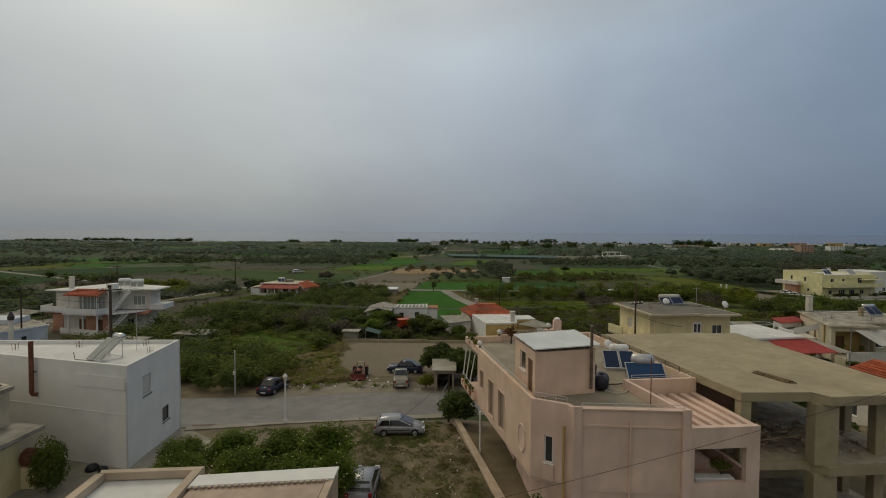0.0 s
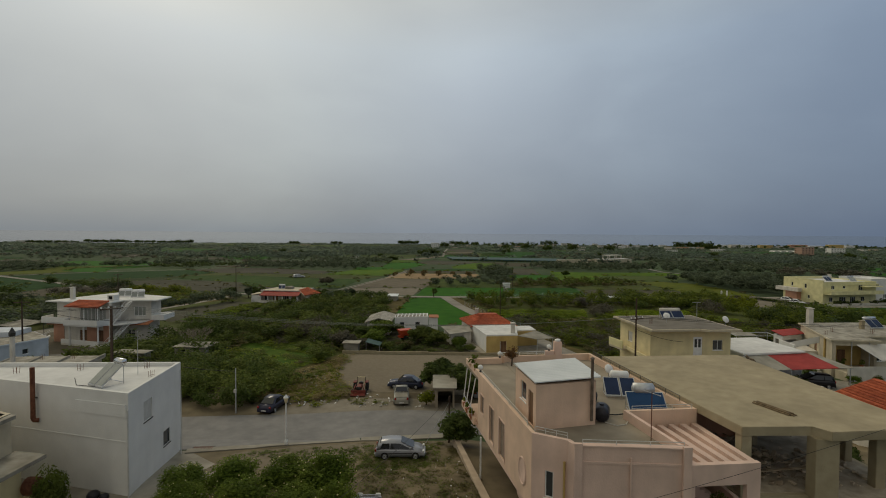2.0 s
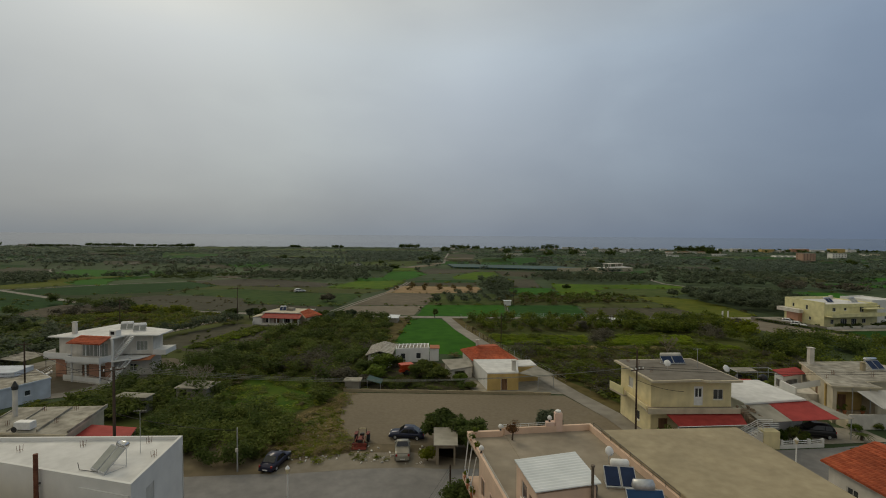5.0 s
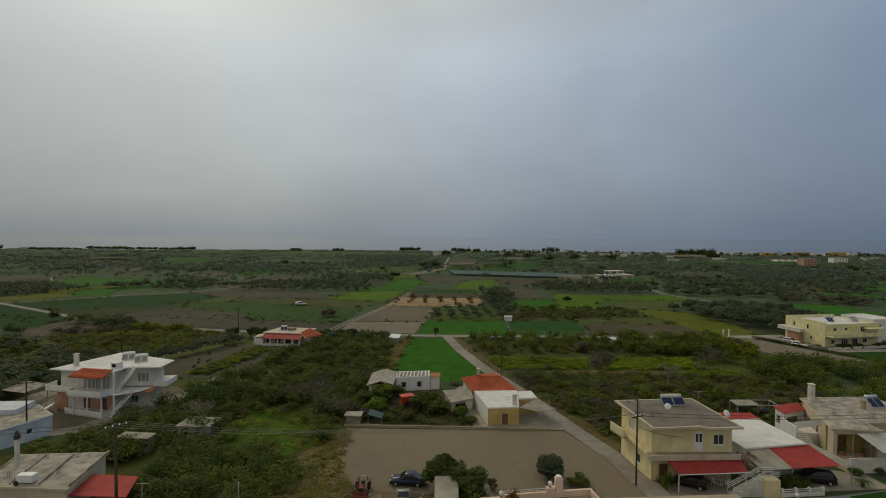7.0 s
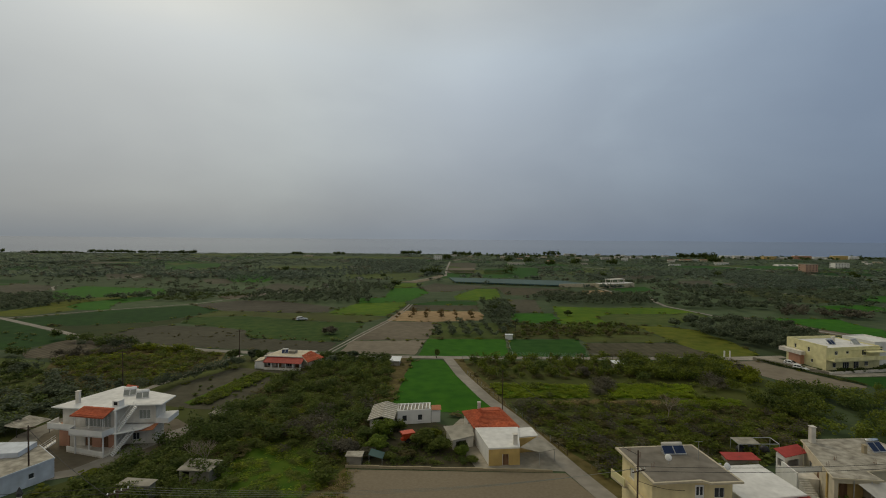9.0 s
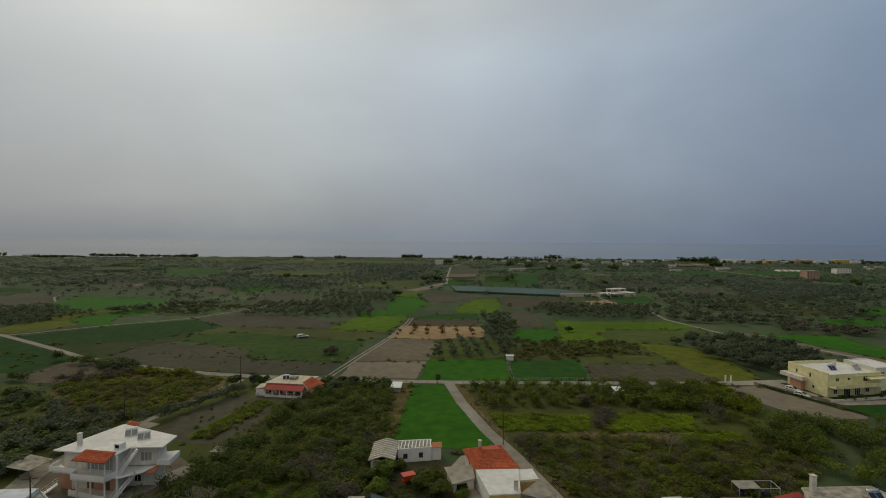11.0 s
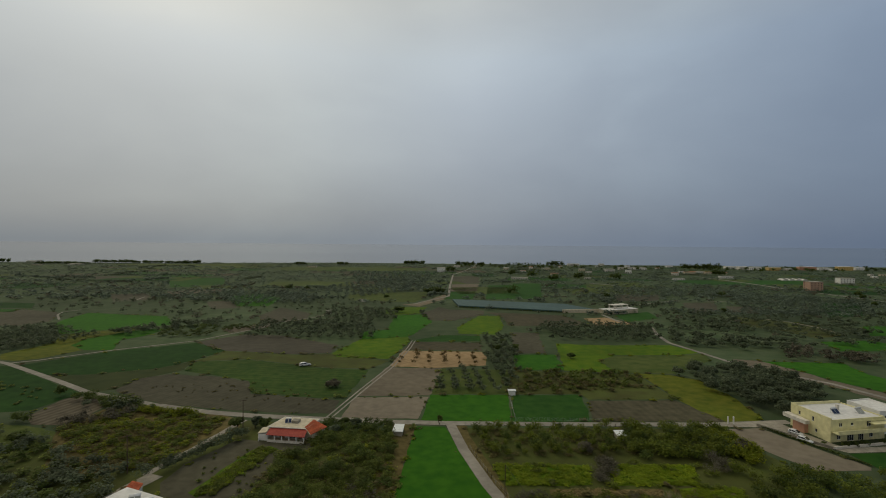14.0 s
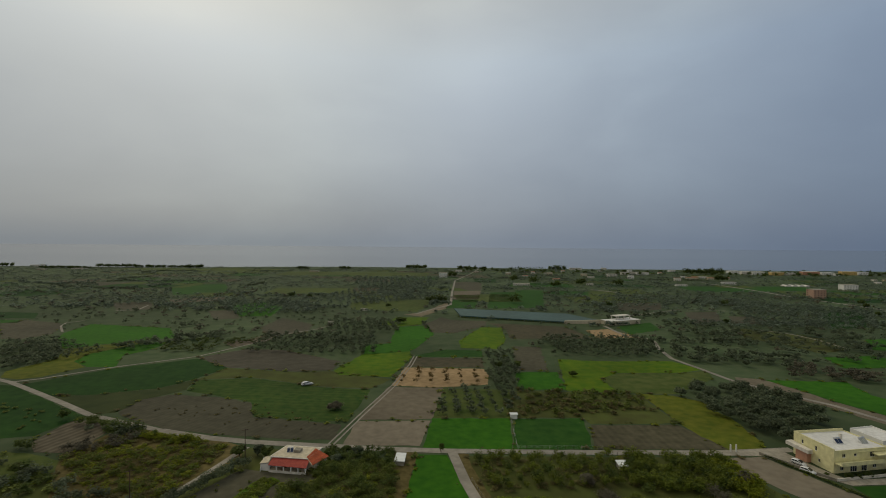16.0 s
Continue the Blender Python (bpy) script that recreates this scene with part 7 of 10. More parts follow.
# white low wing and carport between the houses
flat_house("white_wing", "low white wing with a flat roof beside the yellow house", [(38.4, 62.6), (47.0, 64.2), (46.2, 72.4), (37.4, 71.4)], -2.1, 1.9, WHITE, {0: [(0.6, 2.0, 0.9, 2.1, "glass")]}, roof=ROOF_WHITE, over=0.25)
cp = thing("carport", "carport with red and grey sheet roof on thin posts", "carport")
part("grey_roof", slab4([(38.1, 58.6, 1.0), (42.2, 59.3, 1.0), (41.6, 62.9, 1.85), (37.6, 62.2, 1.85)], 0.06), SHEET_OLD, cp, "grey corrugated sheet")
part("red_roof", slab4([(42.25, 59.3, 1.0), (48.6, 60.1, 1.0), (47.6, 64.2, 1.85), (41.65, 62.9, 1.85)], 0.06), RED_CLOTH, cp)
part("pale_edge", slab4([(48.65, 60.1, 1.0), (50.6, 60.4, 0.95), (48.4, 64.4, 1.85), (47.65, 64.2, 1.85)], 0.06), SHEET_OLD, cp)
for x, y in ((42.3, 59.5), (50.4, 60.6), (38.3, 58.8)):
    part("post", rod((x, y, -1.85), (x, y, 0.93), 0.06), METAL, cp)
part("yard", drape([(27, 57.3), (55, 60), (55, 64), (48.5, 66), (38, 62.3), (27, 61)], 0.06), SIDEWALK, cp)
fe = thing("white_fence", "low white wall with rails before the shrubs", "fence")
part("low_wall", slab4([(39.7, 57.7, -1.35), (45.2, 58.3, -1.35), (45.2, 58.5, -1.35), (39.7, 57.9, -1.35)], 0.5), WHITE, fe)
for k in range(4):
    x = 39.8 + 1.75 * k
    part("pillar", box(x, x + 0.3, 57.7 + 0.19 * k, 58.0 + 0.19 * k, -1.85, -0.75, 0.02), WHITE, fe)
    if k < 3:
        for h_ in (-1.15, -0.92):
            part("rail", rod((x + 0.3, 57.85 + 0.19 * k, h_), (x + 1.75, 58.04 + 0.19 * k, h_), 0.05, seg=6), WHITE_PAINT, fe)

def shed(pts, z0, z1, material, roof, label, open_front=False, hole=(0.5, 1.6, 0.1, 1.9)):
    s = thing("shed", label, "shed")
    pts = ccw(pts)
    walls(s, pts, z0, z1, material, {0: [(*hole, "open")]} if open_front else {}, th=0.12)
    q = inset(pts, -0.25)
    part("roof", prism(q, z1 + 0.003, z1 + 0.1), roof, s)
    return s


# cream house with a slanted awning
rh = flat_house("cream_house", "cream raised bungalow with a flat cement roof", [(53.0, 66.9), (58.6, 66.3), (58.6, 68.9), (71, 71), (69, 80), (57.6, 79.2)], -2.3, 2.9, CREAM, {0: [(0.5, 5.3, 1.45, 4.6, "open")], 5: [(3.0, 4.2, 2.0, 3.5, "glass"), (6.4, 7.4, 1.8, 4.0, "wood")], 2: [(2, 4, 1.8, 3.4, "glass")]}, roof=OLD_ROOF, over=0.35)
part("red_canopy", slab4([(52.5, 75.9, 1.75), (57.3, 77.7, 1.75), (57.4, 80.2, 2.1), (52.3, 78.4, 2.1)], 0.07), RED_CLOTH, rh)
walls(rh, [(52.8, 76.4), (56.6, 77.8), (56.8, 79.8), (52.6, 78.2)], -2.4, 1.6, WHITE, {0: [(0.6, 3.2, 2.1, 3.3, "open")], 3: [(0.3, 1.5, 2.1, 3.3, "open")]}, th=0.15)
part("stair_wall", slab4([(51.9, 73.6, 1.2), (52.1, 73.6, 1.2), (55.0, 71.2, 2.7), (54.8, 71.2, 2.7)], 0.9), WHITE, rh)
part("terrace", prism([(51.9, 72.2), (54.8, 71.9), (56.1, 76.1), (52.2, 76.1)], -2.4, 0.3), WHITE_WARM, rh)
part("terrace_parapet", prism([(51.7, 72.2), (51.9, 72.2), (52.2, 76.1), (52.0, 76.1)], -2.4, 1.1), WHITE, rh)
part("porch_back_wall", prism([(53.6, 69.0), (58.3, 68.5), (58.3, 68.7), (53.6, 69.2)], -0.85, 2.88), OCHRE, rh, "brown back wall of the porch")
part("porch_inner_floor", prism([(53.3, 67.1), (58.4, 66.6), (58.3, 68.5), (53.6, 69.0)], -1.1, -0.88), CREAM, rh)
part("back_door", prism([(55.2, 68.8), (56.2, 68.7), (56.2, 68.64), (55.2, 68.74)], -0.86, 1.3), WOOD, rh)
for x_, y_ in ((55.4, 66.55), (57.6, 66.3)):
    part("porch_post", rod((x_, y_, -0.86), (x_, y_, 2.85), 0.06), METAL, rh)
for k, (x_, y_) in enumerate(((54.0, 67.4), (54.9, 67.2), (57.2, 67.0))):
    p = thing("potted_plant", "green plant in a terracotta pot on the porch", "plant", pose(x_, y_, -0.88), "porch plants")
    part("pot", lathe([(0.16, 0), (0.24, 0.36), (0.27, 0.36), (0.27, 0.44), (0.2, 0.44)], 12), TERRACOTTA, p)
    part("leaves", quads_mesh("leaves", crown(200, 0.1, 0.4, 0.5, 9, 90 + k) + np.array([0, 0, 0.85])), LEAF_SCRUB, p)
part("porch_floor", prism([(53.2, 64.4), (60.8, 64.8), (60.8, 66.6), (53.2, 66.5)], -2.3, -0.9), CREAM, rh)
part("porch_wall", prism([(53.2, 64.3), (61.0, 64.7), (61.0, 64.9), (53.2, 64.5)], -2.3, 0.0), WHITE_WARM, rh)
a2 = thing("awning", "slanted white cloth awning over the porch", "awning")
part("cloth", slab4([(55.6, 66.1, 2.6), (60.2, 66.7, 2.6), (61.6, 64.6, 1.0), (57.2, 63.9, 1.0)], 0.05), WHITE_WARM, a2)
part("side_bar", rod((57.2, 63.9, 0.98), (55.6, 66.1, 2.58), 0.04), METAL, a2)
chimney(rh, 58.4, 78.4, 3.1, 2.4, 0.7)
chimney(rh, 63.5, 74.6, 3.1, 1.1, 0.5, CONCRETE)
solar_heater(66.0, 74.6, 3.14, 8, 2, CELL, STEEL, 1.1, "solar water heater with two blue collectors")
am = thing("tv_antenna", "tv antenna on a tall thin mast", "antenna", pose(67.0, 72.6, 3.1))
part("mast", rod((0, 0, 0), (0, 0, 5.6), 0.035), METAL, am)
part("boom", rod((-0.7, 0, 4.9), (0.7, 0.15, 4.9), 0.02), METAL, am)
rebars(rh, [(54.5, 70), (54.5, 75), (57, 72), (62, 71)], 3.1, 0.7)
stp = bmesh.new()
for k in range(12):
    bx(stp, 51.9, 53.3, 68.6 + 0.3 * k, 68.9 + 0.3 * k, -2.3, -2.1 + 0.2 * k)
part("outside_stair", stp, WHITE_WARM, rh)
shed([(46.8, 81.4), (52.0, 81.5), (52.2, 83.9), (47.2, 84.0)], -2.8, -1.2, SHEET_OLD, RED_CLOTH, "low shed with a red sheet roof")
mcn = thing("metal_canopy", "open metal canopy frame over farm gear", "canopy")
for x, y in ((51.2, 85.8), (54.8, 85.9), (58.4, 86.0), (51.4, 88.6), (58.6, 88.8)):
    part("post", rod((x, y, -2.75), (x, y, -0.4), 0.06), METAL, mcn)
for p, q in (((51.2, 85.8, -0.4), (58.4, 86.0, -0.4)), ((51.4, 88.6, -0.4), (58.6, 88.8, -0.4)), ((51.2, 85.8, -0.4), (51.4, 88.6, -0.4)), ((58.4, 86.0, -0.4), (58.6, 88.8, -0.4))):
    part("beam", rod(p, q, 0.06), METAL, mcn)
part("roof_sheet", slab4([(51.2, 85.8, -0.3), (55.0, 85.9, -0.3), (55.2, 88.7, -0.3), (51.4, 88.6, -0.3)], 0.05), SHEET_OLD, mcn)
for x in (52.4, 54.4, 56.6):
    gm = thing("farm_gear", "dark covered farm gear under the canopy", "farm gear", pose(x, 87.2, land(87.2)), "farm gear")
    part("cover", lathe([(0.8, 0), (0.85, 0.7), (0.6, 1.3), (0.15, 1.5)], 10), PLASTIC_BLACK, gm, smooth=True)
field("lawn", [(48, 58), (64, 62), (66, 58), (50, 54)], F_DEEP, "green lawn before the cream house", 0.07, category="lawn")


def tile_plane(house, a, b, c, d, name="tiles"):
    """Rounded clay tiles laid in overlapping courses over a roof plane: eave a to b, ridge d to c."""
    a, b, c, d = map(Vector, (a, b, c, d))
    n = (b - a).cross(d - a).normalized()
    cols, rows_ = max(4, int((b - a).length / 0.27)), max(3, int((d - a).length / 0.42))
    sub = 3
    bm = bmesh.new()
    for r in range(rows_):
        v0, v1 = r / rows_, (r + 1.12) / rows_
        lines = []
        for v, lift in ((v0, 0.06), (min(v1, 1.0), 0.0)):
            l, rr = a.lerp(d, v), b.lerp(c, v)
            lines.append([bm.verts.new(l.lerp(rr, k / (cols * sub)) + n * (lift + 0.07 * abs(math.sin(math.pi * k / sub)))) for k in range(cols * sub + 1)])
        for k in range(cols * sub):
            bm.faces.new((lines[0][k], lines[0][k + 1], lines[1][k + 1], lines[1][k]))
    bmesh.ops.recalc_face_normals(bm, faces=bm.faces[:])
    ob = part(name, bm, TILE, house)
    ob["kind"] = "stuff"
    base = slab4([a, b, c, d], 0.12)
    part("roof_board", base, TILE, house)
    return ob


# tile-roofed house by the carport
tr = thing("tiled_house", "low house with an orange clay tile roof", "house")
walls(tr, [(37.7, 40.9), (47.4, 41.5), (47.0, 47.6), (37.3, 47.3)], -1.9, 1.42, WHITE_WARM, {3: [(2, 3.2, 0.9, 2.1, "glass")]})
tile_plane(tr, (36.9, 47.9, 1.45), (37.4, 40.4, 1.45), (42.8, 40.8, 3.2), (42.4, 48.2, 3.2))
tile_plane(tr, (48.0, 41.1, 1.45), (47.6, 48.4, 1.45), (42.4, 48.2, 3.19), (42.8, 40.8, 3.19))
part("gable", slab4([(37.4, 47.45, 1.43), (47.0, 47.75, 1.43), (42.4, 47.6, 3.0), (42.3, 47.6, 3.0)], 0.02), WHITE_WARM, tr)

# two-storey white and salmon house with an outside stair
lh = thing("white_balcony_house", "white and salmon two-storey house with balconies", "house")
LHu = [(-68.6, 86.6), (-58.6, 85.6), (-58.4, 88.2), (-53.2, 88.8), (-53.6, 92.6), (-65.2, 97.2)]
walls(lh, LHu, 1.15, 4.6, WHITE_WARM, {0: [(4.4, 9.4, 0.15, 2.6, "curtain")], 2: [(2.3, 4.3, 0.7, 2.4, "curtain")], 5: [(3, 4.2, 0.8, 2.2, "glass")]})
LHg = [(-67.6, 86.9), (-58.6, 86.0), (-58.4, 88.2), (-53.4, 88.8), (-53.8, 92.4), (-64.8, 96.8)]
walls(lh, LHg, -2.8, 1.0, WHITE_WARM, {0: [(3.0, 5.0, 0.1, 2.4, "wood"), (6.2, 8.6, 0.1, 2.4, "wood")], 2: [(1.2, 2.4, 0.9, 2.2, "glass")]})
part("roof", prism([(-70.2, 86.0), (-57.8, 84.5), (-57.4, 87.5), (-51.6, 88.0), (-51.8, 93.0), (-65.7, 98.5)], 4.603, 4.8, bevel=0.02), WHITE, lh)
part("roof_deck", prism([(-69.8, 86.3), (-58.0, 84.9), (-57.6, 87.9), (-51.9, 88.4), (-52.1, 92.8), (-65.6, 98.1)], 4.804, 4.83), ROOF_WHITE, lh)
BALC = [(-71.0, 88.6), (-70.9, 85.9), (-65.1, 84.8), (-64.9, 83.1), (-58.4, 82.1), (-57.7, 84.3)]
part("balcony_slab", prism(BALC + [(-58.6, 85.9), (-68.7, 87.0)], 0.98, 1.15), WHITE, lh)
for (x0, y0), (x1, y1) in zip(BALC, BALC[1:]):
    d = Vector((x1 - x0, y1 - y0)).normalized()
    n_ = Vector((-d.y, d.x)) * 0.14
    part("balcony_parapet", prism([(x0, y0), (x1, y1), (x1 + n_.x, y1 + n_.y), (x0 + n_.x, y0 + n_.y)], 0.93, 2.02), WHITE, lh)
part("rear_balcony", prism([(-53.4, 88.8), (-51.0, 89.0), (-51.4, 93.2), (-53.6, 92.6)], 1.0, 1.9), WHITE, lh)
for x, y in ((-64.4, 83.9), (-61.6, 83.4), (-58.8, 82.9)):
    part("column", rod((x, y, -2.75), (x, y, 1.0), 0.14, seg=10), WHITE, lh)
    part("porch_post", rod((x, y, 2.0), (x, y, 4.3), 0.06), WHITE_PAINT, lh)
for q_ in ([(-70.3, 88.6), (-68.2, 88.4), (-67.7, 86.88), (-69.6, 87.0)], [(-63.0, 86.4), (-61.2, 86.2), (-61.2, 85.9), (-63.0, 86.1)], [(-59.9, 86.08), (-58.7, 85.96), (-58.7, 85.7), (-59.9, 85.8)]):
    part("salmon_panel", prism(q_, -2.8, 0.98), SALMON, lh)
part("lower_canopy", slab4([(-70.6, 86.6, 0.6), (-67.4, 86.4, 0.6), (-67.4, 88.6, 0.95), (-70.6, 88.8, 0.95)], 0.08), TERRACOTTA, lh)
part("ground_terrace", prism([(-66.5, 84.6), (-58.4, 82.2), (-57.4, 85.4), (-66, 87)], -2.8, -2.3), WHITE_WARM, lh)
part("terrace_parapet", prism([(-66.5, 84.6), (-58.4, 82.2), (-58.4, 82.4), (-66.4, 84.8)], -2.297, -1.6), WHITE, lh)
tile_plane(lh, (-64.9, 83.3, 4.25), (-58.3, 82.2, 4.25), (-58.2, 85.0, 5.05), (-64.2, 85.9, 5.05), "porch_tiles")


def flight(house, p, q, z0, z1, width, n):
    """A straight stair of separate treads between two strings, with a rail on either side."""
    p, q = Vector(p), Vector(q)
    d = (q - p) / n
    side = Vector((-d.y, d.x)).normalized() * width / 2
    rise = (z1 - z0) / n
    for k in range(n):
        a_, b_ = p + d * k, p + d * (k + 1.05)
        part("stair_step", prism([tuple(a_ - side), tuple(b_ - side), tuple(b_ + side), tuple(a_ + side)], z0 + rise * (k + 1) - 0.07, z0 + rise * (k + 1)), WHITE_PAINT, house)
    for s_ in (-1, 1):
        e = side * s_ * 1.06
        e2 = side * s_ * 1.2
        part("stair_string", slab4([(*(p + e), z0 + 0.1), (*(p + e2), z0 + 0.1), (*(q + e2), z1 + 0.1), (*(q + e), z1 + 0.1)], 0.2), WHITE, house)
        b = bmesh.new()
        for k in range(0, n + 1, 3):
            c = p + d * k + side * s_ * 1.12
            rod((c.x, c.y, z0 + rise * k), (c.x, c.y, z0 + rise * k + 0.85), 0.02, seg=5, bm=b)
        c, c2 = p + side * s_ * 1.12, q + side * s_ * 1.12
        rod((c.x, c.y, z0 + 0.85), (c2.x, c2.y, z1 + 0.85), 0.03, seg=6, bm=b)
        part("stair_rail", b, WHITE_PAINT, house)


flight(lh, (-57.7, 83.2), (-55.5, 86.0), -2.65, 1.0, 1.1, 17)
flight(lh, (-57.6, 84.7), (-55.7, 87.0), 1.15, 4.7, 1.0, 16)
part("landing", prism([(-58.6, 84.0), (-57.2, 83.7), (-54.2, 86.0), (-53.4, 88.7), (-58.4, 88.1)], 0.85, 1.0), WHITE, lh)
part("stair_pillar", box(-57.75, -57.45, 84.2, 84.5, -2.7, 4.6), WHITE, lh)
part("roof_hatch", prism([(-59.6, 86.5), (-58.3, 86.3), (-58.1, 87.5), (-59.4, 87.7)], 4.833, 5.85), WHITE, lh)
# a solid dark panel for the window; the shade behind it is painted
part("hatch_window", prism([(-59.3, 86.46), (-58.6, 86.35), (-58.61, 86.29), (-59.31, 86.4)], 5.1, 5.65), ROOM_SHADE, lh)
chimney(lh, -67.0, 88.2, 4.8, 2.0, 0.6)
solar_heater(-60.2, 92.2, 4.84, 25, 2, CELL_DULL, WHITE_PAINT, 1.0, "solar water heater with two pale collectors", ph=1.25, tl=0.5, rad=0.33)
solar_heater(-56.9, 90.8, 4.84, 25, 2, CELL_DULL, WHITE_PAINT, 1.0, "solar water heater with two pale collectors", ph=1.25, tl=0.5, rad=0.33)
flight(lh, (-71.4, 84.6), (-69.6, 86.2), -2.8, -1.4, 1.0, 8)
tile_plane(lh, (-68.2, 101.0, 2.9), (-64.6, 99.8, 2.9), (-65.0, 102.6, 3.5), (-68.0, 103.6, 3.5), "rear_tiles")
part("rear_room", prism([(-68.0, 101.2), (-64.8, 100.1), (-65.1, 102.5), (-67.9, 103.3)], -2.9, 2.85), WHITE_WARM, lh)
part("lean_to", slab4([(-55.8, 86.0, 0.6), (-52.6, 86.8, 0.6), (-52.8, 89, 1.0), (-55.6, 88.4, 1.0)], 0.08), TERRACOTTA, lh)

lane("lane", [(-72.4, 119.4), (-74.4, 113.5), (-76, 106), (-78, 99), (-79, 92), (-77, 86)], 4.6, SIDEWALK, "cement drive behind the white house", 0.07)
cp = thing("carport", "grey sheet canopy on thin posts beside the drive", "carport")
part("roof_sheet", slab4([(-83.2, 90.6, -0.55), (-77.4, 89.2, -0.55), (-76.0, 93.2, -0.1), (-81.8, 95.0, -0.1)], 0.06), OLD_ROOF, cp)
for k in range(9):
    u = k / 8
    part("sheet_rib", rod((-83.2 + 5.8 * u, 90.6 - 1.4 * u, -0.53), (-81.8 + 5.8 * u, 95.0 - 1.8 * u, -0.08), 0.035, seg=5), OLD_ROOF, cp)
for x, y, z in ((-82.9, 90.8, -0.6), (-77.6, 89.5, -0.6), (-76.3, 93.0, -0.17), (-81.6, 94.7, -0.17), (-80.2, 90.2, -0.6)):
    part("post", rod((x, y, land(y)), (x, y, z), 0.05, seg=6), DARK_METAL, cp)
hut = thing("hut", "small grey garden hut with a pale sheet roof", "hut")
walls(hut, [(-48.7, 99.9), (-46.2, 99.4), (-45.8, 101.4), (-48.2, 102.0)], land(100) - 0.1, -1.2, OLD_ROOF, {0: [(0.8, 2.0, 0.2, 1.4, "open")]}, th=0.1)
part("roof_sheet", slab4([(-48.9, 99.7, -1.18), (-46.0, 99.2, -1.18), (-45.6, 101.5, -0.95), (-48.4, 102.2, -0.95)], 0.05), SHEET_OLD, hut)
# pale blue-white sheds by the lane
PALE_BLUE = plaster("pale_blue_plaster", (0.56, 0.6, 0.65))
bs = flat_house("pale_workshop", "pale blue-white low workshop with a flat roof", [(-76, 66), (-63.6, 68.6), (-61.0, 75.2), (-67, 79.6), (-78, 78)], -2.5, 0.5, PALE_BLUE, {1: [(3.6, 4.4, 1.3, 2.1, "glass")]}, roof=OLD_ROOF, over=0.1)
part("upper_room", prism([(-72, 74), (-66.5, 75), (-67, 79.2), (-73, 78.6)], 0.75, 1.5), PALE_BLUE, bs)
sl = flat_house("small_house", "small cream house with a weathered cement roof", [(-49.5, 51.6), (-40.1, 51.1), (-41.7, 59.4), (-51.6, 58.5)], -1.9, 1.7, CREAM, {0: [(4.0, 5.0, 0.9, 2.2, "glass"), (6.2, 7.0, 0.1, 2.2, "wood")]}, roof=OLD_ROOF, over=0.3)
part("red_canopy", slab4([(-40.2, 51.5, 0.9), (-34.2, 51.8, 0.6), (-35.6, 56.1, 0.7), (-40.6, 55.8, 1.1)], 0.08), RED_CLOTH, sl)
for k in range(3):
    part("roof_upstand", prism([(-49.9 + 3.2 * k, 51.6), (-49.75 + 3.2 * k, 51.6), (-51.6 + 3.3 * k, 58.7), (-51.75 + 3.3 * k, 58.7)], 1.925, 2.06 + 0.06 * k), OLD_ROOF, sl)
part("roof_rim", prism([(-41.5, 59.5), (-40.0, 51.3), (-39.85, 51.3), (-41.35, 59.6)], 1.925, 2.2), OLD_ROOF, sl)
rebars(sl, [(-47.5, 57.6), (-44, 58), (-43.2, 54), (-48, 53.2)], 1.92, 0.6)
for x, y in ((-34.4, 51.9), (-35.7, 55.9), (-37.2, 51.8)):
    part("canopy_post", rod((x, y, -1.85), (x, y, 0.5), 0.05), METAL, sl)
part("chimney", rod((-49.6, 56.0, 1.9), (-49.6, 56.0, 5.0), 0.25, seg=10), WHITE_WARM, sl)
part("chimney_cowl", lathe([(0.3, 5.0), (0.34, 5.4), (0.05, 6.0)], 8, at=(-49.6, 56, 0)), DARK_METAL, sl)
ac = thing("air_conditioner", "white air conditioner box on the roof", "air conditioner", pose(-45.2, 52.2, 1.93))
part("case", box(-0.9, 0.9, -0.45, 0.45, 0.1, 0.9, 0.04), WHITE_PAINT, ac)
part("grille", lathe([(0.3, -0.47), (0.3, -0.455)], 16), DARK_METAL, ac).matrix_basis = Matrix.Translation((0, 0, 0.5)) @ Matrix.Rotation(radians(-90), 4, "X") @ Matrix.Translation((0, 0, -0.92)) 


shed([(-40.7, 73.7), (-36.0, 73.5), (-35.7, 76.8), (-40.7, 77.4)], -2.4, -0.3, SHEET_OLD, SHEET_OLD, "low sheet-metal shed with a grey flat roof", True)
shed([(-46.4, 68.5), (-42.0, 68.2), (-41.9, 69.7), (-46.2, 70.1)], -2.2, 0.05, SHEET_OLD, SHEET_OLD, "small shed with a pale sheet roof")
shed([(-0.9, 52.6), (1.2, 52.6), (1.3, 57), (-1.0, 57)], -1.85, 0.5, GREY_ROOF, SHEET_OLD, "open cement garage shed among trees", True, (0.3, 1.9, 0.05, 2.0))
shed([(-17.0, 146.2), (-14.2, 146.0), (-14.2, 151.6), (-16.8, 151.8)], -3.2, -1.7, SHEET_OLD, SHEET, "small white hut with a pale sheet roof")
shed([(49.7, 145), (52.2, 145.3), (52.4, 149), (49.8, 148.8)], -3.2, -1.6, SHEET_OLD, SHEET, "small hut with a pale sheet roof in the orchard")
shed([(22.6, 188), (25.2, 188.2), (25.2, 190), (22.6, 190)], -3.8, -1.9, WHITE, SHEET, "tiny white hut at the edge of a field")
shed([(-16.6, 80.9), (-14.2, 80.8), (-14.2, 82.6), (-16.6, 82.6)], -2.7, -1.15, SHEET_OLD, OLD_ROOF, "small grey sheet-metal shed behind the wall")

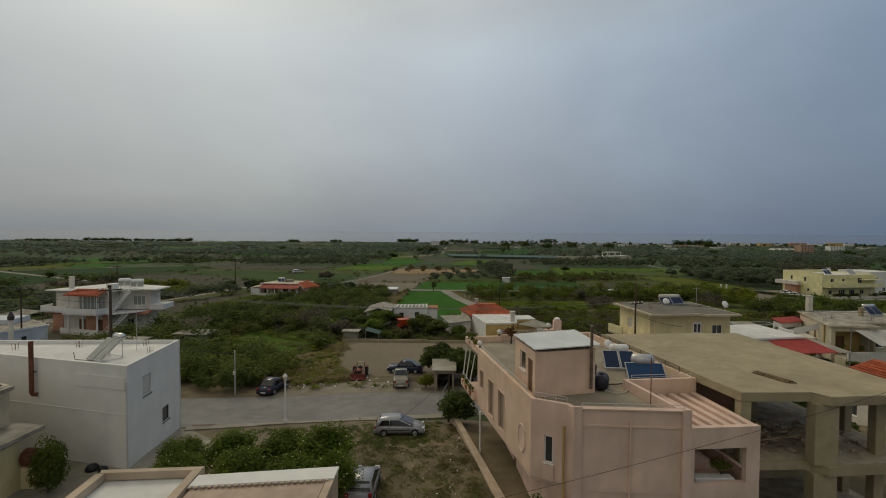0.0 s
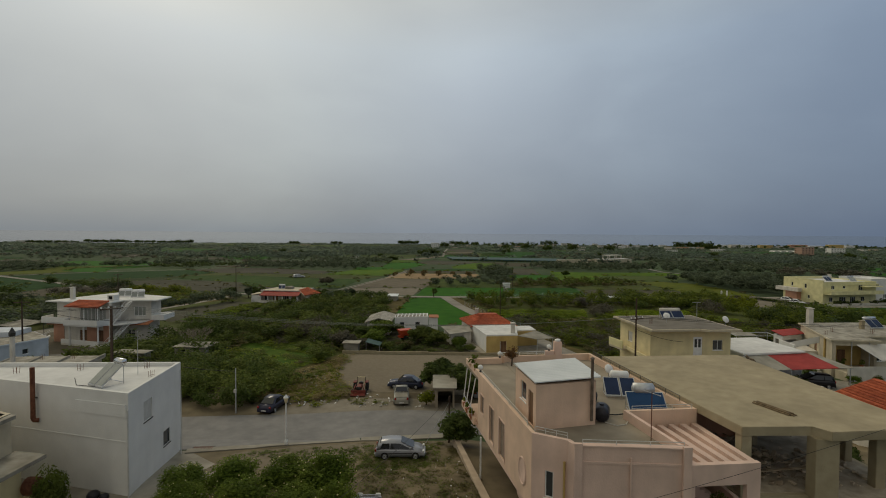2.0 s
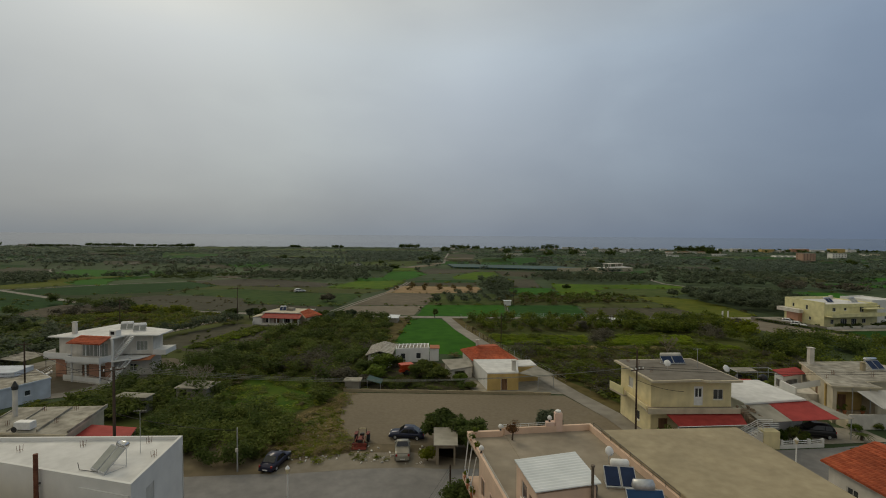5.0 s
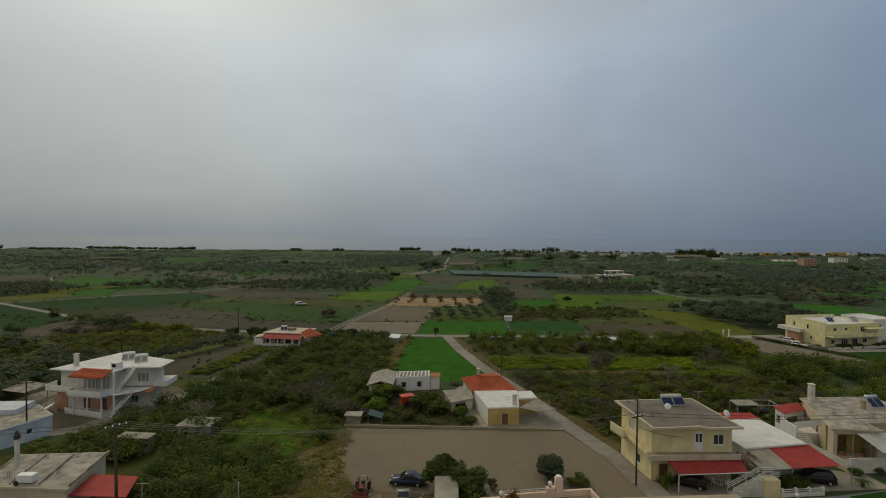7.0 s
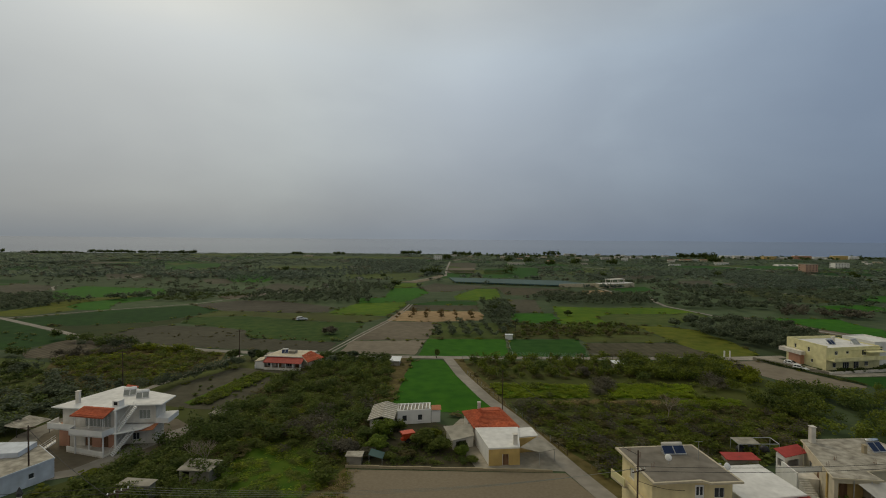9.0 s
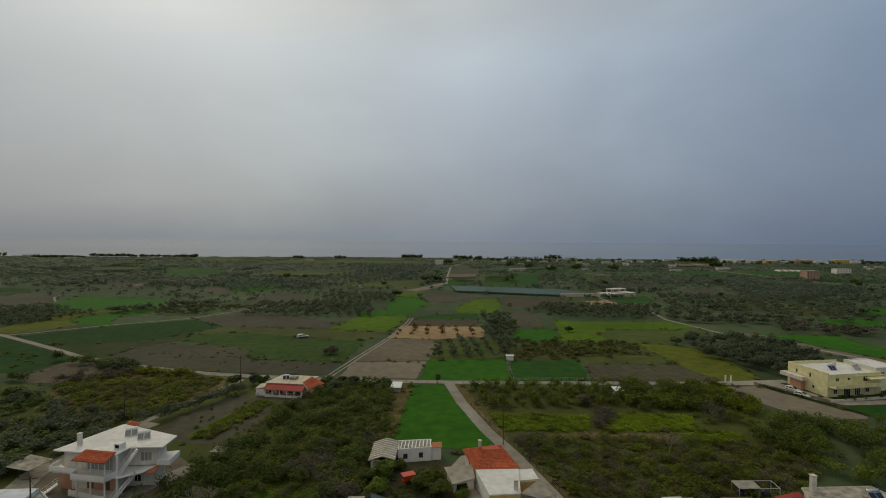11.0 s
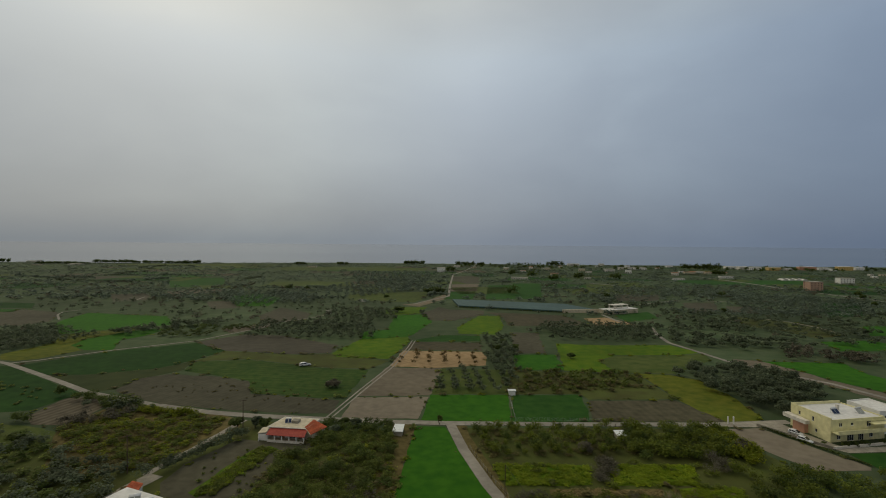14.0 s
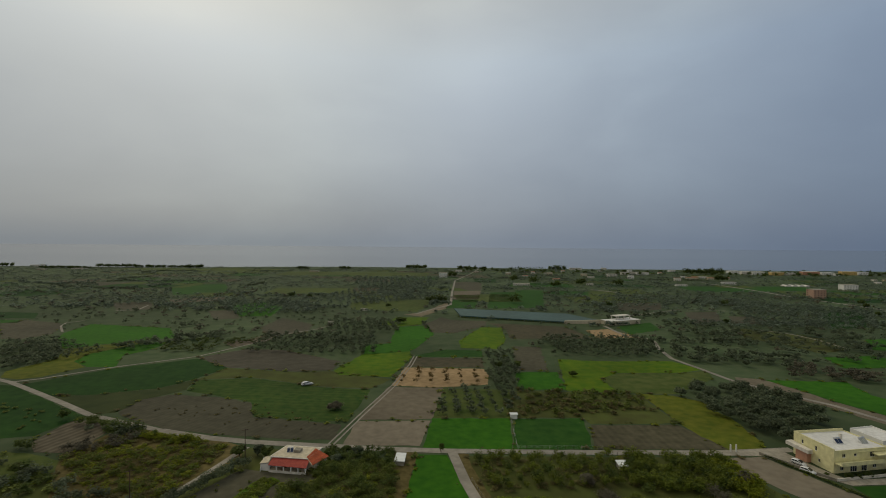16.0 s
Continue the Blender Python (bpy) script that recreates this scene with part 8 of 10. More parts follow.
# cluster behind the lot: ochre house, tile roof, white house with bare rafters
oc = flat_house("ochre_house", "ochre and white house with a white flat roof", [(7.1, 81.2), (12.3, 81.8), (13.2, 90.6), (5.3, 90.0)], -2.7, 0.15, WHITE, {0: [(2.35, 3.35, 0.08, 1.98, "wood")]}, roof=ROOF_WHITE, over=0.05)
# ochre cladding round the door
for u0, u1, v0, v1 in ((0, 2.3, -2.7, 0.14), (3.4, 5.3, -2.7, 0.14), (2.3, 3.4, -0.7, 0.14)):
    d = Vector((5.3, 0.62)).normalized()
    p, q = Vector((7.05, 81.15)) + d * u0, Vector((7.05, 81.15)) + d * u1
    s = Vector((d.y, -d.x)) * 0.07
    part("front_panel", prism([tuple(p), tuple(q), tuple(q + s), tuple(p + s)], v0 + 0.003, v1), OCHRE, oc)
part("white_roof_wing", prism([(12.6, 86.6), (16.4, 87.4), (15.9, 91.3), (13.0, 90.8)], -0.1, 0.1), ROOF_WHITE, oc)
part("porch_roof", slab4([(12.4, 82.4, 0.05), (15.7, 81.5, -0.35), (18.8, 83.2, -0.45), (16.3, 87.3, 0.0)], 0.07), SHEET_OLD, oc)
for x, y in ((15.6, 81.7), (18.5, 83.3)):
    part("porch_post", rod((x, y, -2.6), (x, y, -0.42), 0.06), METAL, oc)
part("porch_back", prism([(12.6, 86.3), (16.6, 87.2), (16.6, 87.35), (12.6, 86.45)], -2.7, -0.05), OCHRE, oc)
chimney(oc, 11.7, 83.0, 0.2, 1.7, 0.7)
th_ = thing("red_tiled_house", "old house with a red clay tile roof", "house")
walls(th_, [(5.4, 91.2), (13.3, 92.0), (11.0, 101.6), (3.6, 99.2)], -2.8, -0.1, WHITE_WARM, {3: [(3, 4, 0.8, 2, "glass")]})
tile_plane(th_, (5.1, 90.9, -0.1), (13.7, 91.7, -0.1), (10.4, 97.0, 1.25), (7.2, 96.6, 1.25))
tile_plane(th_, (3.1, 99.7, -0.1), (5.1, 90.9, -0.1), (7.2, 96.6, 1.24), (6.9, 97.6, 1.24))
tile_plane(th_, (13.7, 91.7, -0.1), (11.1, 102.2, -0.1), (9.9, 98.4, 1.24), (10.4, 97.0, 1.24))
tile_plane(th_, (11.1, 102.2, -0.1), (3.1, 99.7, -0.1), (6.9, 97.6, 1.23), (9.9, 98.4, 1.23))
part("ridge_cap", slab4([(7.0, 96.4, 1.33), (10.6, 96.8, 1.33), (10.1, 98.6, 1.33), (6.7, 97.8, 1.33)], 0.1), TILE, th_)
chimney(th_, 6.6, 99.4, 0.4, 1.4, 0.6)
lt = thing("lean_to", "low lean-to with an old sheet roof", "lean-to")
part("roof", slab4([(-0.6, 92.3, -0.3), (1.0, 86.4, -0.6), (5.1, 88.6, -0.5), (4.6, 93.2, -0.2)], 0.08), SHEET_OLD, lt)
walls(lt, ccw([(1.2, 87.2), (4.9, 88.8), (4.6, 92.9), (0.0, 92.0)]), -2.8, -0.75, WHITE_WARM, {0: [(0.6, 2.6, 0.1, 1.6, "open")]}, th=0.15)
wh = flat_house("white_house", "white house with a roof of bare rafters", [(-10.0, 99.0), (-3.2, 100.4), (-3.6, 104.4), (-10.4, 103.4)], -2.9, 0.1, WHITE, {0: [(4.2, 5.2, 0.8, 2.0, "glass"), (1.0, 2.0, 0.8, 2.0, "glass")]}, roof=OLD_ROOF, parapet=0.2)
for k in range(9):
    x = -9.6 + 0.75 * k
    part("rafter", box(x, x + 0.18, 99.3 + 0.2 * (x + 10) , 103.0 + 0.15 * (x + 10), 0.103, 0.25), WHITE_PAINT, wh)
part("red_porch_roof", slab4([(-3.1, 100.2, 0.0), (-1.1, 100.6, -0.1), (-1.2, 103.0, 0.1), (-3.2, 102.6, 0.15)], 0.07), TERRACOTTA, wh)
part("porch_wall", prism([(-3.1, 100.5), (-1.3, 100.9), (-1.3, 102.6), (-3.2, 102.3)], -2.9, -0.15), WHITE, wh)
bn = thing("barn", "pale barn with a low pitched sheet roof", "barn")
walls(bn, [(-14.9, 94.6), (-10.6, 94.8), (-10.5, 102.6), (-15.2, 102.4)], -2.8, -0.2, WHITE_WARM, {0: [(1.2, 2.8, 0.1, 2.0, "open")]})
part("roof", slab4([(-15.3, 94.1, -0.1), (-12.6, 94.1, 0.75), (-12.6, 102.9, 0.75), (-15.5, 102.9, -0.1)], 0.08), SHEET_OLD, bn)
part("roof", slab4([(-12.59, 94.1, 0.75), (-10.1, 94.3, 0.1), (-10.1, 102.9, 0.1), (-12.59, 102.9, 0.75)], 0.08), SHEET_OLD, bn)
for k in range(9):
    y_ = 94.3 + 1.04 * k
    part("batten", slab4([(-15.35, y_, -0.03), (-12.65, y_, 0.82), (-12.65, y_ + 0.2, 0.82), (-15.37, y_ + 0.2, -0.03)], 0.06), WHITE_WARM, bn)
    part("batten", slab4([(-12.55, y_, 0.81), (-10.15, y_, 0.17), (-10.15, y_ + 0.2, 0.17), (-12.55, y_ + 0.2, 0.81)], 0.06), WHITE_WARM, bn)
tp = thing("tarpaulin", "dark teal tarpaulin stretched on poles beside the shed", "tarpaulin")
part("cloth", slab4([(-13.0, 81.0, -0.9), (-10.6, 80.9, -1.5), (-10.5, 83.2, -1.4), (-12.9, 83.4, -0.8)], 0.04), TEAL_NET, tp)
for x_, y_, z_ in ((-10.7, 81.0, -1.55), (-10.6, 83.1, -1.45), (-12.9, 81.1, -0.95)):
    part("pole", rod((x_, y_, -2.7), (x_, y_, z_), 0.04), METAL, tp)
lw = thing("lot_wall", "low cement block wall along the lot", "wall")
for k in range(12):
    x0, x1 = -16.6 + 2.82 * k, -16.6 + 2.82 * (k + 1) - 0.03
    y0, y1 = 79.8 - 0.07 * k, 79.8 - 0.07 * (k + 1)
    part("wall_panel", prism([(x0, y0), (x1, y1), (x1, y1 + 0.22), (x0, y0 + 0.22)], -2.75, -2.12 + 0.05 * math.sin(k * 2.1)), CONCRETE, lw)

# red-roofed bungalow by the cross lane
rb_ = thing("red_roofed_bungalow", "white bungalow with a red porch roof and tiled wing", "house")
RBW = [(-53.6, 143.9), (-42.4, 142.7), (-40.2, 150.4), (-51.2, 151.8)]
walls(rb_, RBW, -3.2, -0.05, WHITE_WARM, {0: [(0.8, 2.2, 0.3, 2.1, "glass"), (3.4, 5.0, 0.1, 2.2, "wood"), (6.2, 8.2, 0.3, 2.1, "glass"), (9.2, 10.4, 0.1, 2.2, "wood")]})
part("roof", prism(inset(RBW, -0.25), -0.047, 0.16, bevel=0.02), WHITE_WARM, rb_)
part("roof_deck", prism(inset(RBW, 0.1), 0.164, 0.18), CREAM, rb_)
part("roof_hatch", prism([(-47.6, 146.6), (-45.6, 146.3), (-45.4, 148.4), (-47.4, 148.6)], 0.184, 0.9), SHEET_OLD, rb_)
RED_ROOF = mat("deep_red_roof_tiles", (0.24, 0.03, 0.022), (0.34, 0.055, 0.036), 1.5, 0.75, 0.2, large=0.15)
part("porch_roof", slab4([(-53.1, 140.5, -0.95), (-41.5, 138.9, -0.95), (-41.6, 142.75, -0.1), (-52.9, 144.1, -0.1)], 0.1), RED_ROOF, rb_)
for k in range(26):
    u = k / 25
    part("roof_rib", slab4([(-53.1 + 11.55 * u, 140.5 - 1.6 * u, -0.9), (-53.02 + 11.55 * u, 140.5 - 1.6 * u, -0.9), (-52.82 + 11.25 * u, 144.1 - 1.35 * u, -0.05), (-52.9 + 11.25 * u, 144.1 - 1.35 * u, -0.05)], 0.05), RED_ROOF, rb_)
for k in range(6):
    u = k / 5
    x, y = -52.8 + 11.0 * u, 140.75 - 1.5 * u
    part("porch_post", box(x - 0.13, x + 0.13, y - 0.13, y + 0.13, -3.2, -1.04), WHITE, rb_)
part("porch_rail", prism([(-52.9, 140.6), (-41.7, 139.1), (-41.7, 139.25), (-52.9, 140.75)], -3.2, -2.4), WHITE_WARM, rb_)
part("porch_floor", prism([(-52.9, 140.8), (-41.7, 139.3), (-42.4, 142.6), (-53.4, 143.8)], -3.2, -2.95), CREAM, rb_)
part("side_room", prism([(-55.8, 141.8), (-53.3, 141.5), (-53.7, 145.2), (-55.6, 145.4)], -3.2, -1.1), WHITE, rb_)
part("side_roof", slab4([(-56.0, 141.6, -1.0), (-53.2, 141.3, -0.55), (-53.6, 145.4, -0.35), (-55.8, 145.6, -0.8)], 0.09), CREAM, rb_)
part("wing_wall", prism([(-42.2, 142.8), (-40.0, 141.6), (-37.6, 146.8), (-40.0, 150.2)], -3.2, -1.05), CREAM, rb_)
tile_plane(rb_, (-40.3, 140.9, -1.0), (-37.0, 147.2, -1.0), (-41.6, 149.2, 0.45), (-42.6, 143.3, 0.35), "wing_tiles")
part("wing_gable", slab4([(-42.7, 143.0, 0.4), (-42.5, 143.0, 0.4), (-40.2, 140.9, -0.95), (-40.4, 140.9, -0.95)], 0.5), CREAM, rb_)
solar_heater(-48.6, 146.4, 0.18, 10, 2, CELL, WHITE_PAINT, 0.9, "solar water heater with two dark collectors")
fe2 = thing("white_fence", "white yard wall before the bungalow", "fence")
part("wall", prism([(-57.2, 148), (-57, 148), (-55.4, 141), (-55.6, 141)], -3.2, -2.0), WHITE, fe2)

# large lemon-yellow house far to one side, and its white neighbour
fy = thing("lemon_house", "pale lemon two-storey house with balconies", "house")
FY = [(112.4, 146.0), (131.6, 150.0), (128.4, 163.4), (110.6, 160.4)]
walls(fy, FY, -3.3, 3.5, LEMON, {0: [(2.4, 3.6, 0.9, 2.2, "glass"), (6, 8.4, 0.2, 2.3, "glass"), (10, 12, 0.2, 2.3, "glass"), (14, 15.4, 0.9, 2.2, "glass"), (3, 4.2, 4.6, 5.7, "glass"), (7.2, 8.2, 4.8, 5.6, "glass"), (13, 14.6, 4.2, 5.9, "glass")], 3: [(3.0, 3.8, 4.6, 5.8, "glass"), (8.0, 8.8, 4.4, 5.8, "glass"), (4.6, 5.4, 1.4, 2.4, "glass"), (9.2, 10, 1.4, 2.4, "glass")]})
part("roof_deck", prism(inset(FY, 0.23), 2.95, 3.2), ROOF_WHITE, fy)
part("balcony", prism([(112.6, 145.9), (113.0, 143.6), (132.0, 147.6), (131.6, 149.9)], -0.1, 0.1), LEMON, fy)
part("balcony_parapet", prism([(113.0, 143.6), (132.0, 147.6), (131.95, 147.8), (112.96, 143.8)], 0.103, 1.0), LEMON, fy)
part("side_balcony", prism([(111.0, 152.5), (109.4, 152.2), (107.9, 160.2), (110.2, 160.8)], -0.1, 1.0), WHITE_WARM, fy)
part("raised_parapet", prism([(112.4, 146.0), (112.75, 146.05), (110.95, 160.2), (110.6, 160.4)], 3.503, 4.0), LEMON, fy)
part("raised_parapet", prism([(110.95, 160.2), (128.4, 163.2), (128.4, 163.4), (110.6, 160.4)], 3.503, 4.0), LEMON, fy)
part("porch_canopy", prism([(126.0, 146.6), (132.0, 147.9), (131.7, 149.9), (125.6, 148.6)], 2.0, 2.25), LEMON, fy)
part("salmon_bay", prism([(110.2, 157.0), (111.4, 153.6), (110.0, 153.4), (108.8, 156.8)], -3.3, -0.12), SALMON, fy)
part("roof_eave", prism([(121, 147.6), (132.3, 149.9), (132.0, 151.5), (121, 149.2)], 2.55, 2.8), LEMON, fy)
solar_heater(119.0, 152.0, 3.2, 10, 2, CELL, METAL, 1.1, "solar water heater with dark collectors")
solar_heater(127.0, 152.6, 3.2, 10, 2, CELL_GREY, METAL, 1.1, "solar water heater with grey collectors")
chimney(fy, 122.0, 156.0, 3.2, 1.6, 0.7)
flat_house("white_block", "white two-storey block beside the lemon house", [(132.6, 153.0), (142, 155), (140, 166), (131, 163.6)], -3.3, 4.0, WHITE, {0: [(2, 3.2, 4.6, 5.8, "glass"), (5, 6.2, 1.2, 2.4, "glass")]}, roof=ROOF_WHITE, parapet=0.3)
u = np.linspace(0, 1, 60)
grove("hedge", "low clipped hedge along the forecourt", (99.6 + 11.4 * u, 157 - 26.6 * u), LEAF_DARK, 0.8, 0.55, 90, 0.14, 8, low=0.0, vary=0.2)
gw = thing("garden_wall", "pale low garden wall along the forecourt", "wall")
part("wall", prism([(98.5, 158.5), (98.8, 158.6), (109.6, 141.2), (109.3, 141.0)], -3.3, -2.3), SIDEWALK, gw)
part("wall", prism([(109.7, 141.0), (109.7, 141.3), (150, 150), (150, 149.7)], -3.3, -2.4), WHITE_WARM, gw)
for x in (90.6, 92.4):
    gp = thing("gate_post", "white concrete gate post beside the lane", "post", pose(x, 160.6, -3.3), "gate posts")
    part("shaft", box(-0.18, 0.18, -0.18, 0.18, 0, 2.4, 0.03), WHITE, gp)

# far buildings of the plain and the coast
fh = flat_house("cream_villa", "cream walled villa with an open upper frame", [(139, 434), (171, 450), (166, 462), (134, 446)], -9.0, -5.2, CREAM, {0: [(2, 5, 0.6, 2.6, "open"), (9, 13, 0.6, 2.8, "glass"), (17, 21, 0.6, 2.8, "glass")]}, roof=ROOF_WHITE, over=0.2)
part("upper_roof", prism([(147, 444), (163, 452), (160, 459), (144, 451)], -1.9, -1.5), WHITE_WARM, fh)
for x, y in ((147.6, 444.8), (155, 448.4), (162, 452), (145, 450.6), (152.4, 454.4), (159.6, 458)):
    part("column", box(x - 0.3, x + 0.3, y - 0.3, y + 0.3, -4.96, -1.9), WHITE_WARM, fh)
wl2 = thing("long_wall", "long pale cement wall in the fields", "wall")
part("wall", prism([(101, 441), (137, 448), (136.6, 449.4), (100.6, 442.4)], -9.2, -5.6), CREAM, wl2)
net = thing("shade_net", "long teal shade net over crops", "shade net")
NT = [(2, 534), (116, 500), (138, 452), (104, 444), (8, 478)]
nb = bmesh.new()
nv = [nb.verts.new((x, y, land(y) + 1.7)) for x, y in ccw(NT)]
ng = [nb.verts.new((x, y, land(y) + 0.5)) for x, y in ccw(NT)]
nb.faces.new(nv)
for i in range(5):
    nb.faces.new((ng[i], ng[(i + 1) % 5], nv[(i + 1) % 5], nv[i]))
part("net", nb, TEAL_NET, net)
for k in range(14):
    u = k / 13
    x, y = 8 + 96 * u, 478 - 34 * u
    part("post", rod((x, y + 0.3, land(y)), (x, y + 0.3, land(y) + 1.68), 0.1, seg=5), METAL, net)
FARB = random.Random(11)


def far_house(x, y, w, d, h, material, label, storeys=1, ang=0.0, roof=None):
    t = thing("far_house", label, "house", pose(x, y, land(y) - 0.2, 0, 0, ang), "houses on the plain")
    n = max(2, int(w / 4))
    hs_ = [(w * (k + 0.3) / n, w * (k + 0.62) / n, 0.9 + 3 * s, 2.3 + 3 * s, "open") for k in range(n) for s in range(storeys)]
    walls(t, [(0, 0), (w, 0), (w, d), (0, d)], 0, h, material, {0: hs_, 3: hs_[: storeys * 1]}, th=0.4)
    # solid dark core added so the openings read as shaded rooms
    part("shade_core", prism([(0.5, 0.5), (w - 0.5, 0.5), (w - 0.5, d - 0.5), (0.5, d - 0.5)], 0.05, h - 0.05), ROOM_SHADE, t)
    part("roof", prism([(-0.3, -0.3), (w + 0.3, -0.3), (w + 0.3, d + 0.3), (-0.3, d + 0.3)], h + 0.003, h + 0.3), roof or OLD_ROOF, t)
    return t


far_house(507, 700, 19, 13, 12.6, FADED, "orange four-storey apartment house far off", 4, 5)
far_house(-30, 1087, 18, 12, 10.5, WHITE, "white open-fronted building near the coast", 3, 0)
far_house(666, 850, 23, 14, 9.5, WHITE, "white three-storey house far off", 3, -5)
for x, y, w, h, st in ((366, 1167, 23, 6.6, 2), (428, 1257, 36, 6.6, 2), (469, 1263, 30, 6.2, 2), (348, 1463, 34, 6.6, 2), (564, 1139, 19, 4.3, 1), (8, 1308, 16, 5.2, 1), (620, 1420, 18, 4.8, 1), (455, 1505, 13, 5.7, 1)):
    far_house(x, y, w, 11, h, FARB.choice([WHITE, WHITE_WARM]), "pale house in the coastal village", st, FARB.uniform(-8, 8))
for x, y, w, h in ((520, 1099, 23, 4.6), (565, 1099, 16, 5.1), (600, 1110, 18, 4.2), (545, 1130, 14, 4.4)):
    far_house(x, y, w, 9, h, CREAM, "cream village house with a clay roof", 1, FARB.uniform(-15, 15), TERRACOTTA)
for x, y, w, h, c in ((757, 1364, 29, 6.9, WHITE), (761, 1308, 25, 8.8, WHITE_WARM), (792, 1313, 30, 7.7, WHITE), (826, 1290, 32, 8.6, OCHRE), (868, 1307, 44, 5.5, WHITE_WARM), (925, 1317, 44, 9.4, SALMON), (980, 1324, 33, 6.7, WHITE), (1040, 1334, 39, 10.1, OCHRE), (1090, 1340, 25, 7.9, WHITE)):
    far_house(x, y, w, 14, h, c, "long hotel block on the coast", 2, 0, ROOF_WHITE)
for x, y, w, h in ((247, 911, 12, 3.6), (409, 908, 20, 3.2), (528, 968, 26, 4.2), (-366, 1246, 24, 3.2), (-107, 420, 4.6, 2.5), (-97, 517, 7, 2.2), (55, 1271, 13, 3.8), (108, 882, 30, 3.8), (113, 1082, 9, 3.4), (-1220, 1395, 24, 4.5), (-1185, 1390, 15, 6.5), (-1060, 1230, 22, 2.6), (-1005, 1275, 36, 2.6)):
    far_house(x, y, w, max(4.0, w * 0.4), h, FARB.choice([WHITE, CREAM, WHITE_WARM]), "small pale farm building far off", 1, FARB.uniform(-8, 8))
for k in range(22):
    x, y = FARB.uniform(120, 1000), FARB.uniform(1020, 1420)
    far_house(x, y, FARB.uniform(8, 16), 8, FARB.choice([3.2, 3.6, 6.2]), FARB.choice([WHITE, WHITE_WARM, CREAM]), "pale village house among trees", 1, FARB.uniform(-15, 15), FARB.choice([None, TERRACOTTA, ROOF_WHITE]))
gs = thing("greenhouse", "row of low pale plastic greenhouses far off", "greenhouse", pose(616, 921, land(921) - 0.1), "")
for k in range(4):
    g0 = bmesh.new()
    xs = [(12 * k + 5.5 + 5.5 * math.cos(a_ * math.pi / 8), 3.0 * math.sin(a_ * math.pi / 8)) for a_ in range(9)]
    va = [g0.verts.new((x, 0, z)) for x, z in xs]
    vb = [g0.verts.new((x, 16, z)) for x, z in xs]
    for i in range(8):
        g0.faces.new((va[i], vb[i], vb[i + 1], va[i + 1]))
    g0.faces.new(va)
    g0.faces.new(vb[::-1])
    part("tunnel", g0, SHUTTER, gs)


# ---- vehicles ----


def paint(name, c):
    return mat(name, tuple(v * 0.9 for v in c), c, 2.0, 0.28, large=0.08, spec=0.5, metal=0.2)


LAMP_RED = mat("tail_lamp_red", (0.25, 0.01, 0.01), (0.35, 0.02, 0.015), 4, 0.3, large=0)
LAMP_CLEAR = mat("headlamp_glass", (0.55, 0.55, 0.53), (0.7, 0.7, 0.68), 4, 0.2, large=0)


def loft(sections, bm=None):
    """A skin over closed cross-sections of equal length, with end caps."""
    bm = bm or bmesh.new()
    rings = [[bm.verts.new(p) for p in s] for s in sections]
    n = len(rings[0])
    for a, b in zip(rings, rings[1:]):
        for k in range(n):
            bm.faces.new((a[k], a[(k + 1) % n], b[(k + 1) % n], b[k]))
    bm.faces.new(rings[0][::-1])
    bm.faces.new(rings[-1])
    bmesh.ops.recalc_face_normals(bm, faces=bm.faces[:])
    return bm


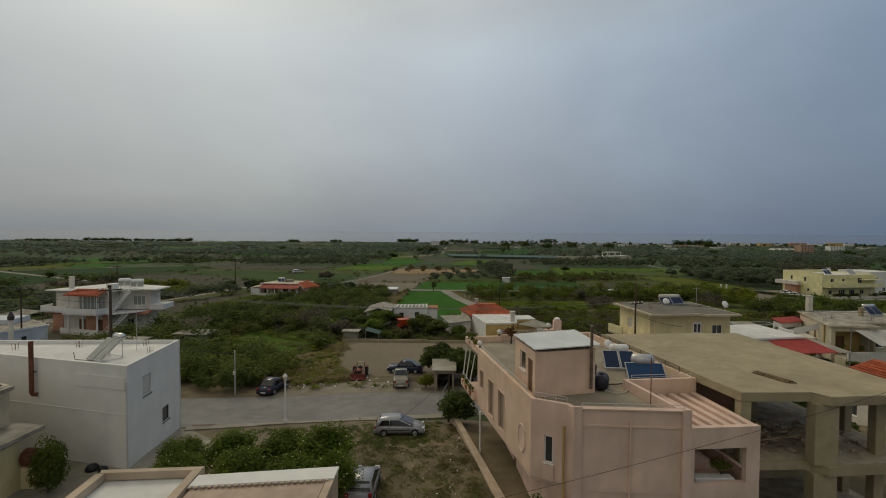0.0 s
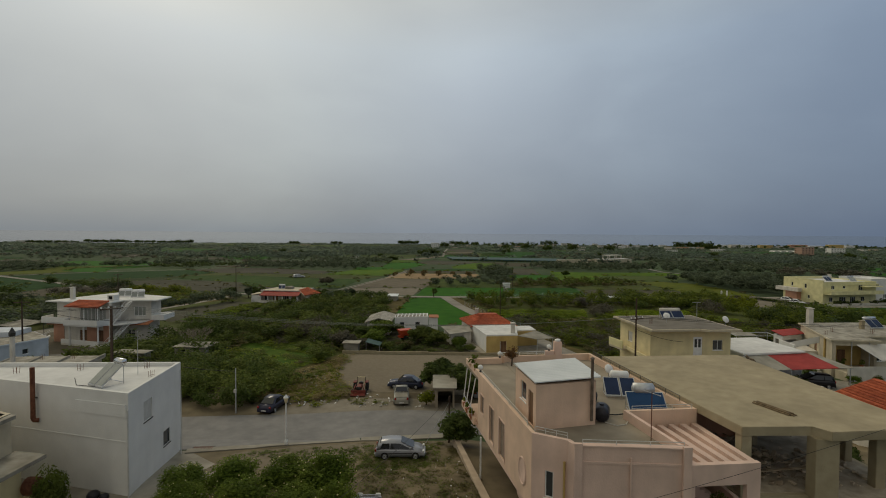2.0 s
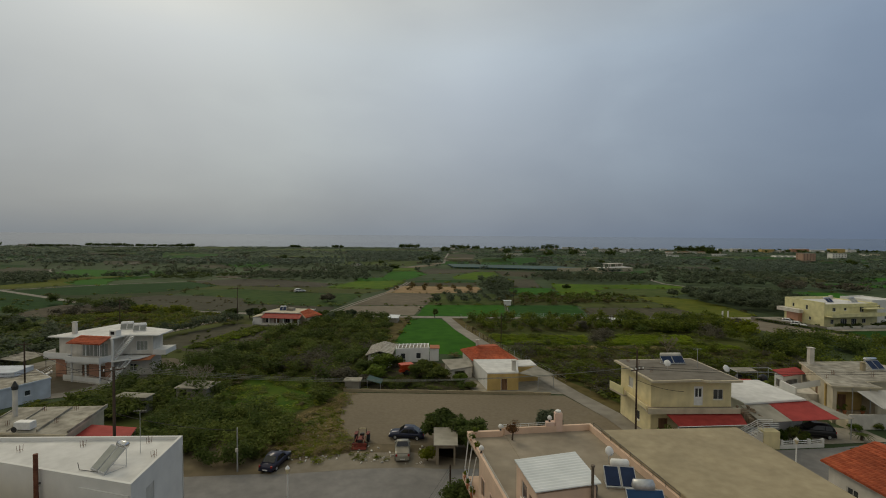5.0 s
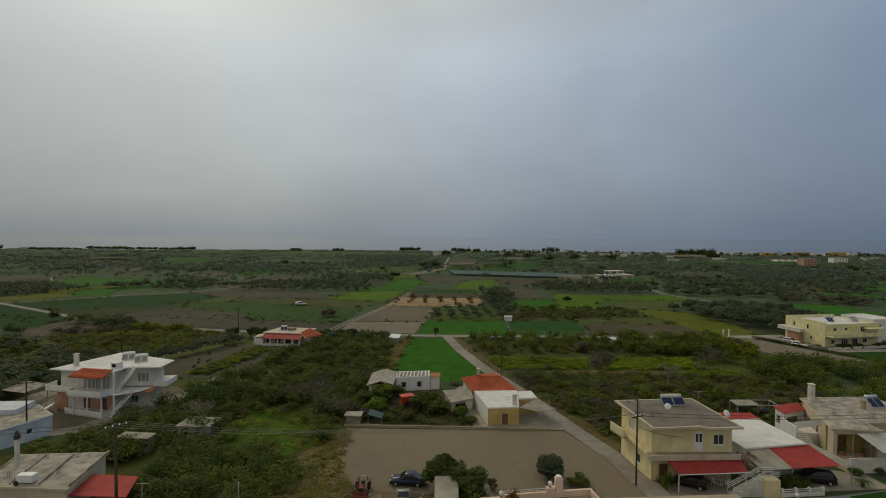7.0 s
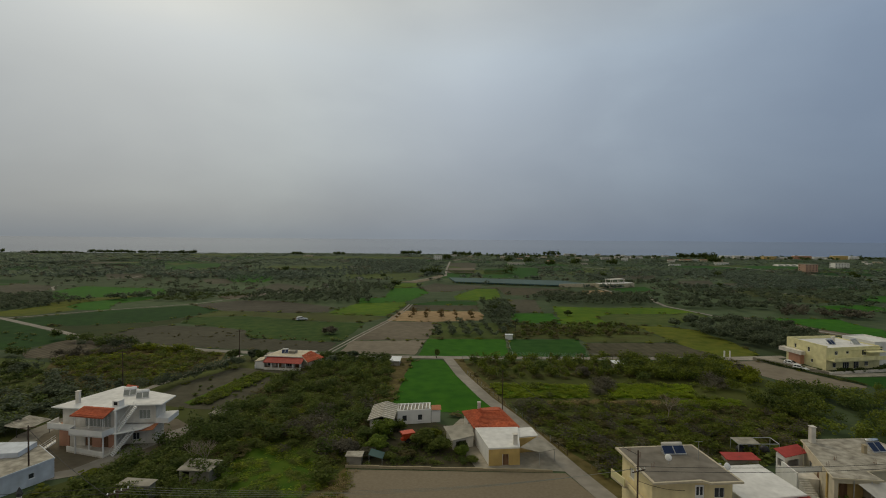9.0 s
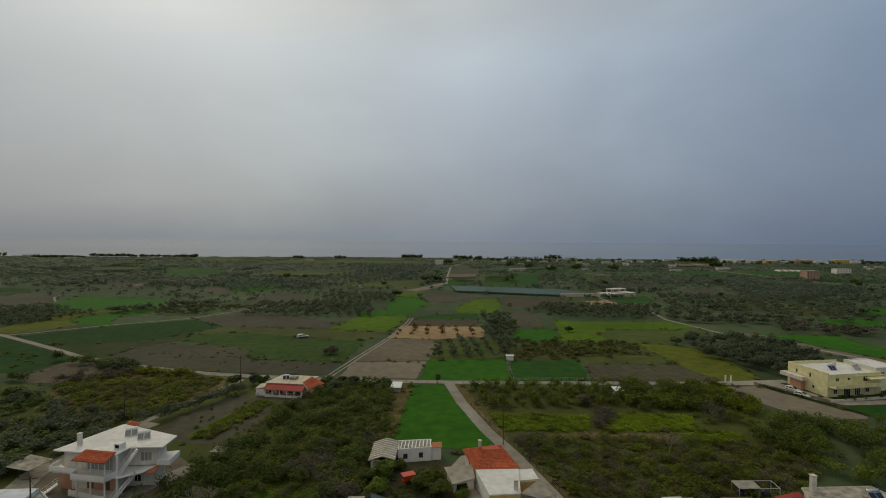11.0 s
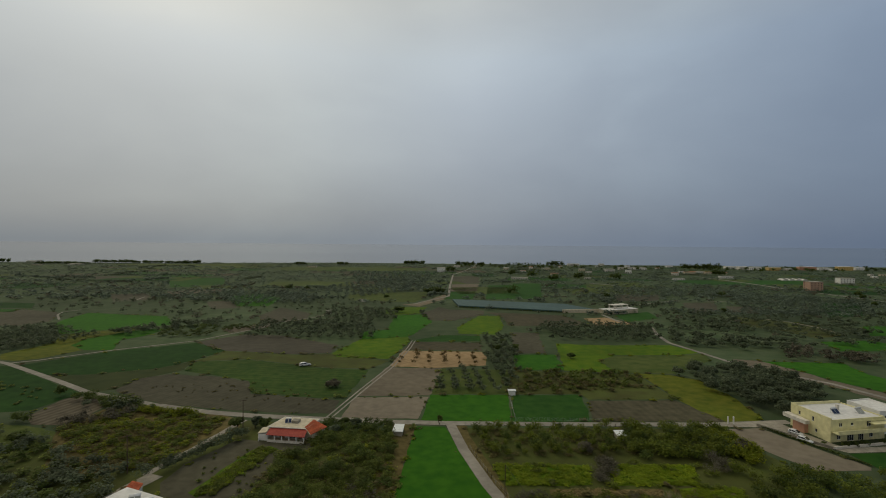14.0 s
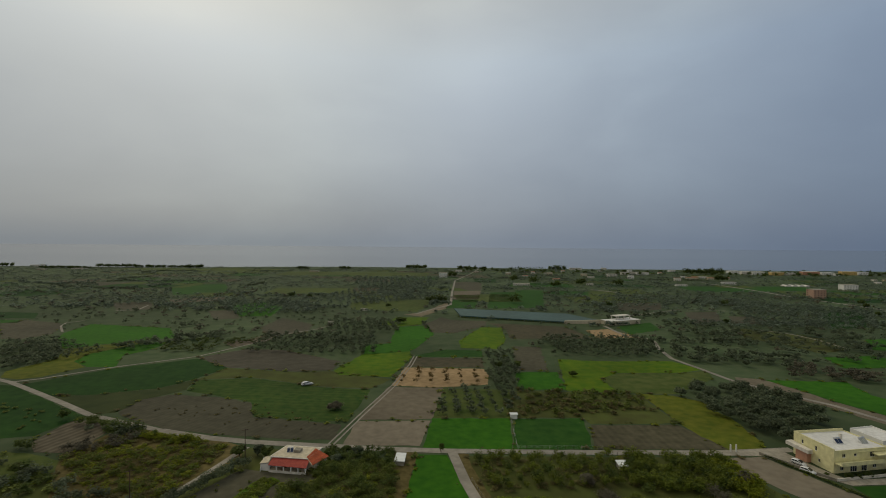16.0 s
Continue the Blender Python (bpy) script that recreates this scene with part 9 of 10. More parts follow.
def car(label, x, y, ang, colour, style="hatch", L=3.8, W=1.65, H=1.43, z=None, name="car", scale=1.0):
    """A parked car that faces its own +x: body, cabin, glass, wheels, lamps, bumpers and mirrors."""
    t = thing(name, label, "car" if style != "pickup" else "pickup truck", pose(x, y, (land(y) + 0.05) if z is None else z, 0, 0, ang), "parked vehicles")
    t.scale = (scale,) * 3
    h, w = L / 2, W / 2
    belt = H * 0.60
    bonnet = belt * 0.94
    if style == "hatch":
        top = [(-h, 0.5), (-h + 0.04, belt * 0.8), (-h + 0.12, belt + 0.02), (-h * 0.5, belt + 0.03), (h * 0.48, belt - 0.01), (h * 0.74, belt - 0.1), (h * 0.92, belt - 0.24), (h - 0.02, 0.48), (h, 0.4)]
        cab = [(-h + 0.1, belt), (-h + 0.26, belt + (H - belt) * 0.55), (-h + 0.5, H - 0.07), (-h * 0.4, H), (h * 0.0, H - 0.03), (h * 0.25, belt + (H - belt) * 0.5), (h * 0.56, belt)]
    elif style == "pickup":
        top = [(-h, 0.5), (-h + 0.03, belt * 0.98), (-h * 0.2, belt * 0.98), (h * 0.42, belt), (h * 0.8, bonnet), (h - 0.05, bonnet * 0.88), (h, 0.5)]
        cab = [(-h * 0.14, belt), (-h * 0.04, H - 0.04), (h * 0.06, H), (h * 0.24, H - 0.03), (h * 0.5, belt)]
    else:
        top = [(-h, 0.55), (-h + 0.05, belt * 0.97), (-h * 0.6, belt), (h * 0.38, belt), (h * 0.82, bonnet - 0.05), (h - 0.05, bonnet * 0.8), (h, 0.5)]
        cab = [(-h * 0.7, belt), (-h * 0.38, H - 0.04), (-h * 0.1, H), (h * 0.12, H - 0.03), (h * 0.46, belt)]
    sill = 0.24
    secs = []
    for px_, pz in top:
        k = 0.93 if abs(px_) > h * 0.9 else 1.0
        secs.append([(px_, -w * k, sill), (px_, -w * k, pz * 0.6 + 0.1), (px_, -w * k * 0.96, pz), (px_, w * k * 0.96, pz), (px_, w * k, pz * 0.6 + 0.1), (px_, w * k, sill)])
    b = loft(secs)
    bmesh.ops.bevel(b, geom=[e for e in b.edges if e.calc_length() > 0.3], offset=0.05, segments=2, affect="EDGES")
    body = part("body", b, colour, t, smooth=True)
    secs = []
    for i, (px_, pz) in enumerate(cab):
        f = (pz - belt) / (H - belt)
        ww = w * (0.95 - 0.17 * f)
        secs.append([(px_, -w * 0.95, belt - 0.03), (px_, -ww, pz), (px_, ww, pz), (px_, w * 0.95, belt - 0.03)])
    b = loft(secs)
    bmesh.ops.bevel(b, geom=[e for e in b.edges if e.calc_length() > 0.3], offset=0.03, segments=2, affect="EDGES")
    part("cabin", b, colour, t, smooth=True)

    def glass(nm, q, off):
        part(nm, slab4([tuple(Vector(p) + Vector(off)) for p in q], 0.012), CARGLASS, t)

    (rx, _), (r2x, r2z) = cab[0], cab[2 if style == "hatch" else 1]
    (f1x, f1z), (fx, _) = cab[-3 if style == "hatch" else -2], cab[-1]
    e = 0.06
    glass("windscreen", [(fx - e, -w * 0.84, belt + 0.05), (fx - e, w * 0.84, belt + 0.05), (f1x + e, w * 0.7, f1z - 0.03), (f1x + e, -w * 0.7, f1z - 0.03)], (0.03, 0, 0.035))
    glass("rear_window", [(rx + 0.04, w * 0.82, belt + 0.06), (rx + 0.04, -w * 0.82, belt + 0.06), (r2x - 0.02, -w * 0.7, r2z - 0.05), (r2x - 0.02, w * 0.7, r2z - 0.05)], (-0.04, 0, 0.035))
    mid = (r2x + f1x) / 2 - 0.05
    for s in (-1, 1):
        for nm, q in (("rear_side_window", ((rx + 0.28, belt + 0.04), (mid - 0.04, belt + 0.04), (mid - 0.04, H - 0.13), (r2x + 0.08, H - 0.14))), ("front_side_window", ((mid + 0.04, belt + 0.04), (fx - 0.22, belt + 0.04), (f1x - 0.04, H - 0.14), (mid + 0.04, H - 0.13)))):
            if style == "pickup" and nm.startswith("rear"):
                continue
            bm = bmesh.new()
            pts = []
            for px_, pz in q:
                f = (pz - belt) / (H - belt)
                pts.append((px_, s * (w * (0.95 - 0.17 * f) + 0.012), pz))
            f = bm.faces.new([bm.verts.new(p) for p in pts])
            r = bmesh.ops.extrude_face_region(bm, geom=[f])
            for v in r["geom"]:
                if isinstance(v, bmesh.types.BMVert):
                    v.co.y -= s * 0.03
            bmesh.ops.recalc_face_normals(bm, faces=bm.faces[:])
            part(nm, bm, CARGLASS, t)
        part("mirror", box(fx - 0.35, fx - 0.2, s * (w + 0.02) - 0.07, s * (w + 0.02) + 0.07, belt + 0.02, belt + 0.16, 0.03), colour, t)
        part("headlight", box(h - 0.17, h - 0.02, s * w * 0.7 - 0.17, s * w * 0.7 + 0.17, 0.52, 0.68, 0.03), LAMP_CLEAR, t)
        part("tail_light", box(-h - 0.005, -h + 0.12, s * w * 0.8 - 0.1, s * w * 0.8 + 0.1, belt * 0.72, belt * 0.98, 0.02), LAMP_RED, t)
        part("side_moulding", box(-h * 0.55, h * 0.5, s * (w + 0.008) - 0.012, s * (w + 0.008) + 0.012, 0.5, 0.56), DARK_METAL, t)
        for wx in (-h * 0.62, h * 0.63):
            tyre = lathe([(0.2, -0.1), (0.27, -0.1), (0.3, -0.07), (0.3, 0.07), (0.27, 0.1), (0.2, 0.1)], 20)
            bmesh.ops.rotate(tyre, verts=tyre.verts[:], cent=(0, 0, 0), matrix=Matrix.Rotation(radians(90), 3, "X"))
            bmesh.ops.translate(tyre, verts=tyre.verts[:], vec=(wx, s * (w - 0.07), 0.3))
            wheel = part("wheel", tyre, TYRE, t)
            rim = lathe([(0.04, 0.0), (0.05, 0.02), (0.17, -0.005), (0.19, 0.015), (0.195, -0.02)], 16)
            bmesh.ops.rotate(rim, verts=rim.verts[:], cent=(0, 0, 0), matrix=Matrix.Rotation(radians(-90 * s), 3, "X"))
            bmesh.ops.translate(rim, verts=rim.verts[:], vec=(wx, s * (w + 0.03), 0.3))
            part("rim", rim, METAL, wheel)
    part("bumper", box(h - 0.1, h + 0.05, -w * 0.9, w * 0.9, 0.28, 0.48, 0.04), colour, t)
    part("bumper", box(-h - 0.05, -h + 0.1, -w * 0.9, w * 0.9, 0.28, 0.5, 0.04), colour, t)
    part("number_plate", box(-h - 0.062, -h - 0.052, -0.26, 0.26, 0.36, 0.47), WHITE_PAINT, t)
    if style == "pickup":
        part("load_bed", box(-h + 0.14, -h * 0.2, -w * 0.82, w * 0.82, belt * 0.98 + 0.04, belt * 0.98 + 0.06), SHEET_OLD, t)
    return t


SILVER = paint("silver_car_paint", (0.34, 0.35, 0.385))
NAVY = paint("navy_car_paint", (0.024, 0.025, 0.052))
BLUE = paint("dark_blue_car_paint", (0.024, 0.032, 0.07))
WHITECAR = paint("white_car_paint", (0.72, 0.73, 0.74))
BEIGE = paint("faded_beige_car_paint", (0.33, 0.32, 0.27))
BLACKCAR = paint("black_car_paint", (0.015, 0.015, 0.018))
car("silver hatchback parked on the earth yard", -3.45, 39.4, 2, SILVER, "hatch", 3.95, 1.65, 1.40)
car("dark navy saloon parked on the far roadside", -18.2, 52.3, 80, NAVY, "sedan", 4.2)
car("dark blue saloon parked on the gravel lot", -4.6, 59.9, 175, BLUE, "sedan", 4.3)
car("faded beige pickup truck parked by the road", -4.75, 55.2, 95, BEIGE, "pickup", 4.3, 1.65, 1.6)
car("pale silver car parked beside the citrus trees", -4.8, 29.8, 90, SILVER, "hatch", 4.0, 1.7, 1.5)
car("black car parked under the red awning", 30.2, 60.2, 150, BLACKCAR, "hatch", 3.8, 1.65, 1.5, z=-1.74)
car("black jeep parked under the carport", 46.6, 61.6, 165, BLACKCAR, "hatch", 4.2, 1.8, 1.75, z=-1.74)
car("pale grey pickup truck on the lot", 3.9, 57.6, 100, SILVER, "pickup", 4.2, 1.65, 1.55)
car("white car parked before the lemon house", 106.3, 151.8, 300, WHITECAR, "hatch", 4.0, z=-3.1)
car("white car parked before the lemon house", 105.3, 146.4, 300, WHITECAR, "hatch", 4.0, z=-3.1)
car("white car standing among the vegetable plots", -68.4, 230.4, 30, WHITECAR, "hatch", 4.4, scale=1.2)

tq = thing("tractor", "old red tractor facing the road", "tractor", pose(-9.9, 58.2, land(58) + 0.05, 0, 0, -90))
RED_PAINT = mat("faded_red_paint", (0.10, 0.016, 0.010), (0.18, 0.028, 0.016), 3, 0.6, 0.1, large=0.2)
part("bonnet", box(0.1, 1.5, -0.3, 0.3, 0.75, 1.25, 0.08), RED_PAINT, tq)
part("grille", box(1.503, 1.54, -0.26, 0.26, 0.8, 1.2), DARK_METAL, tq)
part("loader_bucket", loft([[(1.75, y, 0.12), (2.35, y, 0.1), (2.4, y, 0.16), (1.95, y, 0.4), (1.85, y, 0.85), (1.75, y, 0.85)] for y in (-0.85, 0.85)]), RED_PAINT, tq)
for s in (-1, 1):
    part("loader_arm", pipe([(0.2, s * 0.5, 1.2), (1.3, s * 0.55, 0.95), (1.85, s * 0.55, 0.4)], 0.06), RED_PAINT, tq)
    for nm, x, r in (("front_wheel", 1.2, 0.36), ("rear_wheel", -0.5, 0.66)):
        b = lathe([(r * 0.6, -0.13), (r * 0.92, -0.15), (r, -0.1), (r, 0.1), (r * 0.92, 0.15), (r * 0.6, 0.13)], 20)
        bmesh.ops.rotate(b, verts=b.verts[:], cent=(0, 0, 0), matrix=Matrix.Rotation(radians(90), 3, "X"))
        bmesh.ops.translate(b, verts=b.verts[:], vec=(x, s * 0.72, r))
        wq = part(nm, b, TYRE, tq)
        part("rim", rod((x, s * 0.66, r), (x, s * 0.8, r), r * 0.58, seg=16), RED_PAINT, wq)
    part("mudguard", box(-1.0, 0.1, s * 0.7 - 0.2, s * 0.7 + 0.2, 1.36, 1.42, 0.02), RED_PAINT, tq)
    part("roll_bar_post", rod((-0.7, s * 0.45, 1.0), (-0.7, s * 0.45, 2.0), 0.04), DARK_METAL, tq)
part("roll_bar", rod((-0.7, -0.45, 2.0), (-0.7, 0.45, 2.0), 0.045), YELLOW, tq)
part("seat", box(-0.7, -0.25, -0.25, 0.25, 0.95, 1.35, 0.06), DARK_METAL, tq)
tq.scale = (0.9, 1.0, 0.76)
part("chassis", box(-0.8, 1.4, -0.2, 0.2, 0.45, 0.75, 0.03), DARK_METAL, tq)
part("steering_wheel", rod((0.0, 0, 1.35), (-0.05, 0, 1.42), 0.2, seg=16), DARK_METAL, tq)
part("exhaust", rod((0.9, 0.2, 1.25), (0.9, 0.2, 1.9), 0.035), DARK_METAL, tq)

# ---- poles, lamp and wires ----


def street_pole(name, label, x, y, h, arms=1, ang=0, r=0.13, z=None, insulators=True, material=None, drop=0.35):
    t = thing(name, label, "pole", pose(x, y, (land(y) - 0.3) if z is None else z, 0, 0, ang), "utility poles")
    part("pole", rod((0, 0, 0), (0, 0, h), r, r * 0.7, 10), material or WOODPOLE, t)
    for k in range(arms):
        zz = h - drop - 0.8 * k
        part("crossarm", box(-1.0, 1.0, -0.2, -0.08, zz, zz + 0.12), METAL if arms > 1 else WOODPOLE, t)
        if insulators:
            for u in (-0.9, -0.3, 0.3, 0.9):
                part("insulator", lathe([(0.04, zz + 0.12), (0.07, zz + 0.16), (0.05, zz + 0.22), (0.075, zz + 0.26), (0.03, zz + 0.32)], 8, at=(u, -0.14, 0)), WHITE_PAINT, t)
    return t


street_pole("utility_pole", "dark wooden utility pole with a crossarm", -33.3, 48.9, 11.7, 1, 50, z=-2.0, r=0.17)
street_pole("utility_pole", "tall wooden utility pole with a low crossarm", 23.6, 60.2, 11.4, 1, 24, z=-2.0, drop=2.6)
street_pole("utility_pole", "dark thin wooden pole", -62.6, 72.4, 9.2, 1, 20, z=-2.4, insulators=False)
street_pole("utility_pole", "thin grey pole with a meter box", -21.6, 50.6, 4.9, 0, z=-1.9, r=0.08, material=METAL)
street_pole("utility_pole", "dark wooden pole with a stay by the road", 0.55, 43.6, 4.5, 0, z=-1.9, r=0.11)
street_pole("utility_pole", "wooden pole by the lane", 12.4, 108.5, 9.0, 0, z=-3.0, r=0.1)
street_pole("utility_pole", "wooden pole beside the bungalow", -62.5, 147.0, 10.5, 1, 30, insulators=False)
street_pole("utility_pole", "wooden pole in the scrub", -80, 120, 10, 1, 30, insulators=False)
street_pole("utility_pole", "wooden pole in the orchard", 26.5, 190.5, 7, 0, r=0.1)
street_pole("utility_pole", "wooden pole by the far lane", 170, 188, 8, 0, r=0.1)
part("stay_wire", rod((0.5, 43.6, 2.0), (-1.6, 43.2, -1.6), 0.02, seg=5), METAL, bpy.data.objects["utility_pole.004"]).matrix_parent_inverse = bpy.data.objects["utility_pole.004"].matrix_basis.inverted()
part("meter_box", box(-0.12, 0.12, -0.25, -0.08, 2.4, 2.75), WHITE_WARM, bpy.data.objects["utility_pole.003"])



def wire_fence(label, pts, gap=3.0, h=1.2):
    """Thin posts along a line, with three wires between them."""
    f = thing("wire_fence", label, "fence", None, "field fences")
    for (x0, y0), (x1, y1) in zip(pts, pts[1:]):
        n = max(1, round(math.hypot(x1 - x0, y1 - y0) / gap))
        for k in range(n + 1):
            x, y = x0 + (x1 - x0) * k / n, y0 + (y1 - y0) * k / n
            part("post", rod((x, y, land(y) - 0.1), (x, y, land(y) + h), 0.06, 0.05, 5), WOODPOLE if k % 4 else METAL, f)
        for z in (0.35, 0.75, 1.12):
            part("wire", rod((x0, y0, land(y0) + z), (x1, y1, land(y1) + z), 0.012, seg=3), METAL, f)
    return f


wire_fence("thin wire fence beside the concrete lane", [(5.8, 137.5), (11.2, 117.5), (16.1, 103.5), (21.2, 85.5)])
wire_fence("thin wire fence along the orchard by the cross lane", [(5, 155.6), (46, 155.9), (86, 157)], 3.4)
wire_fence("thin wire fence between the two crop plots", [(21.6, 160.8), (22.6, 187)], 3.4)
wire_fence("thin wire fence along the crop plots by the lane", [(22, 160.4), (50, 160.8)], 2.6)

ll = thing("street_lamp", "white street lamp with a lantern head", "street lamp", pose(-13.55, 41.9, land(41.9) + 0.1))
part("pole", lathe([(0.16, 0), (0.16, 0.25), (0.075, 0.45), (0.06, 3.55), (0.09, 3.6)], 12), WHITE_PAINT, ll)
part("lantern", lathe([(0.1, 3.603), (0.2, 3.95), (0.22, 4.0), (0.16, 4.05)], 6), mat("frosted_lamp_glass", (0.6, 0.5, 0.3), (0.7, 0.62, 0.42), 3, 0.3, large=0), ll)
part("cap", lathe([(0.23, 4.053), (0.12, 4.2), (0.04, 4.26), (0.02, 4.34)], 6), WHITE_PAINT, ll)

copy_thing(ll, pose(36.5, 50.6, -1.75))


def wire(a, b, sag, r=0.028, name="overhead_wire", material=None):
    a, b = Vector(a), Vector(b)
    pts = [a.lerp(b, k / 14) - Vector((0, 0, sag * 4 * (k / 14) * (1 - k / 14))) for k in range(15)]
    return tagged(part(name, pipe(pts, r, 4), material or CABLE), "thin overhead wire between poles", "wire", "wires")


for du, dz in ((-0.9, 0), (-0.3, 0.02), (0.3, 0.0), (0.9, 0.01)):
    wire((-33.3 + du * 0.64, 48.9 + du * 0.77, 9.65 + dz), (23.6 + du, 60.2 + du * 0.2, 7.15 + dz), 1.5, 0.015, material=WIRE_PALE)
for du in (-0.6, 0.6):
    wire((23.6, 60.2 + du, 7.1), (100, 72 + du, 6.5), 1.6)
    wire((-33.3, 48.9 + du, 9.6), (-110, 50 + du, 8.6), 1.6, 0.022)
wire((23.6, 60.2, 5.6), (30, 61.4, 3.8), 0.3)
wire((0.55, 43.6, 2.5), (-5.4, 24.4, 3.6), 0.3, 0.012)
wire((-21.6, 50.6, 2.7), (-33.3, 48.9, 5.0), 0.4)
wire((-2.0, 21.0, 2.8), (30, 25.5, 9.6), 0.5, 0.010)
wire((12.4, 108.5, 5.9), (23.6, 60.2, 8.8), 0.9)
wire((-62.6, 72.4, 6.3), (-33.3, 48.9, 8.2), 0.5)

# ---- nearer trees, each one its own ----
FRUIT = mat("pale_lemon_peel", (0.5, 0.46, 0.16), (0.66, 0.62, 0.3), 6, 0.5, large=0.1)
CIT = "dense dark green citrus tree with pale fruit"
for k, (x, y, h, r) in enumerate(((-17.0, 31.8, 2.5, 1.7), (-13.8, 31.9, 2.9, 2.0), (-10.6, 32.4, 2.8, 1.9), (-7.6, 31.5, 3.5, 2.1), (-8.6, 28.6, 2.9, 1.9), (-12.2, 29.2, 2.8, 1.9), (-16.0, 29.4, 2.5, 1.7), (-6.2, 28.2, 3.3, 1.5))):
    ct = tree("citrus_tree", CIT, x, y, h, r, LEAF_CITRUS, 9500, 0.056, 90, k, low=0.1, group="citrus trees")
    gq = random.Random(60 + k)
    fm = bmesh.new()
    for _ in range(26):
        v = Vector((gq.gauss(0, 1), gq.gauss(0, 1), gq.gauss(0.35, 0.8))).normalized() * gq.uniform(0.8, 1.0)
        bmesh.ops.create_icosphere(fm, subdivisions=1, radius=gq.uniform(0.035, 0.055), matrix=Matrix.Translation((v.x * r * 0.96, v.y * r * 0.96, h - (h * 0.44) * (1 - v.z * 0.95))))
    fr = part("fruit", fm, FRUIT, ct, "pale yellow lemons")
    fr["kind"] = "stuff"
tree("olive_sapling", "young grey-green olive tree in the yard", -23.9, 29.4, 3.5, 1.0, LEAF_SCRUB, 5200, 0.075, 90, 2, low=-0.12, thin=0.4)
tree("bush", "round dark green bush by the boundary wall", 1.3, 42.6, 2.9, 2.0, LEAF_DARK, 6500, 0.085, 50, 1, low=0.02)
tree("bush", "dark green bush at the foot of the pink wall", 4.6, 23.6, 3.2, 1.3, LEAF_DARK, 2600, 0.08, 26, 3, low=0.05)
tree("tree", "dark green leafy tree at the edge of the lot", -0.4, 59.6, 3.9, 2.6, LEAF_DARK, 4600, 0.13, 40, 2, low=0.1)
tree("tree", "dark green leafy tree beside the garage shed", 2.9, 55.8, 4.1, 2.4, LEAF_DARK, 4600, 0.12, 42, 0, low=0.08)
tree("bush", "round green bush on the lot", 13.2, 61.6, 2.9, 2.2, LEAF_OLIVE, 4400, 0.12, 44, 1, low=0.05)
tree("bush", "yellow-green bush beside the garage shed", -1.9, 53.6, 1.7, 1.1, LEAF_YELLOW, 1500, 0.1, 22, 3, low=0.0)
tree("bush", "low green bush on the lot", 16.5, 60.2, 1.2, 1.6, LEAF_SCRUB, 1500, 0.12, 22, 2, low=0.0)
tree("bush", "reddish bush near the road", 5.6, 58.8, 1.4, 0.9, LEAF_DRY, 1200, 0.1, 18, 1, low=0.0)
for k, (x, y, h, r, leaf) in enumerate(((-11.6, 92.4, 3.6, 2.6, LEAF_CITRUS), (-12.2, 86.4, 3.0, 2.4, LEAF_CITRUS), (-4.4, 88.4, 3.4, 2.6, LEAF_SCRUB), (-1.2, 86.4, 2.8, 2.2, LEAF_SCRUB), (-14.8, 90.4, 2.8, 2.1, LEAF_DARK), (2.8, 84.6, 2.0, 1.6, LEAF_CITRUS), (-6.8, 83.6, 1.6, 1.6, LEAF_DRY), (-17.4, 85.0, 2.8, 2.2, LEAF_BARE), (-9.4, 95.6, 2.2, 1.8, LEAF_SCRUB), (-2.6, 91.6, 2.2, 1.8, LEAF_YELLOW), (-9.6, 83.0, 1.4, 1.4, LEAF_SCRUB), (4.4, 82.4, 1.2, 1.2, LEAF_SCRUB), (-13.6, 83.8, 1.8, 1.5, LEAF_BARE))):
    tree("garden_tree", "leafy green garden tree behind the low wall", x, y, h, r, leaf, 3200, 0.11, 32, k, low=0.06, group="garden trees")
for k, (x, y, h, r) in enumerate(((31.5, 41.6, 3.0, 1.6), (33.4, 44.4, 2.8, 1.5), (30.0, 36.5, 2.4, 1.4))):
    tree("yard_tree", "dark green tree behind the frame building", x, y, h, r, LEAF_DARK, 3600, 0.12, 36, k, low=0.05, group="trees behind the frame")
tree("lane_tree", "small round tree at the lane junction", -3.2, 156.4, 3.0, 1.3, LEAF_DARK, 900, 0.16, 18, 1, low=0.3)
for k, (x, y, h, r) in enumerate(((-66.0, 150.6, 3.6, 2.6), (-60.6, 152.0, 3.4, 2.2), (-37.4, 150.2, 3.2, 2.0), (-35.0, 147.4, 2.8, 1.8), (-33.4, 154.6, 2.6, 1.7), (-29.4, 152.4, 3.2, 2.0), (-56.8, 149.6, 4.0, 2.0))):
    tree("yard_tree", "dark grey-green tree beside the bungalow", x, y, h, r, LEAF_OLIVE if k % 2 else LEAF_DARK, 1200, 0.2, 22, k, group="trees by the bungalow")
for k, (x, y, h, r) in enumerate(((25.6, 270, 3.6, 2.6), (36, 272, 3.6, 2.6), (31, 290, 3.2, 2.4), (62, 253, 3.0, 2.4))):
    tree("plot_tree", "lone dark tree in a brown plot", x, y, h, r, LEAF_DARK, 700, 0.32, 16, k, group="lone trees")


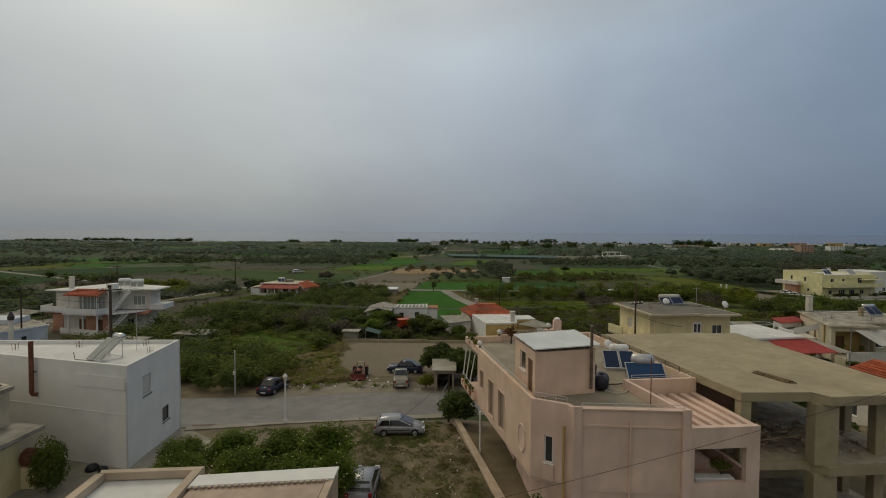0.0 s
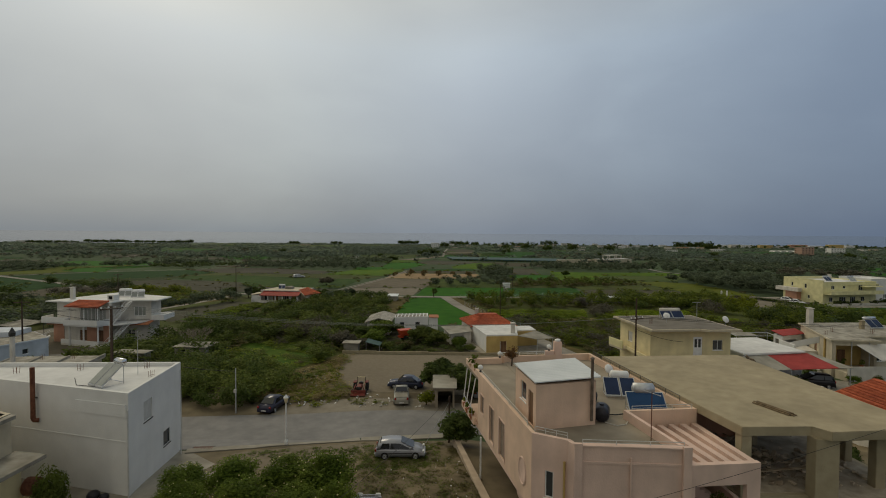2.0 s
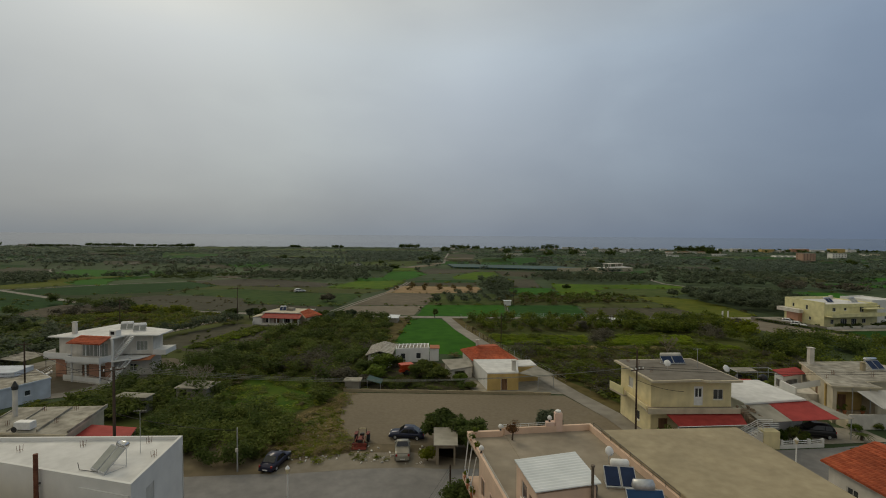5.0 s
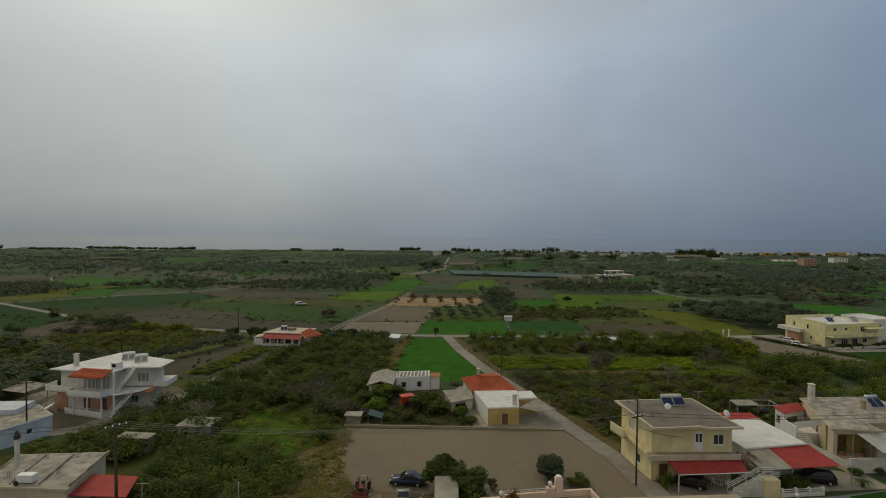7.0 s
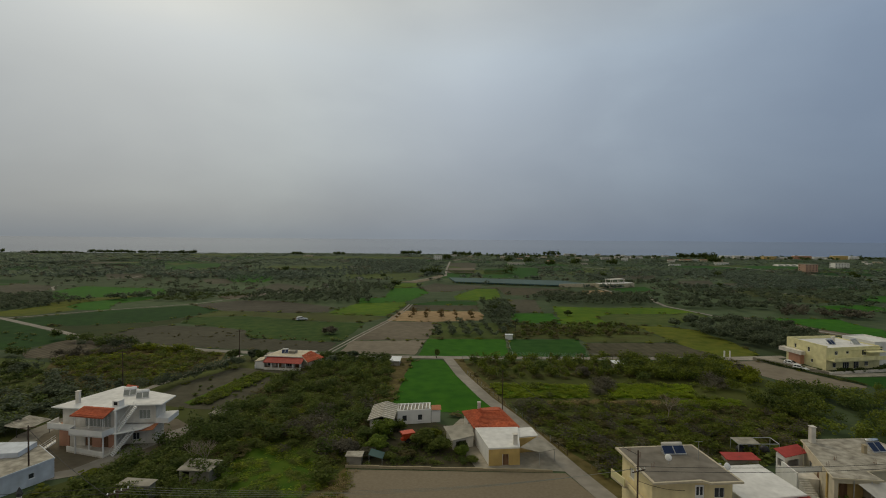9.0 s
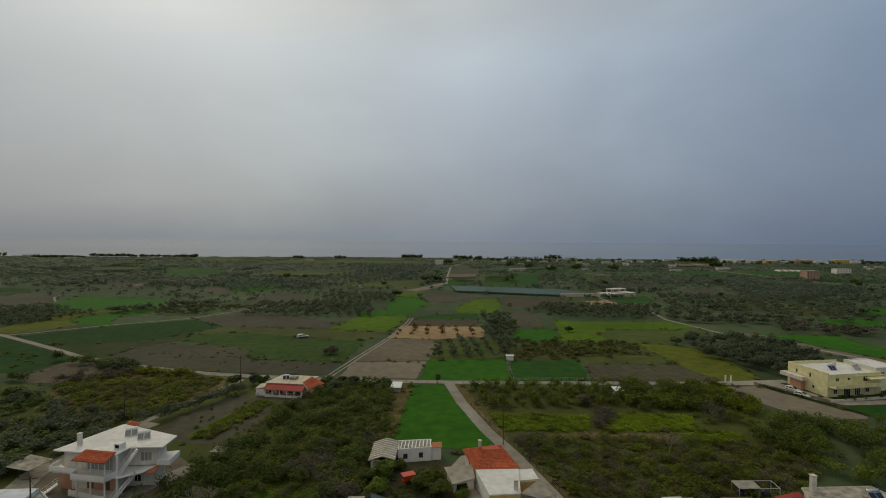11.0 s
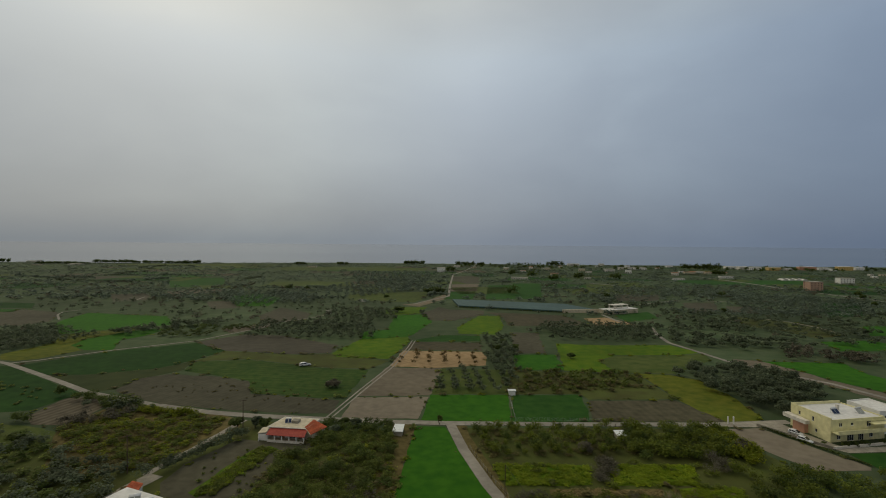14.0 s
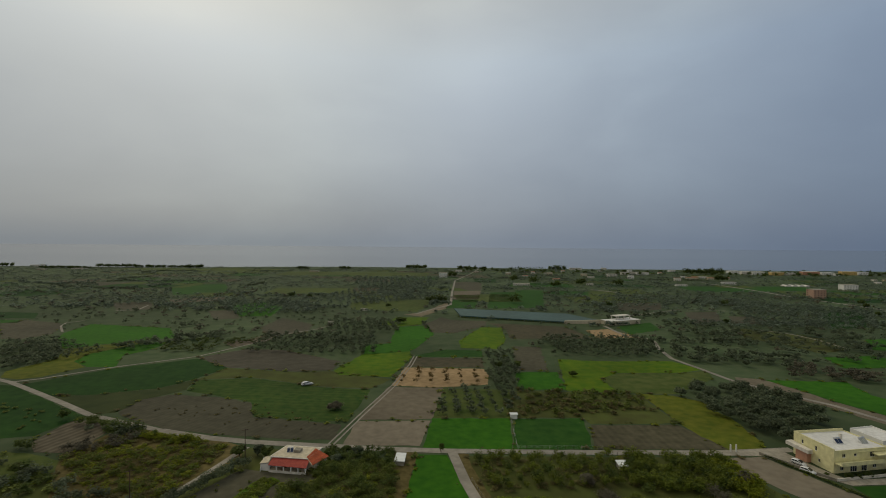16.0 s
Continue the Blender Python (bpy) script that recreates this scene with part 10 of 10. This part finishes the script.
def bare_tree(x, y, h, seed):
    """A leafless tree: branches that fork again and again."""
    g = random.Random(seed)
    t = thing("bare_tree", "bare pale grey winter tree", "tree", pose(x, y, land(y) - 0.1), "bare trees")
    wood = mat("pale_bare_wood", (0.20, 0.165, 0.125), (0.32, 0.27, 0.21), 3, 0.9, large=0.15)
    bm = bmesh.new()

    def grow(p, d, ln, r, depth):
        q = p + d * ln
        rod(p, q, r, r * 0.65, 5 if depth > 2 else 4, bm)
        if depth:
            for _ in range(3 if depth > 1 else 4):
                turn = Vector((g.gauss(0, 0.5), g.gauss(0, 0.5), g.gauss(0.12, 0.3)))
                grow(q, (d + turn).normalized(), ln * g.uniform(0.6, 0.85), r * 0.6, depth - 1)

    trunk = rod((0, 0, 0), (0.03 * h, 0, h * 0.28), h * 0.022, h * 0.016, 8)
    part("trunk", trunk, wood, t)
    for k in range(4):
        a = k * 1.6 + g.random()
        grow(Vector((0.03 * h, 0, h * 0.27)), Vector((0.5 * math.cos(a), 0.5 * math.sin(a), 0.85)).normalized(), h * 0.24, h * 0.012, 4)
    part("branches", bm, wood, t)
    return t


bare_tree(47.2, 104.4, 5.6, 1)
bare_tree(-39.6, 79.4, 4.6, 2)
bare_tree(-42.2, 80.6, 4.2, 3)
for k, (x, y, h, r) in enumerate(((82.5, 138, 3.4, 3.2), (38, 137, 2.8, 2.4), (-47, 196, 3.6, 3.4))):
    tree("winter_bush", "dense bare brown winter bush", x, y, h, r, LEAF_BARE, 2600, 0.1, 40, k, low=0.0, group="winter bushes")
for k, (x, y, h, r) in enumerate(((40.8, 58.9, 2.0, 0.9), (42.2, 59.0, 2.3, 1.0), (43.5, 59.1, 2.0, 0.9), (26.9, 59.2, 2.3, 1.2), (48.0, 68.5, 2.0, 1.6), (50.4, 67.6, 1.8, 1.4), (53.6, 63.8, 1.2, 1.0), (57, 64.2, 1.0, 0.8))):
    tree("garden_shrub", "green garden shrub beside the houses", x, y, h, r, LEAF_SCRUB if k % 2 else LEAF_CITRUS, 1100, 0.11, 18, k, low=0.0, group="garden shrubs")
for k, (x, y, h, r) in enumerate(((114.5, 143.0, 1.8, 1.3), (117.5, 143.6, 1.5, 1.3), (121.0, 144.4, 1.7, 1.4), (127.5, 145.6, 1.6, 1.5), (131.5, 146.6, 2.2, 1.6), (109.0, 144.2, 1.2, 1.0))):
    tree("garden_shrub", "dark shrub along the forecourt of the lemon house", x, y, h, r, LEAF_DARK, 700, 0.17, 16, k, low=0.0, group="forecourt shrubs")
pm = thing("sago_palm", "small palm with drooping fronds by the drive", "palm", pose(51.6, 60.4, -1.8))
part("trunk", rod((0, 0, 0), (0, 0, 0.6), 0.2, 0.16, 10), BARK, pm)
for k in range(18):
    a = k * 2.4
    b = bmesh.new()
    prev = None
    for i in range(6):
        u = i / 5
        rr, zz = 1.3 * u, 0.6 + 0.9 * u - 1.0 * u * u
        wd = 0.12 * (1 - u) + 0.02
        c = Vector((rr * math.cos(a), rr * math.sin(a), zz))
        s = Vector((-math.sin(a), math.cos(a), 0)) * wd
        row = (b.verts.new(c - s), b.verts.new(c + Vector((0, 0, 0.03))), b.verts.new(c + s))
        if prev:
            b.faces.new((prev[0], prev[1], row[1], row[0]))
            b.faces.new((prev[1], prev[2], row[2], row[1]))
        prev = row
    part("frond", b, LEAF_DARK, pm)

# ---- small things ----
wt = bmesh.new()
g = random.Random(9)
for k in range(190):
    if k < 80:
        x, y = g.uniform(-17, -1), g.uniform(52.6, 57.5)
    elif k < 150:
        x, y = g.gauss(-16.8, 1.2), g.gauss(63, 2.4)
    else:
        x, y = g.uniform(-4, 2), g.uniform(28, 42)
    s = g.uniform(0.04, 0.2) if k < 150 else g.uniform(0.03, 0.1)
    m = Matrix.Translation((x, y, land(y) + 0.05 + s * 0.3 + (0.08 if 80 <= k < 150 else 0))) @ Euler((g.random(), g.random(), g.random() * 6)).to_matrix().to_4x4()
    bmesh.ops.create_cube(wt, size=1, matrix=m @ Matrix.Diagonal((s * 1.6, s, s * 0.6, 1)))
tagged(part("litter", wt, mat("pale_litter", (0.4, 0.38, 0.34), (0.7, 0.69, 0.66), 3, 0.8, island=0.4, large=0.1)), "scattered pale stones and litter on the verge", "litter", kind="stuff")
gr = thing("drain_grate", "dark iron drain grate in the roadside", "grate", pose(-20.0, 40.35, land(40.3) + 0.06, 0, 0, 6))
part("frame", box(-0.9, 0.9, -0.45, 0.45, 0, 0.03), DARK_METAL, gr)
for k in range(12):
    part("bar", box(-0.8 + 0.135 * k, -0.74 + 0.135 * k, -0.38, 0.38, 0.033, 0.05), RUST, gr)
for x, y, s, l in ((-23.3, 32.2, 0.42, "dark covered heap on the yard"), (-22.5, 32.1, 0.3, "dark sack on the yard")):
    hp = tagged(part("covered_heap", lathe([(s, 0), (s * 0.95, s * 0.5), (s * 0.6, s * 0.9), (s * 0.15, s)], 12), PLASTIC_BLACK, None, smooth=True), l, "heap")
    hp.matrix_basis = pose(x, y, land(y) + 0.03)
ch = thing("plastic_chair", "pale plastic chair in the yard", "chair", pose(-25.3, 31.9, land(32) + 0.03, 0, 0, 160))
part("seat", box(-0.22, 0.22, -0.22, 0.22, 0.42, 0.46, 0.01), TERRACOTTA, ch)
part("backrest", box(-0.22, 0.22, 0.2, 0.24, 0.463, 0.85, 0.01), TERRACOTTA, ch)
for sx in (-0.19, 0.19):
    for sy in (-0.19, 0.19):
        part("leg", box(sx - 0.02, sx + 0.02, sy - 0.02, sy + 0.02, 0, 0.417), TERRACOTTA, ch)
dr = thing("rusty_drum", "round rusty drum leaning on the balcony wall", "drum", pose(-25.5, 30.0, 1.3))
b = lathe([(0.5, -0.3), (0.55, -0.28), (0.55, 0.28), (0.5, 0.3)], 20)
bmesh.ops.rotate(b, verts=b.verts[:], cent=(0, 0, 0), matrix=Matrix.Rotation(radians(90), 3, "Y"))
part("body", b, RUST, dr)
part("stand", box(-0.4, 0.4, -0.3, 0.3, -2.2, -0.55), YELLOW, dr)

mc = thing("garden_machine", "orange-red spreader with a hopper under the trees", "machine", pose(-7.2, 90.0, land(90) + 0.04, 0, 0, 25))
mc.scale = (1.25,) * 3
ORANGE_PAINT = mat("orange_red_paint", (0.42, 0.05, 0.015), (0.55, 0.085, 0.03), 3, 0.5, 0.1, large=0.15)
part("hopper", loft([[(-0.7, -0.5, 0.9), (0.7, -0.5, 0.9), (0.7, 0.5, 0.9), (-0.7, 0.5, 0.9)], [(-1.0, -0.7, 1.7), (1.0, -0.7, 1.7), (1.0, 0.7, 1.7), (-1.0, 0.7, 1.7)]]), ORANGE_PAINT, mc)
part("frame", box(-1.0, 1.0, -0.3, 0.3, 0.55, 0.88, 0.03), ORANGE_PAINT, mc)
for sy in (-0.5, 0.5):
    part("wheel", rod((0, sy - 0.09, 0.42), (0, sy + 0.09, 0.42), 0.42, seg=18), TYRE, mc)
part("drawbar", pipe([(1.0, 0, 0.7), (1.8, 0, 0.5), (1.9, 0, 0.05)], 0.05), DARK_METAL, mc)
